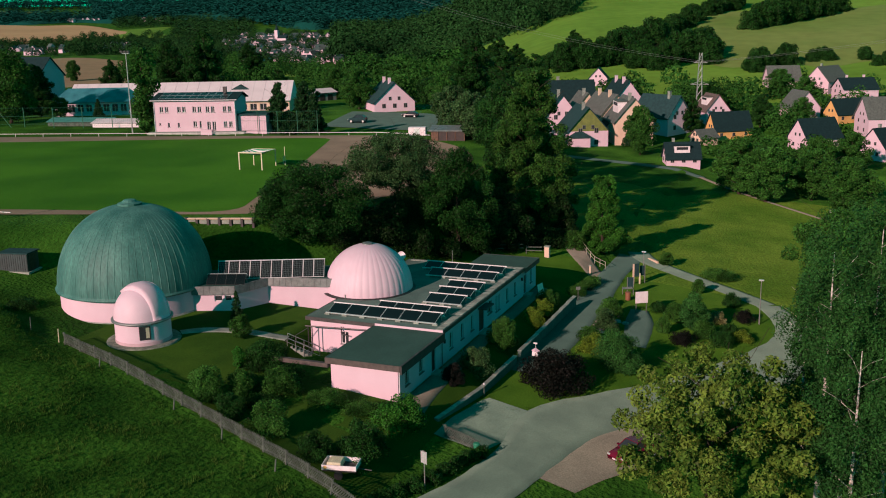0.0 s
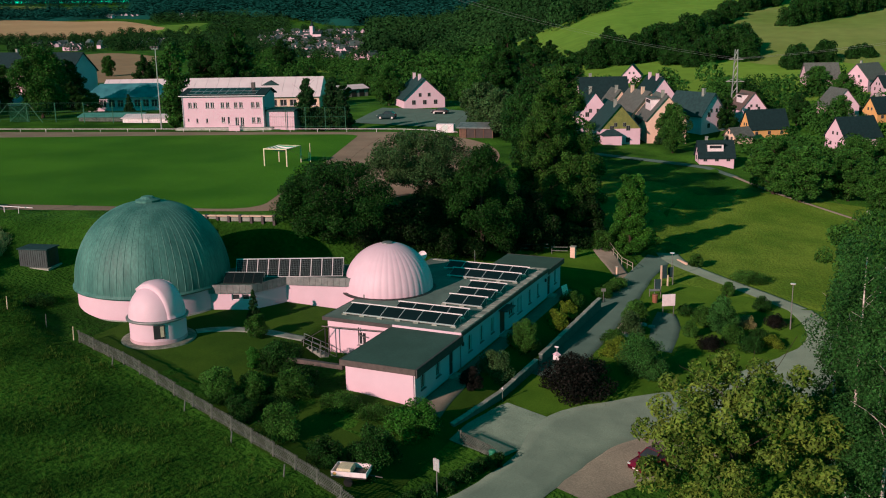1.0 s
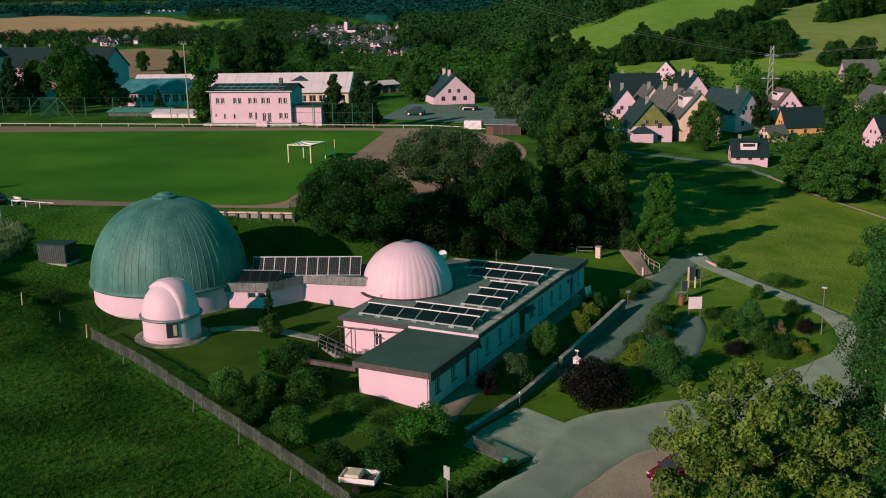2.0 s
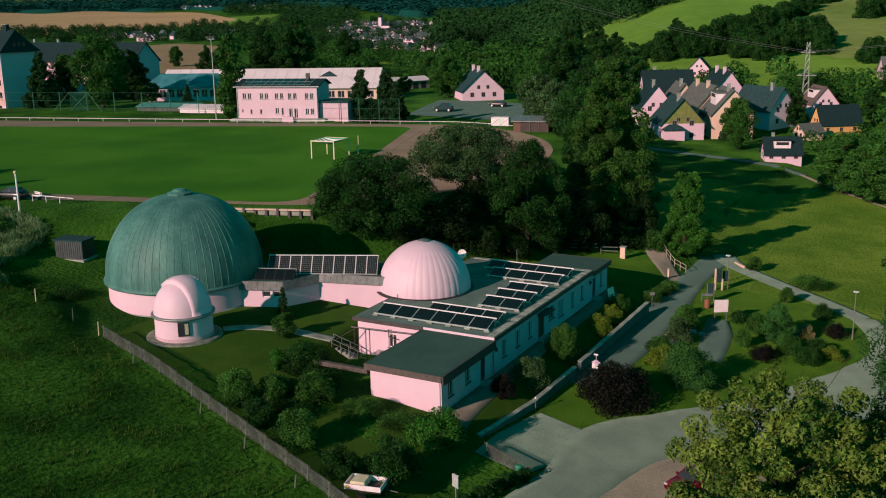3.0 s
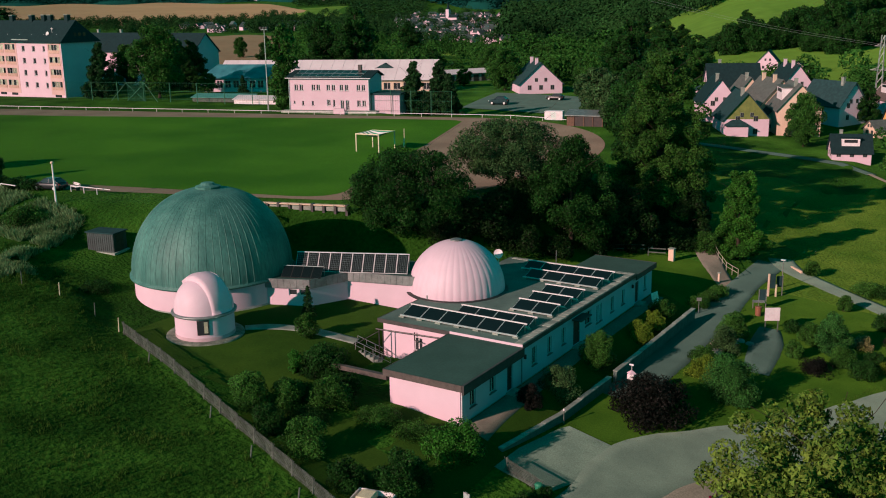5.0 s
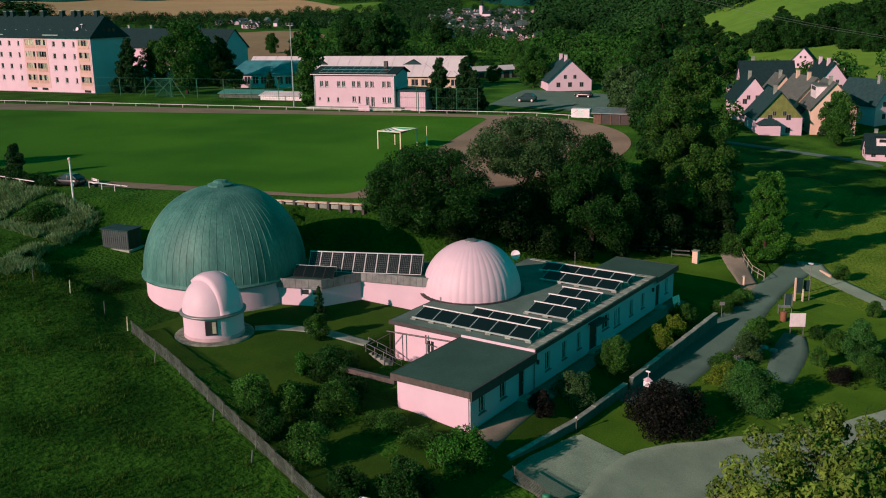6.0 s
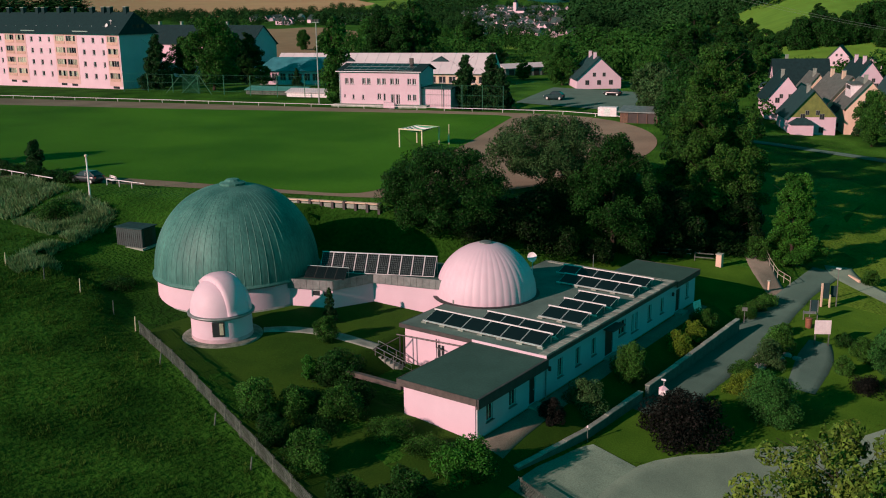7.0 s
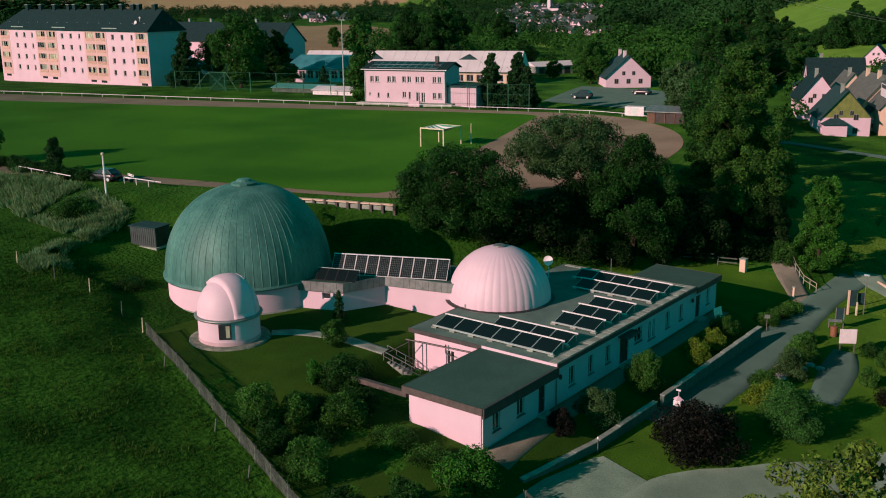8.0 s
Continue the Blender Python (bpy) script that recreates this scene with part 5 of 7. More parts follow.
# trees between field and observatory
tree("broad dark green tree on the bank behind the wing", "tree", stand(-24.0, 20.5), 8.7, 6.9, 0.3, OVAL, 60000, 0.19, leaf_dark, 11, n=150, k=0.16, reach=0.95)
tree("grey-green willow-like tree with silvery top on the bank", "tree", stand(-20.6, 36.0), 8.7, 6.8, 2.3, OVAL, 46000, 0.2, leaf_willow, 12, n=95, k=0.16, droop=0.4, reach=1.04)
tree("dense dark tree hanging over the lawn", "tree", stand(-11.7, 34.4), 13.0, 5.3, 0.3, EGG, 52000, 0.21, leaf_dark, 13, n=120, k=0.18, droop=0.6, reach=0.95)
tree("tall broad dark green tree above the lane", "tree", stand(-8.2, 53.0), 22.0, 8.0, 0.6, lambda f: max(0.1, 1.0 - f) ** 0.55 * min(1.0, 0.7 + 1.5 * f), 100000, 0.24, leaf_tall, 14, n=260, k=0.135, reach=0.95)
# leaf colour darkened to paint in the black shade behind the path
tree("lower tree leaning from the lane bank, leaves darkened for shade", "tree", stand(-4.4, 50.6), 8.0, 3.4, 0.3, EGG, 26000, 0.22, leaf_shaded, 15, n=50, k=0.27)
tree("leafy green tree at the foot of the tall one", "tree", stand(-11.5, 58.0), 14.0, 5.2, 0.6, OVAL, 28000, 0.28, leaf_dark, 16, n=70, k=0.22)
tree("dark tree in the row behind the tall one", "tree", stand(-16.0, 66.5), 13.5, 5.4, 0.4, OVAL, 26000, 0.28, leaf_dark, 38, n=70, k=0.22)
tree("dark tree closing the row above the meadow", "tree", stand(-20.5, 78.0), 12.5, 5.2, 0.4, OVAL, 24000, 0.28, leaf_dark, 39, n=70, k=0.22)
tree("low dark tree by the lower lawn", "tree", stand(-8.2, 40.5), 8.0, 4.4, 0.3, OVAL, 16000, 0.28, leaf_shaded, 17, n=40, k=0.3)
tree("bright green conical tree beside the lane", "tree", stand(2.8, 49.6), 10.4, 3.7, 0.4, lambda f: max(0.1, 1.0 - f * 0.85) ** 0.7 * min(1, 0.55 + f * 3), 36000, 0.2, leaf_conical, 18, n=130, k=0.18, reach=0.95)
tree("dark tree in the shade of the track bank", "tree", stand(-18.0, 26.0), 4.8, 3.8, 0.3, OVAL, 14000, 0.28, leaf_shaded, 19, n=40, k=0.3)

# added shrubs, coloured near black to fill in shadow below the trees
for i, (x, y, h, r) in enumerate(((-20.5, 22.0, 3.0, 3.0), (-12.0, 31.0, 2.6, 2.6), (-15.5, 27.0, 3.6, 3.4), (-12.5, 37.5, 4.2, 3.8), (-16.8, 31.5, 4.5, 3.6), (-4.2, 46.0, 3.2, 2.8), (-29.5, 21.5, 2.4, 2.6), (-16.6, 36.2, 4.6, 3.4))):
    shrub("dark leafy filler standing in for shade below the bank trees", stand(x, y, i * 61), h, r, DOME, 9000, 0.2, leaf_shaded, 80 + i, n=34, k=0.3, name="undergrowth", group="undergrowth")

# foreground trees
tree("large yellowing maple tree beside the parking bay", "maple tree", stand(24.8, -13.4), 12.0, 6.6, 3.0, lambda f: max(0.2, math.sin(math.pi * (0.2 + 0.7 * f))) ** 0.8, 30000, 0.25, leaf_maple, 21, n=150, k=0.115, girth=0.3, reach=1.08)
for i, (x, y, h, rr) in enumerate(((31.4, -6.5, 20.5, 3.6), (34.2, -2.0, 21.5, 4.0), (36.6, -9.5, 20.0, 4.0), (33.4, -13.5, 15.5, 3.4), (35.6, -5.6, 19.5, 3.0), (32.8, -10.2, 18.0, 2.8), (30.2, 1.0, 15.0, 2.6))):
    tree("tall birch with white bark and hanging twigs", "birch tree", stand(x, y, i * 70), h, rr, 3.5, COLUMN, 19000, 0.16, leaf_birch, 30 + i, bark_birch, 70, 1.4, 0.2, group="birches", girth=0.18)
tree("broad green tree beyond the birches", "tree", stand(33.0, 31), 13.0, 6.0, 0.6, OVAL, 28000, 0.27, leaf_mid, 35, n=80, k=0.2)
tree("green tree at the meadow edge", "tree", stand(31.4, 46.5), 11.5, 6.2, 0.4, OVAL, 26000, 0.28, leaf_mid, 36, n=80, k=0.2)
tree("green tree closing the meadow corner", "tree", stand(37.0, 58), 10.5, 6.0, 0.4, OVAL, 22000, 0.3, leaf_mid, 40, n=80, k=0.2)
tree("leafy tree behind the birch stand", "tree", stand(38.0, 14), 14.0, 6.0, 1.0, OVAL, 16000, 0.36, leaf_birch, 37, n=44, k=0.3)

# garden shrubs
for i, (x, y, h, r, mt, sz, lab) in enumerate((
        (-12.6, -16.6, 3.0, 1.6, leaf_shrub, 0.16, "loose green garden shrub near the lattice fence"),
        (-10.9, -14.8, 2.5, 1.35, leaf_shrub, 0.14, "small round green garden shrub on the lawn"),
        (-9.7, -18.2, 2.0, 1.2, leaf_dark, 0.13, "low dark green rounded shrub by the fence"),
        (-5.8, -19.0, 2.6, 1.65, leaf_shrub, 0.15, "rounded light green shrub with dense leaves"),
        (-12.6, -8.5, 3.3, 2.4, leaf_dark, 0.17, "tall loose dark green shrub below the terrace"),
        (-8.6, -12.8, 2.4, 1.6, leaf_shrub, 0.15, "mid-green shrub below the terrace"),
        (-4.7, -12.4, 1.15, 1.7, leaf_shrub, 0.12, "low spreading green hedge mound"),
        (-1.6, -12.2, 1.0, 1.4, leaf_shrub, 0.12, "low rounded mound of green foliage"),
        (2.0, -12.8, 2.7, 1.7, leaf_bright, 0.2, "bright green large-leaved shrub at the building corner"),
        (0.9, -13.2, 2.0, 1.3, leaf_bright, 0.2, "bright green large-leaved shrub beside a mound"),
        (1.7, -19.0, 2.9, 2.1, leaf_dark, 0.17, "tall grassy dark green shrub near the trailer"),
        (-1.0, -20.9, 2.3, 1.3, leaf_dark, 0.15, "dark green shrub beside the fence corner"),
        (-14.3, -9.9, 2.0, 0.6, leaf_bright, 0.13, "slim upright light green garden shrub"),
        (-9.4, -10.6, 1.8, 1.6, leaf_dark, 0.14, "dark spreading shrub in the garden bed"),
        # next two: low dark mounds added in place of shrub shadows
        (-8.6, -15.6, 1.0, 1.5, leaf_dark, 0.13, "low dark shrub added for the shadow between taller ones"),
        (-12.2, -12.6, 0.9, 1.4, leaf_dark, 0.13, "low dark shrub added for the shadow on the lawn"),
        (-18.1, -3.9, 2.3, 1.1, leaf_shrub, 0.13, "rounded clipped green shrub beside the garden path"),
        (2.9, 8.2, 3.3, 1.45, leaf_shrub, 0.12, "clipped tall oval light green shrub by the facade"),
        (2.7, 1.3, 2.5, 1.55, leaf_willow, 0.15, "spreading soft green shrub in the front garden"),
        (2.3, -2.8, 2.1, 0.95, leaf_purple, 0.13, "small dark red shrub in the front garden"),
        (3.2, 17.2, 1.9, 1.2, leaf_yellow, 0.13, "round yellow-green garden shrub"),
        (3.2, 20.4, 1.9, 1.15, leaf_yellow, 0.13, "round green garden shrub in the strip bed"),
        (2.7, 24.4, 1.6, 1.35, leaf_shrub, 0.13, "low green garden shrub in the strip bed"),
        (4.3, 30.4, 1.2, 1.3, leaf_shrub, 0.13, "low green hedge shrub past the end of the wall"),
        (4.6, 33.0, 1.2, 1.3, leaf_shrub, 0.13, "low green hedge shrub beside the lane"),
        (9.4, 3.4, 3.3, 3.5, leaf_purple, 0.22, "large dark purple-leaved bush beside the lane"),
        (13.3, 10.4, 4.0, 2.4, leaf_blue, 0.15, "tall rounded blue-green bush beside the yard"),
        (10.3, 13.2, 2.1, 1.3, leaf_yellow, 0.14, "yellow-green low bush in the front bed"),
        (9.3, 16.3, 1.7, 1.3, leaf_shrub, 0.14, "low green bush at the bed edge"),
        (9.9, 20.6, 2.5, 1.5, leaf_willow, 0.15, "greyish shrub in the rockery"),
        (9.5, 24.6, 2.4, 1.5, leaf_shrub, 0.15, "green shrub in the rockery bed"),
        (8.6, 29.0, 1.1, 0.8, leaf_shrub, 0.13, "small shrub at the lane edge"),
        (13.5, 30.2, 1.25, 0.95, leaf_dark, 0.13, "round clipped dark shrub behind the sign board"),
        (15.4, 23.4, 1.9, 0.8, leaf_shrub, 0.13, "upright clipped green shrub in the park lawn"),
        (15.8, 27.9, 2.3, 1.05, leaf_shrub, 0.13, "tall rounded green shrub in the park lawn"),
        (17.8, 26.9, 4.1, 1.7, leaf_blue, 0.17, "small open conifer-like tree in the park lawn"),
        (17.7, 21.4, 1.3, 1.5, leaf_purple, 0.14, "wide dark red low shrub in the park lawn"),
        (19.3, 24.3, 2.0, 1.15, leaf_shrub, 0.14, "dense round green shrub in the park lawn"),
        (20.0, 30.1, 1.4, 1.0, flower_pale, 0.13, "pale flowering shrub in the park lawn"),
        (21.7, 26.3, 1.5, 1.15, leaf_dark, 0.14, "dark round shrub in the park lawn"),
        (21.3, 23.2, 1.6, 1.2, leaf_dark, 0.14, "dark shrub close to a pale one"),
        (23.1, 25.6, 1.3, 1.1, leaf_yellow, 0.13, "pale green low shrub near the road"),
        (22.6, 32.4, 1.5, 1.2, leaf_purple, 0.14, "dark round shrub under the lamp"),
        (20.8, 37.6, 1.7, 1.1, leaf_dark, 0.14, "low dark shrub beside the path"),
        (16.5, 40.2, 1.9, 0.85, leaf_shrub, 0.14, "small upright shrub beside the path"),
        (11.0, 50.4, 1.9, 0.9, leaf_shrub, 0.14, "small upright sapling at the meadow edge"),
        (17.9, 48.0, 1.5, 2.2, leaf_shrub, 0.15, "spreading scrub on the meadow edge"),
        (-0.6, 47.8, 2.4, 1.8, leaf_shrub, 0.15, "green hedge shrub beside the handrail"),
        (0.8, 51.0, 2.2, 1.6, leaf_shrub, 0.15, "green shrub on the slope by the handrail"),
        (4.9, 35.7, 1.2, 1.3, leaf_shrub, 0.14, "low spreading hedge beyond the wall end"),
        (-41.0, -6.2, 1.0, 1.7, leaf_dark, 0.15, "dark low scrub in the hollow beside the dome"),
        (-62.0, 1.5, 2.2, 3.0, leaf_shrub, 0.2, "wild scrub on the bank below the track"))):
    sz *= 0.78
    cnt = int(min(18000, max(3800, 34 * r * h / (sz * sz))))
    shrub(lab, stand(x, y, i * 47), h, r, DOME if h < 1.7 * r else OVAL, cnt, sz, mt, 100 + i, n=34 if r < 1.75 else 64, k=0.36 if r < 1.75 else 0.25, group="garden shrubs" if i < 25 else "")


def conifer(label, m, h, r, seed, count=5000, size=0.22, name="conifer", group=""):
    return tree(label, "conifer", m, h, r, h * 0.06, CONE, count, size, leaf_fir, seed, n=130, k=0.17, name=name, group=group)


conifer("slim dark young conifer by the wing wall", stand(-20.6, -0.6), 3.1, 0.85, 201, 5000, 0.12)
conifer("young spruce behind the far roof", stand(-9.5, 36.5), 4.4, 1.8, 202)

shrub("dark columnar clipped thuja beside the track", stand(-81.2, 11.0), 4.3, 1.0, COLUMN, 9000, 0.2, leaf_fir, 210, n=60, k=0.4, name="thuja")
for i in range(8):
    shrub("dark overgrown hedge along the track edge", stand(-90 + i * 2.6, 8.9 + 0.25 * math.sin(i * 2.1), i * 40), 1.5 + 0.2 * math.sin(i * 1.7), 1.6, DOME, 3500, 0.16, leaf_dark, 220 + i, name="track_hedge", group="track hedge")

# leafy strip along the road corner, standing in for dark shadowed grass
for i in range(9):
    f = i / 8
    x, y = 4.4 + (8.3 - 4.4) * f, -23.4 + (-12.6 + 23.4) * f
    if i == 0:
        hg = shrub("low dark leafy clump standing in for shadowed verge grass", stand(x, y), 0.9, 0.85, DOME, 2600, 0.12, leaf_dark, 240, n=12, name="hedge", group="verge hedge")
    else:
        copy_thing(hg, stand(x, y, i * 53))

# ---- buildings round the sports field ----


def house(label, x, y, w, l, eave, ridge, rz, wall_mat, roof_mat, chimney=1, gable_mat=None, wins=2, dz=0.0, group="village houses", size=0.76):
    """A gabled house: ridge along local x, gable end at -x; rz turns the ridge."""
    t = thing("house", label, "house", pose(x, y, height(x, y) + dz, 0, 0, rz) @ Matrix.Diagonal((size, size, size, 1)), group)
    a, b = l / 2, w / 2
    part("wall", Shape().box(-a, a, -b, b, -2.0, eave), wall_mat, t)
    for s in (-1, 1):
        g = Shape().add([(s * a, -b, eave), (s * a, b, eave), (s * a, 0, ridge), (s * (a - 0.3), -b, eave), (s * (a - 0.3), b, eave), (s * (a - 0.3), 0, ridge)], [(0, 1, 2), (5, 4, 3), (0, 2, 5, 3), (2, 1, 4, 5)])
        part("gable", g, gable_mat or wall_mat, t)
    o, th = 0.45, 0.22
    k = (ridge - eave) / b
    for s in (-1, 1):
        ys, ye = 0.0, s * (b + o)
        ze = ridge - k * (b + o)
        v = [(-a - o, ys, ridge + th), (a + o, ys, ridge + th), (a + o, ye, ze + th), (-a - o, ye, ze + th), (-a - o, ys, ridge), (a + o, ys, ridge), (a + o, ye, ze), (-a - o, ye, ze)]
        part("roof", Shape().add(v, [(0, 1, 2, 3), (7, 6, 5, 4), (0, 4, 5, 1), (1, 5, 6, 2), (2, 6, 7, 3), (3, 7, 4, 0)]), roof_mat, t)
    for i in range(chimney):
        cx = (-0.25 + 0.5 * i / max(1, chimney - 1)) * l
        ch = part("chimney", Shape().box(cx - 0.35, cx + 0.35, -0.35 + 0.5, 0.35 + 0.5, ridge - 1.2, ridge + 1.1), wall_mat if chimney == 2 else plinth_grey, t)
        part("chimney_cap", Shape().box(cx - 0.42, cx + 0.42, 0.08, 0.92, ridge + 1.1, ridge + 1.2), plinth_grey, ch)
    def flat_window(m, ww, hh):
        f = part("window", Shape().box(-ww / 2 - 0.05, ww / 2 + 0.05, -0.05, 0.0, -0.05, hh + 0.05), plinth_grey, t, "", False, m)
        part("pane", Shape().box(-ww / 2, -0.03, -0.07, -0.05, 0, hh).box(0.03, ww / 2, -0.07, -0.05, 0, hh), window_glass, f)
    G = Matrix(((0, 1, 0, -a), (-1, 0, 0, 0), (0, 0, 1, 0), (0, 0, 0, 1)))
    for i in range(wins):
        px = (i + 0.5) / wins * w * 0.8 - w * 0.4
        flat_window(G @ pose(px, 0, 1.0), 0.85, 1.05)
        if eave > 4:
            flat_window(G @ pose(px, 0, 3.7), 0.85, 1.05)
    flat_window(G @ pose(-0.5 * w * 0.22, 0, eave + 0.5), 0.65, 0.85)
    flat_window(G @ pose(0.5 * w * 0.22, 0, eave + 0.5), 0.65, 0.85)
    if "dormer" in label or "side gable" in label:
        side = 1 if rz > 90 else -1
        ye, yi = side * b * 0.72, side * b * 0.1
        zt = ridge - k * b * 0.12
        d = part("dormer", Shape().box(-l * 0.26, l * 0.2, min(yi, ye), max(yi, ye), eave, zt - 0.2), paint_white, t, "white boxed dormer")
        part("dormer_roof", Shape().box(-l * 0.29, l * 0.23, min(yi, ye) - 0.25, max(yi, ye) + 0.25, zt - 0.2, zt), roof_mat, d)
        part("pane", Shape().box(-l * 0.2, l * 0.14, ye - 0.03, ye + 0.03, zt - 1.25, zt - 0.5), window_glass, d)
    for i in range(3):
        px = (i + 0.5) / 3 * l - a
        flat_window(pose(px, -b, 1.0), 0.9, 1.05)
    return t


# village on the right slope; ridge angles: 52 shows the gable to the west, 128 to the east
V1, V2 = 50, 118
for args in (
        ("house with olive shingled gable and white ground floor", -26.4, 153.1, 9.4, 12, 4.1, 9.4, 118, render_white, roof_teal, 1, shingle_olive, 2, -0.6, "village houses", 1.0),
        ("white cottage with black roof and dormer", 0.2, 131.5, 6.4, 9, 2.2, 6.0, 20, render_white, roof_slate, 1),
        ("ochre gabled house with dark slate roof", 4.8, 175, 6.5, 13, 3.2, 8.4, V1 - 14, render_ochre, roof_slate, 0),
        ("white house with grey-brown roof and side gable", -2.0, 196, 8.5, 12, 4.2, 9.5, V2, render_white, roof_tile, 0),
        ("white house with wide black roof", 25.0, 166, 9, 12.5, 3.6, 9.0, 40, render_white, roof_slate, 0),
        ("pale house with light grey roof on the upper slope", 11.5, 258, 10, 13, 3.5, 9.0, 20, render_rose, roof_grey, 0),
        ("rose house with grey roof on the upper slope", 25.0, 249, 10, 15, 5.0, 10.5, 62, render_rose, roof_grey, 1),
        ("white house with dark roof and two chimney stacks", 33.0, 232, 11, 13, 5.2, 9.0, 25, render_white, roof_slate, 2),
        ("ochre timbered house with black roof", 31.0, 201, 7.5, 12, 3.0, 7.6, 40, render_ochre, roof_slate, 1),
        ("wide white house with grey mansard roof", 40.5, 186, 12, 16, 5.5, 11.5, 20, render_white, roof_grey, 0),
        ("small white gabled house with dark roof", 40.0, 158, 9, 12, 3.5, 8.5, 48, render_white, roof_slate, 1),
        ("grey-roofed house with small white gable", 19.5, 206, 9.5, 12, 3.6, 9.2, V2, render_white, roof_grey, 0),
        ("white gabled house with teal roof on the hill foot", -46.5, 254, 8, 11, 3.6, 8.0, 100, render_white, roof_teal, 0),
        ("white low house with dark flat gable roof", -35.5, 245, 8, 10, 2.6, 5.6, 100, render_white, roof_slate, 0),
        ("cream house with grey tiled roof and dormer", -17.0, 160.5, 9.0, 13, 5.6, 10.8, V2 - 4, render_cream, roof_grey, 1, None, 2, 0.0, "village houses", 1.0),
        ("cream house with grey roof beside a narrow lane", -25.0, 172.0, 9.5, 13, 5.0, 10.4, V2 + 8, render_cream, roof_grey, 2, None, 2, 0.0, "village houses", 1.0),
        ("large dark slate-roofed house behind the trees", -37.0, 170.0, 8.5, 15, 4.2, 9.6, 114, render_white, roof_slate, 1, None, 2, 0.0, "village houses", 1.0),
        ("white house with steep dark roof among village trees", -12.5, 179.5, 8.5, 12, 4.2, 9.2, 148, render_white, roof_teal, 1, None, 2, 0.0, "village houses", 1.0),
        ("long slate-roofed house behind the olive gable", -41.0, 196, 8.5, 13, 4.2, 9.6, 28, render_white, roof_slate, 1, None, 2, 0.0, "village houses", 1.0),
        ("slate-roofed house with small white end wall", -27.0, 199, 8.5, 12, 4.6, 10.0, 122, render_white, roof_slate, 2, None, 2, 0.0, "village houses", 1.0),
        ("house with weathered grey roof and cream gable", -34.0, 184, 7.5, 10, 3.8, 8.6, V2, render_cream, roof_grey, 1, None, 2, 0.0, "village houses", 1.0),
        ("small cream shed-like house by the lane", 0.5, 163, 5, 7, 2.4, 4.6, V1, render_cream, roof_grey, 0),
        ("cream low house with brick base", -22.0, 163, 8, 10, 3.4, 7.6, V2, render_cream, roof_slate, 0)):
    ob = house(*args)
    if "olive" in args[0]:
        fa, fb = args[4] / 2, args[3] / 2
        part("annex", Shape().box(-fa - 2.4, -fa - 0.002, 0.1, fb - 0.2, -2.0, 2.9), render_white, ob, "low white annex")
        part("annex_roof", Shape().add([(-fa - 2.8, -0.2, 2.9), (-fa, -0.2, 2.9), (-fa, fb + 0.1, 2.9), (-fa - 2.8, fb + 0.1, 2.9), (-fa - 0.9, 1.4, 4.1), (-fa - 0.9, fb - 1.5, 4.1)], [(0, 1, 4), (1, 2, 5, 4), (2, 3, 5), (3, 0, 4, 5), (3, 2, 1, 0)]), roof_teal, ob)
house("white gabled house with grey roof and tall chimneys", -82.8, 166.2, 10.9, 13, 2.5, 7.5, 128, render_white, roof_teal, 2, None, 3, 0.0, "houses by the field", 1.0)

# clubhouse
club = thing("clubhouse", "two-storey white sports clubhouse with low dark roof", "building", pose(-101.4, 91.6, 8.0, 0, 0, 18.4))
LC, DC = 17.2, 8.5
up = [(x, x + w, 3.9, 5.1) for x, w in ((1.3, 0.75), (2.4, 0.75), (5.0, 0.75), (6.05, 0.75), (8.2, 0.75), (9.3, 0.75), (11.0, 0.75), (12.1, 0.75), (14.6, 0.75), (15.65, 0.75))]
lo = [(1.0, 1.3, 1.3, 1.8), (2.8, 3.2, 0.9, 1.8), (4.9, 5.3, 0.9, 1.8), (8.2, 8.95, 0.9, 2.1), (9.5, 9.9, 0.7, 2.1), (11.1, 11.85, 0.0, 2.0), (12.2, 12.95, 0.0, 2.0), (14.6, 15.35, 0.8, 2.0), (15.7, 16.45, 0.8, 2.0)]
part("wall", Shape().wall(LC, -1.0, 6.4, 0.3, up + lo), render_rose, club, "white rendered front wall")
part("wall", Shape().box(0, 0.3, 0.3, DC, -1.0, 6.4).box(LC - 0.3, LC, 0.3, DC, -1.0, 6.4).box(0.3, LC - 0.3, DC - 0.3, DC, -1.0, 6.4), render_rose, club)
part("gable", Shape().add([(LC - 0.3, 0, 6.4), (LC, 0, 6.4), (LC, DC, 6.4), (LC - 0.3, DC, 6.4), (LC - 0.3, DC * 0.6, 7.4), (LC, DC * 0.6, 7.4)], [(1, 2, 5), (3, 0, 4), (0, 1, 5, 4), (2, 3, 4, 5)]), render_rose, club)
for x0, x1, z0, z1 in up + lo:
    window_at(club, pose(x0, 0, z0), x1 - x0, z1 - z0, paint_white, 1 if x1 - x0 > 0.5 else 0)
for s, y0, y1 in ((0, -0.5, DC * 0.6), (1, DC * 0.6, DC + 0.5)):
    za, zb = (6.3, 7.5) if s == 0 else (7.5, 6.3)
    part("roof", Shape().add([(-0.5, y0, za), (LC + 0.5, y0, za), (LC + 0.5, y1, zb), (-0.5, y1, zb), (-0.5, y0, za + 0.2), (LC + 0.5, y0, za + 0.2), (LC + 0.5, y1, zb + 0.2), (-0.5, y1, zb + 0.2)], [(3, 2, 1, 0), (4, 5, 6, 7), (0, 1, 5, 4), (1, 2, 6, 5), (2, 3, 7, 6), (3, 0, 4, 7)]), roof_slate, club, "dark low-pitched roof")
sl = (7.5 - 6.3) / (DC * 0.6 + 0.5)
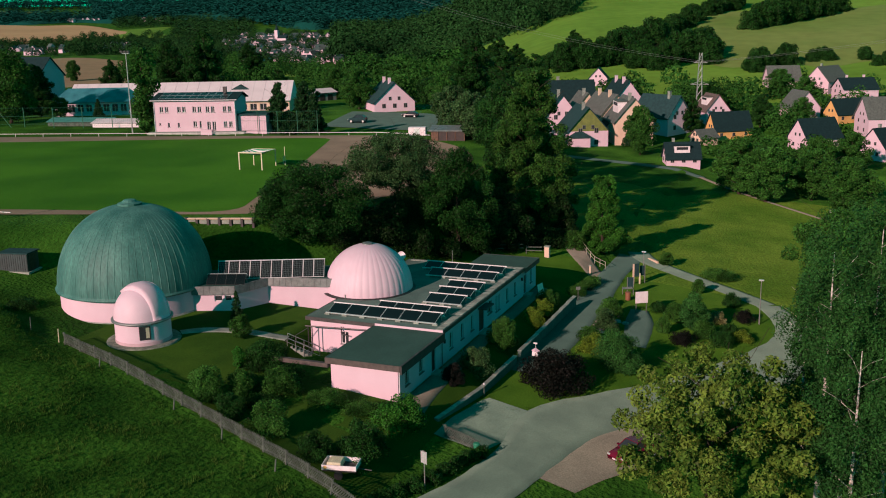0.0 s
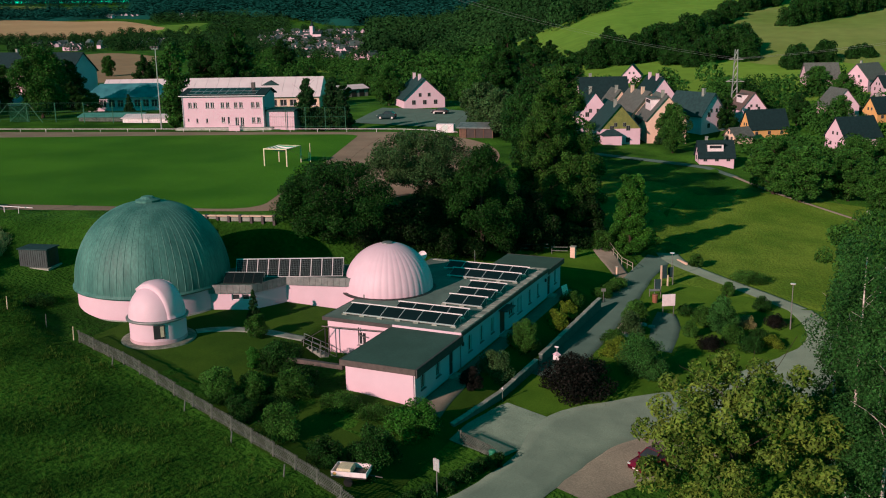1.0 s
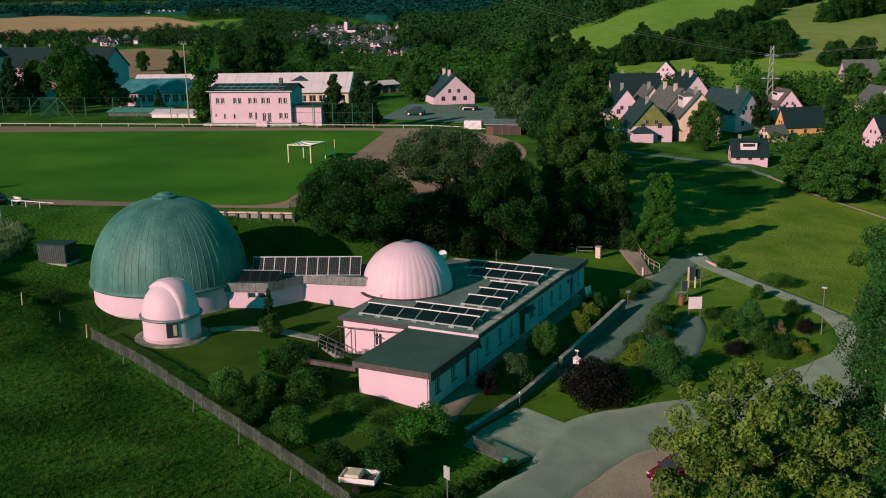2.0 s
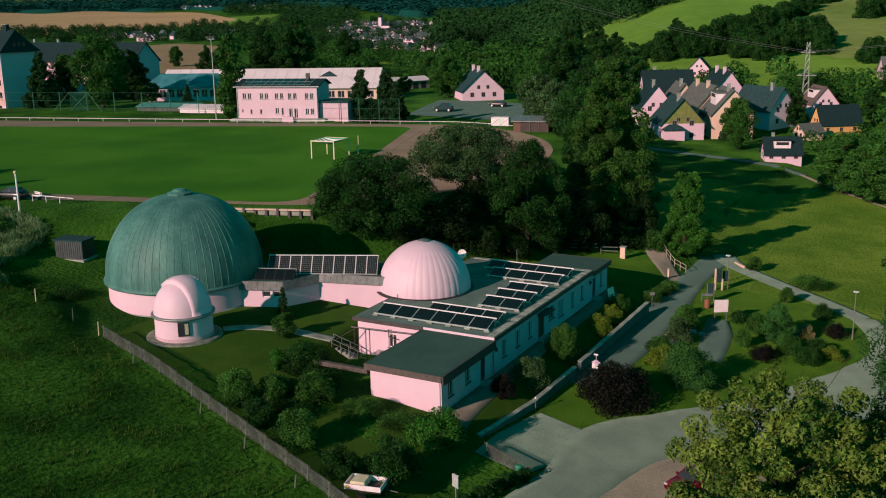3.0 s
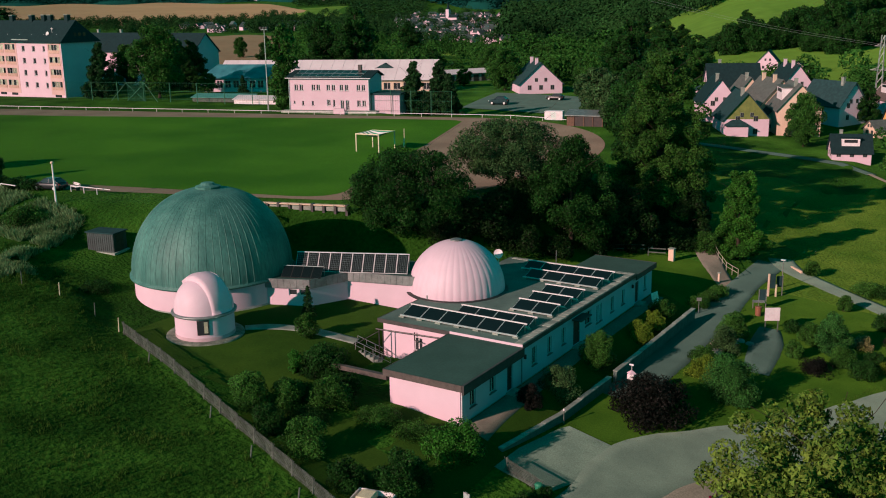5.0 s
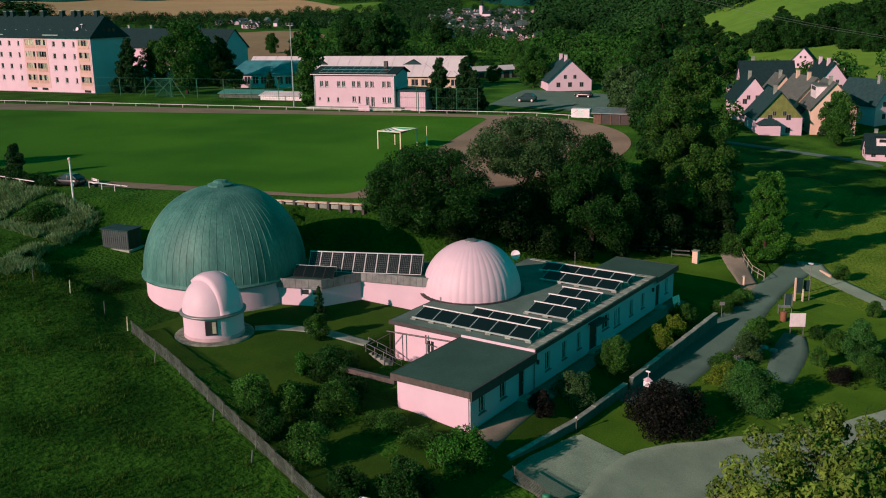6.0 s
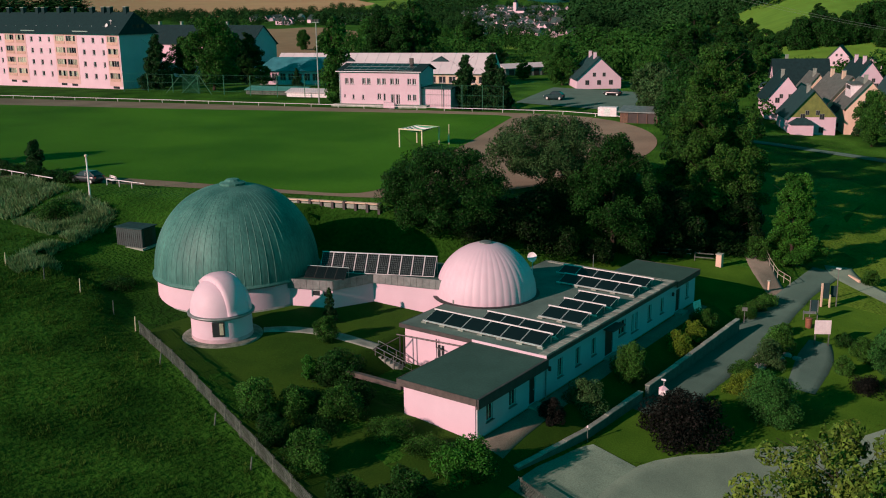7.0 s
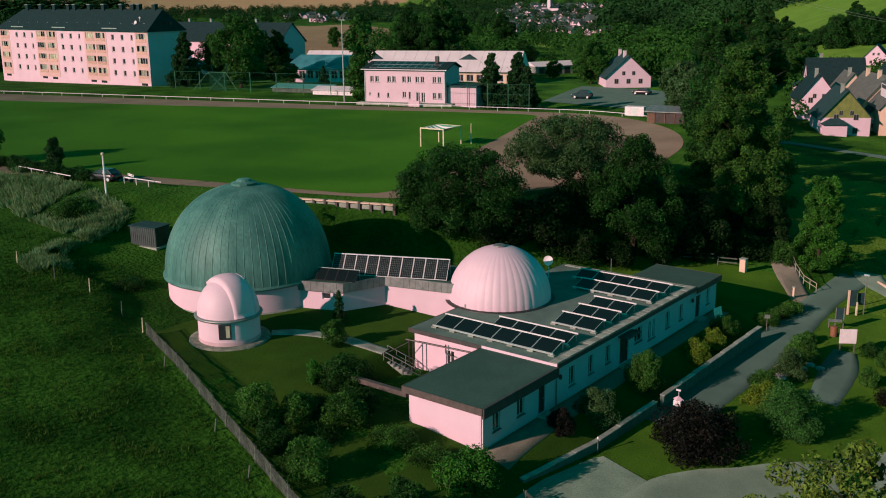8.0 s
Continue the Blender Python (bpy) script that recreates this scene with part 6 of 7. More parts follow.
for r in range(2):
    for i in range(9):
        m = pose(1.0 + i * 1.62, 0.35 + r * 2.2, 6.3 + sl * (0.85 + r * 2.2) + 0.27, math.degrees(math.atan(sl)))
        p = part("solar_panel", Shape().box(0, 1.55, 0, 1.95, -0.03, 0.0), alu_frame, club, "", False, m)
        part("cell_field", Shape().box(0.04, 1.51, 0.04, 1.91, 0.0, 0.006), cell_glass, p)
part("chimney", Shape().box(13.6, 14.3, 4.2, 4.9, 6.8, 8.8), fascia_dark, club)
part("side_block", Shape().box(LC + 0.002, LC + 6.0, 1.0, 8.0, -1.0, 3.1), render_rose, club, "low side block")
part("side_roof", Shape().box(LC + 0.002, LC + 6.3, 0.7, 8.3, 3.1, 3.4), roof_teal, club)
part("gutter", Shape().tube((-0.5, -0.55, 6.4), (LC + 0.5, -0.55, 6.4), 0.08), paint_white, club)
for x in (0.1, LC - 0.1):
    part("downpipe", Shape().tube((x, -0.1, -0.3), (x, -0.1, 6.3), 0.06), alu_frame, club)
part("terrace", Shape().box(-1, LC + 2, -2.2, 0, -1.0, 0.0), slab_concrete, club)
part("planter", Shape().box(10.5, 12.8, -2.9, -2.2, -0.6, 0.6), render_rose, club)

# school with long pale roofs behind the clubhouse
sc = thing("school_building", "long low school with pale metal roof", "building", pose(-159.9, 130.2, 6.4, 0, 0, 23))
LS = 58.7
holes = [(1.5 + i * 2.6, 3.3 + i * 2.6, 0.7, 2.4) for i in range(22)]
part("wall", Shape().wall(LS, -2, 3.4, 0.3, holes), render_cream, sc, "cream wall with wide windows")
for h in holes:
    window_at(sc, pose(h[0], 0, h[2]), 1.8, 1.7, paint_white, 1)
part("wall", Shape().box(0, LS, 0.3, 15.4, -2, 3.38), render_cream, sc)
part("roof", Shape().add([(-0.4, -0.9, 3.1), (LS + 0.4, -0.9, 3.1), (LS + 0.4, 8, 7.9), (-0.4, 8, 7.9), (LS + 0.4, 16, 3.6), (-0.4, 16, 3.6)], [(0, 1, 2, 3), (3, 2, 4, 5), (1, 4, 2), (0, 3, 5), (0, 5, 4, 1)]), roof_light, sc, "pale standing roof")
for i in range(20):
    x = 0.6 + i * 3.0
    part("roof_seam", Shape().add([(x, -0.9, 3.11), (x + 0.06, -0.9, 3.11), (x + 0.06, 8, 7.91), (x, 8, 7.91), (x + 0.03, -0.9, 3.16), (x + 0.03, 8, 7.96)], [(0, 4, 5, 3), (4, 1, 2, 5)]), roof_light, sc)
for x in (19.5, 45.0):
    part("dormer", Shape().add([(x - 2.4, 4.2, 5.85), (x + 2.4, 4.2, 5.85), (x, 4.2, 7.1), (x, 6.6, 7.15), (x - 2.6, 4.4, 5.95), (x + 2.6, 4.4, 5.95)], [(0, 1, 2), (0, 2, 3, 4), (2, 1, 5, 3)]), roof_teal, sc, "small dark roof dormer")
hall2 = thing("sports_hall", "low hall with blue-green sheet roof", "building", pose(-156.4, 122.2, 7.6, 0, 0, 23))
part("wall", Shape().box(0, 19, 0, 0.3, -2, 0.6), render_white, hall2)
part("lintel", Shape().box(0, 19, 0, 0.3, 2.5, 3.18), render_white, hall2)
for i in range(9):
    part("pier", Shape().box(0 if i == 0 else 0.6 + i * 2.2, 1.2 + i * 2.2 if i < 8 else 19, 0, 0.3, 0.6, 2.5), render_white, hall2)
for i in range(8):
    window_at(hall2, pose(1.2 + i * 2.2, 0, 0.6), 1.6, 1.9, paint_white, 1)
part("wall", Shape().box(0, 19, 0.3, 9, -2, 3.18), render_white, hall2)
part("roof", Shape().add([(-0.8, -1, 3.1), (19.8, -1, 3.1), (17.5, 5, 6.3), (2.0, 5, 6.3), (19.8, 10, 3.1), (-0.8, 10, 3.1)], [(0, 1, 2, 3), (1, 4, 2), (3, 2, 4, 5), (0, 3, 5), (0, 5, 4, 1)]), roof_blue, hall2, "blue-green hipped roof")

# block of flats
flats = thing("apartment_block", "long four-storey rose apartment block with dark roof and balconies", "apartment block", pose(-177.2, 95.6, 7.2, 0, 0, 180))
LB, DB, TOP = 71.0, 11.0, 13.35
fl = flats
# local x runs west along the front, front face towards +y after the half turn
z_floor = [1.95, 4.95, 7.95, 10.95]
LOGGIAS = [0.8, 18.3, 23.0, 41.5, 46.6, 65.8]
BAYS = [(0.3, 5.3), (17.6, 27.6), (40.8, 51.1), (65.2, 70.6)]
LIGHTS = [(x + k * 23.2, w) for k in range(3) for x, w in ((6.3, 0.85), (10.2, 1.15), (14.3, 1.15))]
holes = [(LB - x - 4.0, LB - x, z - 0.1, z + 1.9) for x in LOGGIAS for z in z_floor] + [(LB - x - w, LB - x, z + 0.2, z + 1.55) for x, w in LIGHTS for z in z_floor]
FRONT = pose(LB, 0, 0, 0, 0, 180)
part("wall", Shape().box(0, LB, -DB, -1.2, -1.5, TOP).box(0, 0.3, -1.2, -0.3, -1.5, TOP).box(LB - 0.3, LB, -1.2, -0.3, -1.5, TOP), render_rose, fl)
part("wall", Shape().wall(LB, -1.5, TOP, 0.3, holes, FRONT), render_rose, fl, "rose rendered front wall")
for a, b in BAYS:
    cut = [(LB - x - 4.0 - (LB - b), LB - x - (LB - b), z - 0.1, z + 1.9) for x in LOGGIAS if a < x < b for z in z_floor]
    part("bay_render", Shape().wall(b - a, 0.6, TOP - 0.15, 0.04, cut, pose(b, 0.042, 0, 0, 0, 180)), bay_cream, fl, "peach-coloured rendered bay strip")
for x, w in LIGHTS:
    for z in z_floor:
        window_at(fl, pose(x + w, 0, z + 0.2, 0, 0, 180), w, 1.35, paint_white, 0)
rng = random.Random(12)
for x in LOGGIAS:
    for z in z_floor:
        bl = part("balcony", Shape().box(x, x + 4.0, -1.2, 0.1, z - 0.22, z - 0.1), balcony_panel, fl, "loggia with glazed front and tan parapet")
        part("parapet", Shape().box(x + 0.02, x + 3.98, 0.03, 0.1, z - 0.1, z + 0.55), balcony_panel, bl)
        n = 4
        for i in range(n):
            if rng.random() < 0.85:
                part("blind", Shape().box(x + i + 0.08, x + i + 0.9, -0.12, -0.07, z + 0.5, z + 1.88), rng.choice((blind_pale, blind_pale, window_glass)), bl)
            part("post", Shape().box(x + i, x + i + 0.06, -0.1, -0.02, z + 0.55, z + 1.9), paint_white, bl)
        part("back_wall", Shape().box(x, x + 4.0, -0.6, -0.5, z - 0.1, z + 1.9), window_glass, bl)
    part("basement_window", Shape().box(x + 0.7, x + 3.2, 0.0, 0.03, 0.0, 0.75), window_glass, fl)
rf = [(-0.7, 0.7, TOP), (LB + 0.7, 0.7, TOP), (LB + 0.7, -DB - 0.7, TOP), (-0.7, -DB - 0.7, TOP), (0.6, -DB / 2, 18.7), (LB - 5.0, -DB / 2, 18.7)]
part("roof", Shape().add(rf, [(1, 0, 4, 5), (3, 2, 5, 4), (0, 3, 4), (2, 1, 5), (0, 1, 2, 3)]), roof_slate, fl, "dark slate roof")
part("gable", Shape().add([(-0.02, 0, TOP - 0.05), (-0.02, -DB, TOP - 0.05), (0.3, -DB / 2, 18.0)], [(0, 1, 2), (2, 1, 0)]), roof_teal, fl)
for i in range(3):
    part("attic_window", Shape().box(-0.34, -0.2, -DB / 2 - 1.9 + i * 1.4, -DB / 2 - 1.1 + i * 1.4, 14.3, 15.7), window_glass, fl)
for x in (3.0, 9.5, 12.0, 17.0, 25.0, 31.5, 38.5, 41.5, 48.5, 55.5, 62.5):
    ch = part("chimney", Shape().box(x, x + 1.3, -DB / 2 - 0.5, -DB / 2 + 0.5, 17.6, 19.9), roof_slate, fl)
    part("chimney_cap", Shape().box(x - 0.1, x + 1.4, -DB / 2 - 0.6, -DB / 2 + 0.6, 19.9, 20.05), plinth_grey, ch)
for i in range(14):
    x = 3.0 + i * 4.9
    part("roof_hatch", Shape().box(x, x + 0.35, -1.9, -1.5, 15.05, 15.3), paint_white, fl)
for x in (12.5, 36.0, 57.0):
    part("snow_guard", Shape().box(x, x + 6.5, 0.1, 0.2, 13.9, 14.15), metal_zinc, fl)
part("aerial", Shape().tube((5.5, -2.0, 14.5), (5.5, -2.0, 17.0), 0.04).box(5.0, 6.0, -2.05, -1.95, 16.6, 16.7).lathe([(0.0, 0.0), (0.4, 0.1), (0.55, 0.25)], 16, None, 0, 6.283185, pose(6.6, -1.6, 15.4, -70)), paint_white, fl, "white roof aerial")
house("second dark-roofed apartment block with rose front wall", -212, 148, 11, 58, 10.3, 15.4, 4, render_rose, roof_slate, 4, None, 3, 0.0, "flats", 1.0)

roof_cover = material("roof_cover", (0.058, 0.257, 0.212), (0.044, 0.203, 0.170), 0.6, 0.6)
# dark hut, white container and pitch furniture
hut = thing("wooden_hut", "low brown wooden hut with felt roof", "hut", pose(-37.5, 96.3, 7.3, 0, 0, 12))
part("wall", Shape().box(-3.2, 3.2, -1.6, 1.6, -0.6, 2.1), wood_brown, hut)
part("roof", Shape().add([(-3.6, -2.0, 2.1), (3.6, -2.0, 2.1), (3.6, 2.0, 2.7), (-3.6, 2.0, 2.7), (-3.6, -2.0, 2.25), (3.6, -2.0, 2.25), (3.6, 2.0, 2.85), (-3.6, 2.0, 2.85)], [(3, 2, 1, 0), (4, 5, 6, 7), (0, 1, 5, 4), (1, 2, 6, 5), (2, 3, 7, 6), (3, 0, 4, 7)]), fascia_zinc, hut)
# dark sheet on the closed wall, painting the shade of an open front
part("open_front", Shape().box(-1.9, 3.1, -1.645, -1.6, 0.05, 1.95), door_brown, hut, "dark panel standing in for the shaded open front")
for x in (-1.9, -0.2, 1.4, 3.1):
    part("post", Shape().box(x - 0.06, x + 0.06, -1.75, -1.65, -0.3, 2.1), wood_brown, hut)
wc = thing("container", "white site container beside the track", "container", pose(-46.5, 102, 7.5, 0, 0, 14))
part("body", Shape().box(-1.7, 1.7, -0.9, 0.9, 0, 1.7, None, 0.04), paint_white, wc)
part("door", Shape().box(-0.5, 0.5, -0.93, -0.9, 0.1, 1.5), alu_frame, wc)
for i, (x, y, L) in enumerate(((-132.5, 104.6, 7.5), (-123.2, 106.0, 5.5))):
    mt = thing("covered_mat", "flat covered landing mat beside the track", "mat", pose(x, y, height(x, y), 0, 0, 16), "landing mats")
    part("mat", Shape().box(-L, L, -1.2, 1.2, 0.0, 0.9, None, 0.05), wood_grey if i == 0 else paint_white, mt)
    part("cover", Shape().add([(-L - 0.3, -1.5, 1.0), (L + 0.3, -1.5, 1.0), (L + 0.3, 1.8, 1.7), (-L - 0.3, 1.8, 1.7), (-L - 0.3, -1.5, 1.1), (L + 0.3, -1.5, 1.1), (L + 0.3, 1.8, 1.8), (-L - 0.3, 1.8, 1.8)], [(3, 2, 1, 0), (4, 5, 6, 7), (0, 1, 5, 4), (1, 2, 6, 5), (2, 3, 7, 6), (3, 0, 4, 7)]), roof_cover if i == 0 else roof_light, mt)

# ball-stop fence with green posts
bf = thing("ball_stop_fence", "tall green mesh fence on steel posts beyond the track", "fence")
for i in range(9):
    u, v = 108 - i * 7.0, 102.0
    p = on_pitch(u, v)
    part("post", Shape().tube((p[0], p[1], 6.6), (p[0], p[1], 11.8), 0.09, n=6), fence_green, bf)
    if i < 8:
        q = on_pitch(u - 7.0, v)
        for z in (8.0, 9.8, 11.7):
            part("wire", Shape().tube((p[0], p[1], z), (q[0], q[1], z), 0.02, n=4), fence_green, bf)
for i in range(7):
    u, v = 33 - i * 4.2, 86.5
    p = on_pitch(u, v)
    part("post", Shape().tube((p[0], p[1], 7.0), (p[0], p[1], 12.0), 0.07, n=6), fence_green, bf)
    if i < 6:
        q = on_pitch(u - 4.2, v)
        for z in (8.0, 10.0, 11.9):
            part("wire", Shape().tube((p[0], p[1], z), (q[0], q[1], z), 0.018, n=4), fence_green, bf)
a, b, c = on_pitch(91.5, 101.9), on_pitch(86.5, 101.9), on_pitch(82.5, 100.6)
net = Shape()
for j in range(120):
    p = on_pitch(108 - j * 0.47, 102.0)
    net.tube((p[0], p[1], 7.4), (p[0], p[1], 11.7), 0.008, n=3)
for j in range(46):
    p = on_pitch(91.4 - j * 0.107, 102.1)
    net.tube((p[0], p[1], 7.3), (p[0], p[1], 11.6), 0.028, n=3)
for j in range(52):
    p = on_pitch(33 - j * 0.485, 86.5)
    net.tube((p[0], p[1], 7.7), (p[0], p[1], 11.9), 0.008, n=3)
tagged(part("netting", net, fence_green, bf, "thin green netting"), kind="stuff")
for p, q in ((a, b), (b, a), (b, c)):
    part("brace", Shape().tube((*q[:2], 7.4), (*p[:2], 11.6), 0.06, n=6), fence_green, bf)
part("brace", Shape().tube((*a[:2], 11.6), (*on_pitch(95.0, 100.6)[:2], 7.4), 0.06, n=6), fence_green, bf)
part("top_rail", Shape().tube((*a[:2], 11.65), (*b[:2], 11.65), 0.06, n=6), fence_green, bf)
fm = thing("floodlight_mast", "tall slim floodlight mast by the clubhouse", "floodlight", pose(-108.0, 92.5, 7.6))
part("mast", Shape().tube((0, 0, -0.2), (0, 0, 16.5), 0.16, 0.08), metal_zinc, fm)
part("crossarm", Shape().box(-0.9, 0.9, -0.06, 0.06, 16.3, 16.45), metal_zinc, fm)
for x in (-0.8, 0.0, 0.8):
    part("floodlight", Shape().box(x - 0.3, x + 0.3, -0.35, 0.1, 16.45, 16.95, None, 0.04), metal_dark, fm)

# lattice power mast and wires
pm = thing("power_mast", "grey steel lattice power mast in the village", "power mast", pose(-6.0, 200, height(-6.0, 200)))
H, W = 17.5, 0.85
for sx in (-1, 1):
    for sy in (-1, 1):
        part("leg", Shape().tube((sx * W, sy * W, -0.5), (sx * 0.35, sy * 0.35, H), 0.1, 0.07, 6), metal_zinc, pm)
for i in range(9):
    f0, f1 = i / 9, (i + 1) / 9
    w0, w1 = W + (0.35 - W) * f0, W + (0.35 - W) * f1
    for s in (-1, 1):
        part("lattice_bar", Shape().tube((-w0, s * w0, H * f0), (w1, s * w1, H * f1), 0.05, n=5).tube((s * w0, w0, H * f0), (s * w1, -w1, H * f1), 0.05, n=5), metal_zinc, pm)
for z, L in ((H * 0.52, 2.4), (H * 0.85, 1.8)):
    part("crossarm", Shape().tube((-L, 0, z), (L, 0, z), 0.1, n=6).tube((-L, 0, z), (0, 0, z + 0.8), 0.05, n=5).tube((L, 0, z), (0, 0, z + 0.8), 0.05, n=5), metal_zinc, pm)

pl = thing("power_line", "thin sagging wires between power masts", "power line")
for off in (-1.6, 1.6):
    base = Vector((-6.0 + off, 200, height(-6.0, 200) + H * 0.86))
    for end in (Vector((-120 + off, 262, 38)), Vector((95 + off, 190, 34))):
        prev = base
        for i in range(1, 13):
            f = i / 12
            q = base.lerp(end, f) - Vector((0, 0, 9.0 * f * (1 - f)))
            if i == 1:
                line = Shape()
            line.tube(prev, q, 0.022, n=4)
            prev = q
        part("wire", line, metal_zinc, pl)

ls = thing("long_shed", "long low pale works shed in the valley", "shed", pose(-160.5, 259, height(-160.5, 259), 0, 0, 64))
part("wall", Shape().box(-10, 10, -4, 4, -1.0, 3.0), plinth_grey, ls)
part("roof", Shape().add([(-10.5, -4.6, 2.9), (10.5, -4.6, 2.9), (10.5, 0, 4.4), (-10.5, 0, 4.4), (10.5, 4.6, 2.9), (-10.5, 4.6, 2.9)], [(0, 1, 2, 3), (3, 2, 4, 5), (1, 4, 2), (0, 3, 5), (0, 5, 4, 1)]), roof_light, ls, "pale sheet roof")
for i in range(5):
    part("door", Shape().box(-8.5 + i * 3.6, -6.2 + i * 3.6, -4.05, -4.0, 0.0, 2.3), metal_dark, ls)

# ---- far trees, hedgerows, town and forest ----
P_BROAD = tree("broad green tree beyond the sports field", "tree", stand(-152, 103), 17.5, 7.6, 1.5, OVAL, 22000, 0.46, leaf_mid, 301, n=90, k=0.2)
P_DARK = tree("tall dark tree behind the school", "tree", stand(-157, 188), 22.5, 7.6, 2.0, EGG, 24000, 0.52, leaf_dark, 302, n=90, k=0.2)
P_FIR = conifer("dark conifer beside the apartment block", stand(-168, 99), 13.5, 5.2, 303, 14000, 0.5)
tree("slender poplar beside the clubhouse", "poplar", stand(-108.5, 98), 19.0, 2.8, 1.5, COLUMN, 7000, 0.6, leaf_mid, 304, n=40, k=0.5)
P_PALE = tree("pale grey-green tree beyond the wooden hut", "tree", stand(-49.0, 127), 11.0, 5.6, 0.5, OVAL, 16000, 0.4, leaf_willow, 306, n=90, k=0.2)
tree("pale leafy tree behind the track bank", "tree", stand(-39.5, 113), 8.5, 4.6, 0.5, OVAL, 14000, 0.36, leaf_willow, 307, n=70, k=0.22)
P_HEDGE = tree("rounded hedgerow tree on the slope", "tree", stand(-16.7, 301), 10.5, 6.0, 0.3, OVAL, 12000, 0.52, leaf_dark, 305, n=34, k=0.34, group="hedgerow trees")


def again(ob, label, x, y, s, rz, dz=0.0, wide=1.0):
    c = copy_thing(ob, pose(x, y, height(x, y) + dz, 0, 0, rz) @ Matrix.Diagonal((s * wide, s * wide, s, 1)))
    return tagged(c, label)


for i, (src, lab, x, y, s, w) in enumerate((
        (P_DARK, "dark round tree beside the pale hall", -171, 128, 0.55, 1.0),
        (P_BROAD, "leafy tree beside the far running track", -179, 129, 0.95, 1.0),
        (P_BROAD, "round tree beside the apartment block", -196, 131, 0.72, 1.0),
        (P_DARK, "dark tree behind the school roof", -171, 189, 0.88, 1.0),
        (P_DARK, "dark tree between poplar and school", -201, 196, 0.62, 0.9),
        (P_FIR, "slim conifer beside the clubhouse annex", -79.5, 104.5, 0.92, 0.95),
        (P_FIR, "slim conifer close to another conifer", -74.5, 106.5, 0.95, 0.95),
        (P_FIR, "young conifer beside the clubhouse", -71.5, 105.5, 0.75, 1.0),
        (P_FIR, "small dark conifer before the hall", -138, 117, 0.36, 0.9),
        (P_BROAD, "broad tree by the gabled house", -91.5, 165.5, 0.66, 1.1),
        (P_BROAD, "tree beside the gabled house", -66, 163, 0.62, 1.0),
        (P_DARK, "big dark tree behind the gabled house", -64, 182, 0.85, 1.2),
        (P_DARK, "dark spreading tree above the village", -60, 205, 0.52, 1.3),
        (P_PALE, "pale leafy tree at the field corner", -39, 128, 1.0, 1.1),
        (P_PALE, "pale leafy tree behind the wooden hut", -36, 104, 0.95, 1.05),
        (P_PALE, "bushy pale tree near the wooden hut", -31, 98, 0.75, 1.2),
        (P_BROAD, "green tree on the track bank", -24, 95, 0.5, 1.2),
        (P_BROAD, "broad tree at the lower meadow edge", 14, 111, 0.62, 1.3),
        (P_BROAD, "tree at the lower meadow edge", 19, 107, 0.58, 1.3),
        (P_BROAD, "tree closing the lower meadow", 26.5, 114, 0.55, 1.3),
        (P_BROAD, "tree beside the meadow fence", 33, 103, 0.6, 1.2),
        (P_BROAD, "tree in the village gardens", 27, 132, 0.5, 1.2),
        (P_BROAD, "garden tree before white houses", 33, 140, 0.5, 1.1),
        (P_DARK, "dark garden tree between houses", -3, 205, 0.42, 1.2),
        (P_DARK, "dark garden tree beside a house", 11, 190, 0.38, 1.2),
        (P_BROAD, "garden tree behind a white house", 21, 190, 0.45, 1.1),
        (P_BROAD, "garden tree by the olive house", -10.0, 140, 0.62, 0.85),
        (P_DARK, "dark tree beside the long shed", -176, 262, 0.5, 1.4),
        (P_DARK, "dark tree before the long shed", -152, 216, 0.42, 1.4),
        (P_BROAD, "green tree beyond the long shed", -190, 286, 0.5, 1.4),
        (P_BROAD, "small tree by the valley meadow", -146, 236, 0.36, 1.3),
        (P_FIR, "dark conifer in a village garden", -14, 152, 0.6, 0.9),
        (P_DARK, "dark garden tree below the mast", -5, 180, 0.4, 1.1),
        (P_BROAD, "garden tree on the upper slope", 20, 222, 0.5, 1.2),
        (P_BROAD, "garden tree under the upper houses", 12, 238, 0.5, 1.2),
        (P_BROAD, "round tree standing alone on the far field", -322, 311, 0.62, 0.85),
        (P_DARK, "dark tree beside the second apartment block", -187, 138, 0.56, 1.25),
        (P_DARK, "dark tree at the end of the apartment block", -179, 139, 0.6, 1.25),
        (P_BROAD, "green bush tree before the low hall", -152, 119, 0.3, 1.3),
        (P_DARK, "dark tree at the corner of the low hall", -160, 121, 0.36, 1.3),
        (P_DARK, "dark tree group beyond the school", -262, 331, 1.0, 1.2),
        (P_DARK, "dark tree row beyond the field", -240, 340, 0.9, 1.2),
        (P_DARK, "tall dark trees on the valley side", -128, 354, 0.75, 1.2),
        (P_DARK, "dark trees above the village street", -108, 330, 0.62, 1.3),
        (P_DARK, "dark trees at the hill foot", -90, 300, 0.52, 1.3),
        (P_DARK, "dense dark trees on the slope", -75, 330, 0.4, 1.3),
        (P_DARK, "tall dark tree above the gabled house", -92, 256, 0.8, 1.3),
        (P_DARK, "tall dark tree on the slope foot", -78, 246, 0.72, 1.3),
        (P_DARK, "dark tree behind the village roofs", -64, 238, 0.6, 1.3),
        (P_BROAD, "green tree below the slope", -58, 222, 0.6, 1.2),
        (P_DARK, "dark tree by the church valley", -150, 300, 0.75, 1.3),
        (P_BROAD, "valley tree beyond the houses", -130, 270, 0.8, 1.2),
        (P_BROAD, "valley tree near the works sheds", -160, 280, 0.7, 1.2),
        (P_BROAD, "leafy shrub tree beyond the near track", -95, 8, 0.42, 1.2))):
    again(src, lab, x, y, s, i * 67, 0, w)
rng = random.Random(5)
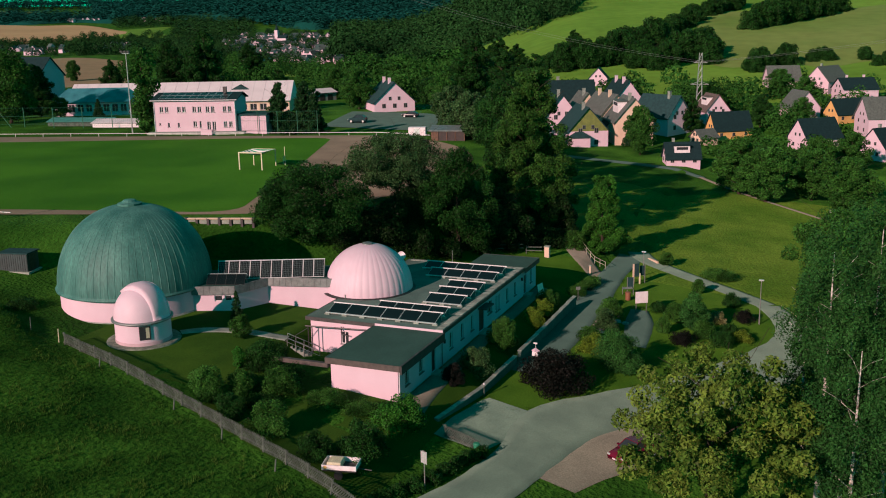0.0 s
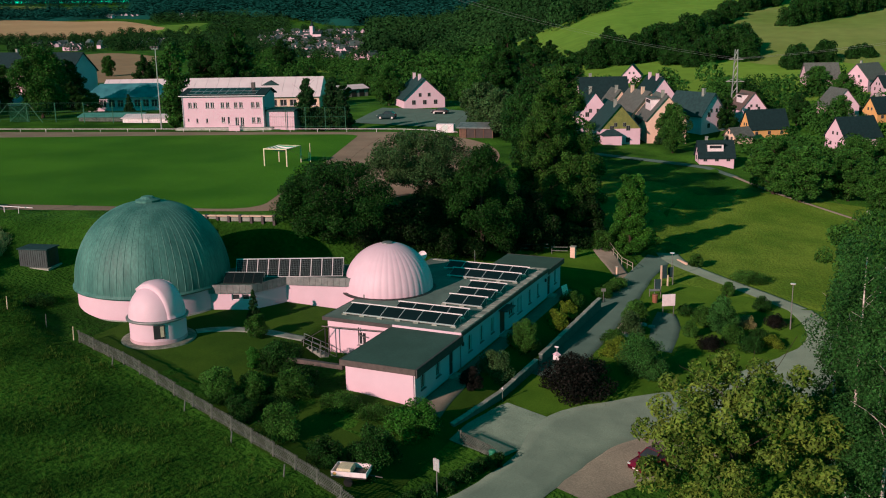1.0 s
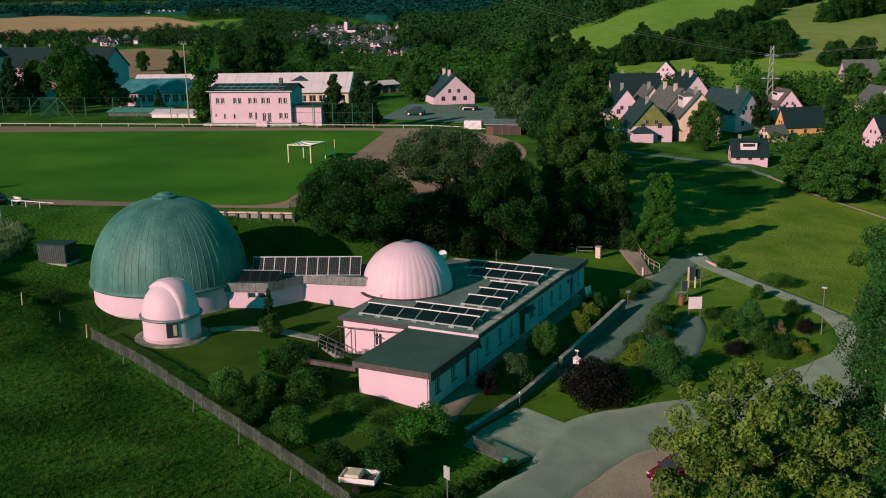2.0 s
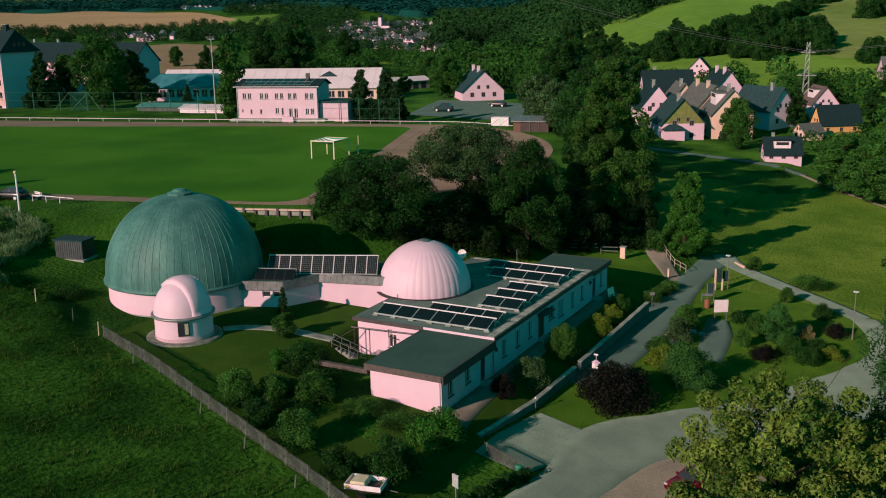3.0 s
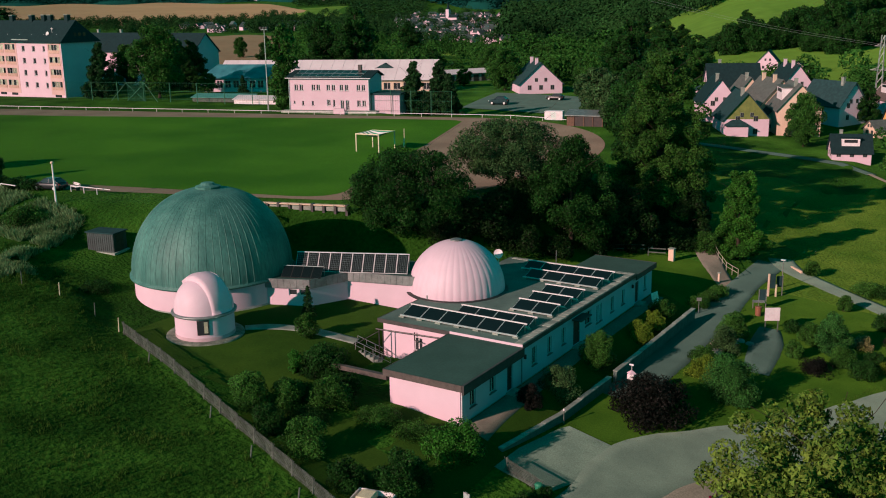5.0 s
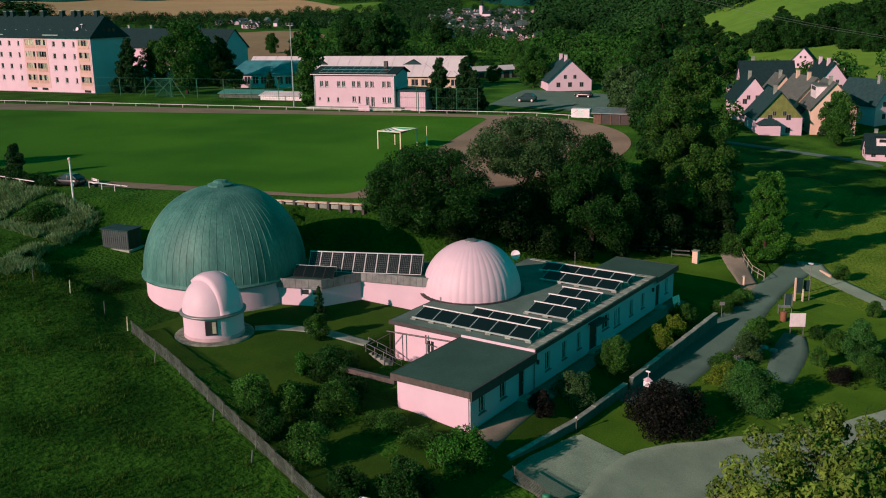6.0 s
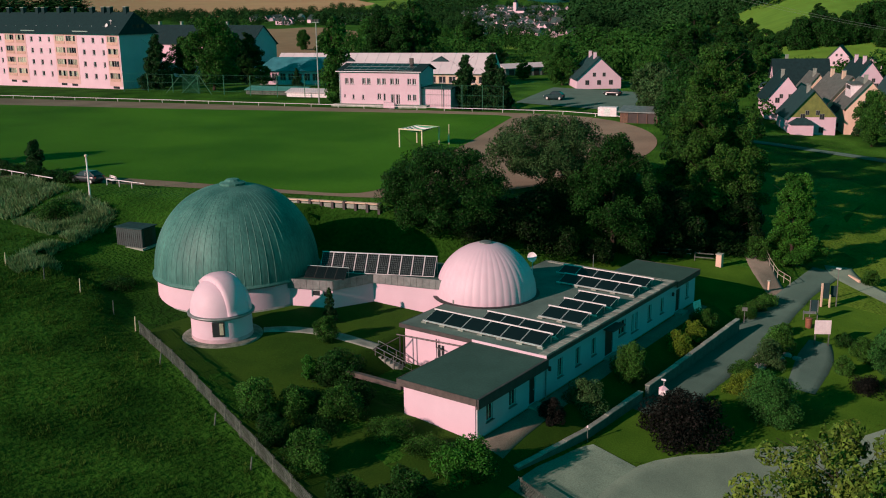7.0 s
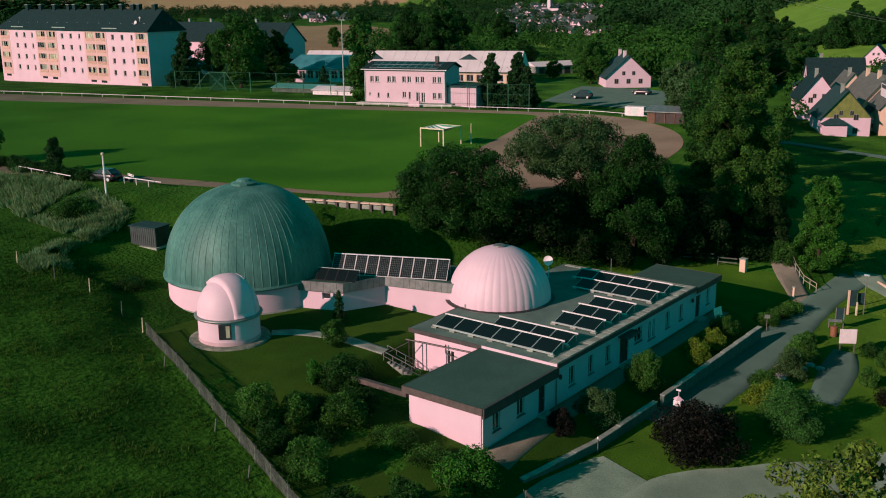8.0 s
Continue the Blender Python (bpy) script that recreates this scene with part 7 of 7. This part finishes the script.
for a0, d0, a1, d1, n, s in ((-16.2, 358, -13.0, 376, 7, 0.95), (-13.0, 376, -10.4, 422, 9, 1.05), (-10.4, 424, -8.4, 490, 7, 0.95), (-8.4, 490, -6.0, 560, 7, 1.0), (-12.0, 358, -9.8, 366, 6, 0.85), (-9.3, 370, -7.8, 383, 4, 1.1), (-5.6, 452, -3.2, 482, 6, 1.15), (-3.2, 482, -0.6, 530, 6, 1.15),
                            (-5.4, 356, -4.6, 360, 3, 0.8), (-3.9, 369, -3.4, 371, 2, 0.8), (-2.4, 373, -1.2, 378, 3, 0.5), (0, 372, 3, 370, 5, 0.5), (-24, 340, -19, 322, 8, 0.8), (-17.2, 372, -16.2, 380, 2, 0.6)):
    for i in range(n):
        f = (i + 0.2 + 0.6 * rng.random()) / n
        x, y = polar(a0 + (a1 - a0) * f, d0 + (d1 - d0) * f + rng.uniform(-6, 6))
        again(P_HEDGE, "rounded hedgerow tree between meadows", x, y, s * rng.uniform(0.75, 1.2), rng.random() * 360)


def canopy(name, label, spots, mat, seed, per=34, leaf=0.55, shag=0.45):
    """Far woods: many crowns of coarse leaf sprays, one mesh."""
    r2 = np.random.default_rng(seed)
    s = np.repeat(np.array(spots), per, axis=0)
    n = len(s)
    d = r2.normal(size=(n, 3))
    d[:, 2] = np.abs(d[:, 2]) * 1.1 - 0.35
    d /= np.linalg.norm(d, axis=1, keepdims=True)
    p = s[:, :3] + d * s[:, [3, 3, 4]] * (0.75 + 0.35 * r2.random((n, 1)))
    nrm = d + shag * r2.normal(size=(n, 3))
    # farthest woods: leaves tilted evenly upward for the low contrast of haze
    if shag < 0.22:
        nrm = nrm * 0.45 + np.array((0, 0, 1.0))
    nrm /= np.linalg.norm(nrm, axis=1, keepdims=True)
    me = blade_mesh(name, p, nrm, s[:, 3] * leaf * (0.7 + 0.7 * r2.random(n)), r2, mat, 0.85)
    return tagged(new(name, me), label, "forest", "", "stuff")


def wood(label, az, ds, gap, r, seed, keep=lambda a, d: True, mat=forest_leaf, fine=None):
    rg, spots = random.Random(seed), []
    d = ds[0]
    while d < ds[1]:
        a = az[0]
        while a < az[1]:
            aa, dd = a + rg.uniform(-0.4, 0.4) * math.degrees(gap / d), d + rg.uniform(-0.4, 0.4) * gap
            if keep(aa, dd):
                x, y = polar(aa, dd)
                q = r * rg.uniform(0.7, 1.25)
                spots.append((x, y, height(x, y) + q * 0.7, q, q * rg.uniform(0.9, 1.5)))
            a += math.degrees(gap / d)
        d += gap * 0.8
    canopy("forest", label, spots, mat, seed, *(fine or ((340, 0.15, 0.4) if ds[0] < 700 else (190, 0.2, 0.35) if ds[0] < 1000 else (70, 0.36, 0.2))))


FAR_EDGE = ((-41, -36, -33, -29, -12), (2420, 2280, 2050, 1820, 1750))
RIDGE_EDGE = ((-24.5, -21.4, -19.5, -17.6, -15.7, -14.5, -12.5), (560, 600, 560, 530, 540, 640, 640))
field_patch("closed dark canopy of the far spruce forest", (-41, -12), (1750, 3150), spruce_hazed, 11, "forest", lambda a: (np.interp(a, *FAR_EDGE) + 20, 3150), "forest")
field_patch("closed canopy of the wooded valley shoulder", (-28, -12), (900, 1700), forest_leaf, 8, "forest", None, "forest")
field_patch("closed canopy of the ridge wood", (-24.5, -12.5), (500, 900), forest_leaf, 5, "forest", lambda a: (np.interp(a, *RIDGE_EDGE) + 16, 900), "forest")
field_patch("dark woods between the far fields", (-66, -39.5), (2240, 2790), spruce_hazed, 5, "forest", None, "forest")
wood("dark forest on the valley hills", (-41, -12), (1750, 3150), 21, 14, 51, lambda a, d: d > np.interp(a, *FAR_EDGE), spruce_hazed)
wood("dark forest on the ridge above the meadows", (-24.5, -12.5), (500, 900), 12, 8.0, 52, lambda a, d: d > np.interp(a, *RIDGE_EDGE) + 8 * math.sin(a * 4))
wood("dark woods in the valley behind the village", (-28, -22), (330, 520), 12, 7.0, 53, lambda a, d: noise.noise(Vector((a * 0.9, d * 0.02, 0))) > -0.1, garden_leaf)
wood("dark far woods beyond the brown fields", (-66, -39.5), (2240, 2790), 30, 13, 54, lambda a, d: noise.noise(Vector((a * 0.35, d * 0.004, 4))) > -0.25, spruce_hazed)
wood("dark woods along the far skyline", (-66, -37), (3130, 3420), 28, 13, 64, lambda a, d: True, spruce_hazed)
wood("tree belts between far fields", (-64, -34), (740, 1600), 14, 5.5, 55, lambda a, d: (abs((d - 775) - 20 * math.sin(a * 0.5)) < 12 and noise.noise(Vector((a * 0.7, 0, 1))) > 0.12) or (d > 1190 and noise.noise(Vector((a * 1.3, d * 0.02, 1))) > (-0.25 if d > 1490 else 0.02 if a > -39.5 else 0.22)))
wood("trees round the distant town", (-40, -33), (1660, 2280), 20, 7, 65, lambda a, d: d > 1990 or a > -37.2)
wood("trees along the valley floor", (-40, -26.5), (330, 700), 15, 5.0, 67, lambda a, d: noise.noise(Vector((a * 0.8, d * 0.02, 9))) > 0.16, garden_leaf)
wood("trees scattered through the distant town", (-42, -24), (700, 1750), 17, 5.0, 56, lambda a, d: noise.noise(Vector((a * 0.9, d * 0.012, 8))) > 0.14)
wood("dark forest over the valley shoulder", (-28, -12), (880, 1700), 21, 12, 58)
wood("dark tree belt behind the flats", (-64, -52), (395, 450), 10, 7.0, 60)
wood("tall woods above the far brown field", (-65, -55.3), (1440, 1570), 17, 16, 66)
wood("trees in the village gardens", (-16, 8), (262, 345), 13, 3.6, 57, lambda a, d: noise.noise(Vector((a * 0.9, d * 0.05, 2))) > 0.1, garden_leaf, (200, 0.22))


homes = [tuple(o.matrix_basis.translation[:2]) for o in scene.objects if o.name.startswith("house")]


def between_homes(a, d):
    x, y = polar(a, d)
    if -34 < x < 2 and 120 < y < 165:
        return False
    return all(math.hypot(x - hx, y - hy) > 10.5 for hx, hy in homes) and not (abs(y - 126) < 6) and noise.noise(Vector((x * 0.06, y * 0.06, 5))) > -0.14


wood("garden bushes and small trees between the village houses", (-17.5, 6), (212, 318), 6.4, 2.5, 59, between_homes, garden_leaf, (220, 0.2))


def far_town(label, n, az, ds, seed, keep=lambda a, d: True, size=1.0):
    """Far gabled houses too small to tell apart, walls and roofs in two meshes."""
    rg = random.Random(seed)
    w, r = Shape(), Shape()
    for i in range(n):
        a, d = rg.uniform(*az), math.sqrt(rg.uniform(ds[0] ** 2, ds[1] ** 2))
        if not keep(a, d):
            continue
        x, y = polar(a, d)
        L, B, E = rg.uniform(6, 12), rg.uniform(5, 7), rg.uniform(2.6, 4.6)
        R = E + B * rg.uniform(0.35, 0.55)
        m = pose(x, y, height(x, y) + 0.5, 0, 0, rg.uniform(0, 180)) @ Matrix.Diagonal((size, size, size, 1))
        w.box(-L / 2, L / 2, -B / 2, B / 2, -3, E, m)
        w.add([(-L / 2, -B / 2, E), (-L / 2, B / 2, E), (-L / 2, 0, R), (L / 2, -B / 2, E), (L / 2, B / 2, E), (L / 2, 0, R)], [(0, 1, 2), (4, 3, 5)], m)
        o = 0.6
        r.add([(-L / 2 - o, -B / 2 - o, E - 0.4), (L / 2 + o, -B / 2 - o, E - 0.4), (L / 2 + o, 0, R + 0.25), (-L / 2 - o, 0, R + 0.25), (L / 2 + o, B / 2 + o, E - 0.4), (-L / 2 - o, B / 2 + o, E - 0.4)], [(0, 1, 2, 3), (3, 2, 4, 5)], m)
    t = tagged(part("distant_town", w, render_white), label, "town", "", "stuff")
    part("roofs", r, roof_far, t)


roof_far = material("roof_far", (0.019, 0.048, 0.048), (0.049, 0.075, 0.069), 0.03, 0.7, island=0.4)
far_town("distant town of white houses with dark roofs in the valley", 340, (-34.6, -28.0), (860, 1650), 61, size=0.95)
far_town("scattered far hamlet houses by brown fields", 70, (-46.5, -39.6), (1240, 1480), 62, lambda a, d: noise.noise(Vector((a * 0.8, d * 0.008, 6))) > -0.15, 0.95)
far_town("white farm buildings below the far woods", 90, (-43.6, -37.5), (2230, 2480), 63, lambda a, d: noise.noise(Vector((a * 1.1, d * 0.01, 3))) > 0.1, 1.2)
church = thing("church", "white church with tall tower in the distant town", "church", pose(*polar(-31.7, 1420), height(*polar(-31.7, 1420))) @ Matrix.Diagonal((0.62, 0.62, 0.62, 1)))
part("tower", Shape().box(-4, 4, -4, 4, -5, 30), render_white, church)
part("spire", Shape().lathe([(4.2, 30), (4.4, 32), (2.2, 36), (1.0, 42), (0.0, 48)], 8), roof_slate, church)
part("nave", Shape().box(4, 26, -6, 6, -5, 12), render_white, church)
part("roof", Shape().add([(3.8, -6.6, 12), (26.6, -6.6, 12), (26.6, 0, 19), (3.8, 0, 19), (26.6, 6.6, 12), (3.8, 6.6, 12)], [(0, 1, 2, 3), (3, 2, 4, 5), (1, 4, 2), (0, 3, 5)]), roof_slate, church)

# ---- grass ----


def tufts(name, label, area, n, size, mat, seed, keep=lambda x, y: True, blades=5):
    """Tufts of bent grass blades scattered over a stretch of ground."""
    rg = np.random.default_rng(seed)
    v, f = [], []
    for i in range(n):
        x, y = rg.uniform(area[0], area[1]), rg.uniform(area[2], area[3])
        if not keep(x, y):
            continue
        patch = noise.noise(Vector((x * 0.35, y * 0.35, seed)))
        if rg.random() > 0.75 + 0.6 * patch:
            continue
        z, s = rough_ground(x, y) - 0.03, size * rg.uniform(0.4, 1.3) * (1 + 0.5 * max(0, patch))
        for b in range(blades):
            a, le = rg.uniform(0, 6.283), rg.uniform(0.2, 0.8)
            ca, sa = math.cos(a), math.sin(a)
            w = s * 0.12
            k = len(v)
            bx, by = x + ca * s * 0.15, y + sa * s * 0.15
            v += [(bx - sa * w, by + ca * w, z), (bx + sa * w, by - ca * w, z), (bx + ca * s * le, by + sa * s * le, z + s * (1 - 0.3 * le))]
            f += [(k, k + 1, k + 2)]
    me = bpy.data.meshes.new(name)
    me.from_pydata(v, [], f)
    me.materials.append(mat)
    return tagged(new(name, me), label, "grass", "", "stuff")


fence_y = lambda x: -12.9 - (x + 30) * 0.378
tufts("grass", "rough green meadow grass in tufts", (-48, 8, -50, -9), 90000, 0.17, grass_blade, 71, lambda x, y: y < fence_y(x) - 0.3 and y > -13 - (x + 48) * 0.9 - 14 and not (x > 3 and y > -26), 5)
tufts("grass", "longer pale tufts in the rough meadow", (-48, 8, -50, -9), 24000, 0.3, grass_light, 76, lambda x, y: y < fence_y(x) - 0.5 and y > -13 - (x + 48) * 0.9 - 14 and not (x > 3 and y > -26) and noise.noise(Vector((x * 0.4, y * 0.4, 9))) > 0.12, 5)
tufts("grass", "short lawn grass round the observatory", (-44, 3.2, -22, 20), 22000, 0.10, grass_blade, 72, lambda x, y: y > fence_y(x) + 0.3 and math.hypot(x + 33.4, y - 1) > 7.6 and math.hypot(x + 25.2, y + 8.4) > 3.6 and not (-13 < x < 1.8 and y > -9.3) and not (-28 < x < -12 and y > 0.2), 4)
tufts("grass", "tall dry grass on the bank below the track", (-84, -57, -5, 7), 9000, 0.75, grass_dry, 73, lambda x, y: 3.4 > y - 2.0 - (x + 62) * -0.12 > -4.5 and noise.noise(Vector((x * 0.25, y * 0.25, 0))) > -0.3, 7)
tufts("grass", "tall dry grass along the edge of the terrace", (-59.5, -47.5, -12.5, 5), 9000, 0.6, grass_dry, 79, lambda x, y: -2.6 < y - float(np.interp(x, *TERRACE)) - 0.4 < 1.6 * (1 + abs(x + 50) * 0.12) and noise.noise(Vector((x * 0.4, y * 0.4, 4))) > -0.3, 7)
tufts("grass", "meadow grass beyond the stakes", (-75, -40, -30, -4), 8000, 0.3, grass_blade, 74, lambda x, y: True, 5)
tufts("grass", "verge grass beside road and lane", (9, 30, -30, 45), 6000, 0.16, grass_blade, 75, lambda x, y: (x > 9.4 and 4 < y < 40 and x < 24 and y > (x - 12) * 1.2) or (x > 13 and y < -14), 4)


def near_line(x, y, pts, w):
    best = 1e9
    for (ax, ay), (bx, by) in zip(pts, pts[1:]):
        dx, dy = bx - ax, by - ay
        t = min(1.0, max(0.0, ((x - ax) * dx + (y - ay) * dy) / (dx * dx + dy * dy)))
        best = min(best, math.hypot(x - ax - t * dx, y - ay - t * dy))
    return best < w * (0.6 + 0.8 * abs(noise.noise(Vector((x, y, 0)))))


verge = [(5.0, -2.2), (8.0, -3.6), (10.6, -1.2), (13.6, 3.6), (17.6, 9.8), (21.6, 18), (24.4, 25)]
tufts("grass", "brighter unmown verge grass along the road edge", (4.8, 25, -4.6, 26), 26000, 0.16, grass_light, 77, lambda x, y: near_line(x, y, verge, 0.55), 5)
lane_edge = [(8.2, 6), (8.3, 16), (8.3, 29), (7.6, 40)]
tufts("grass", "grass creeping over the lane edge", (7.4, 9.2, 5, 41), 7000, 0.14, grass_blade, 78, lambda x, y: near_line(x, y, lane_edge, 0.3), 5)
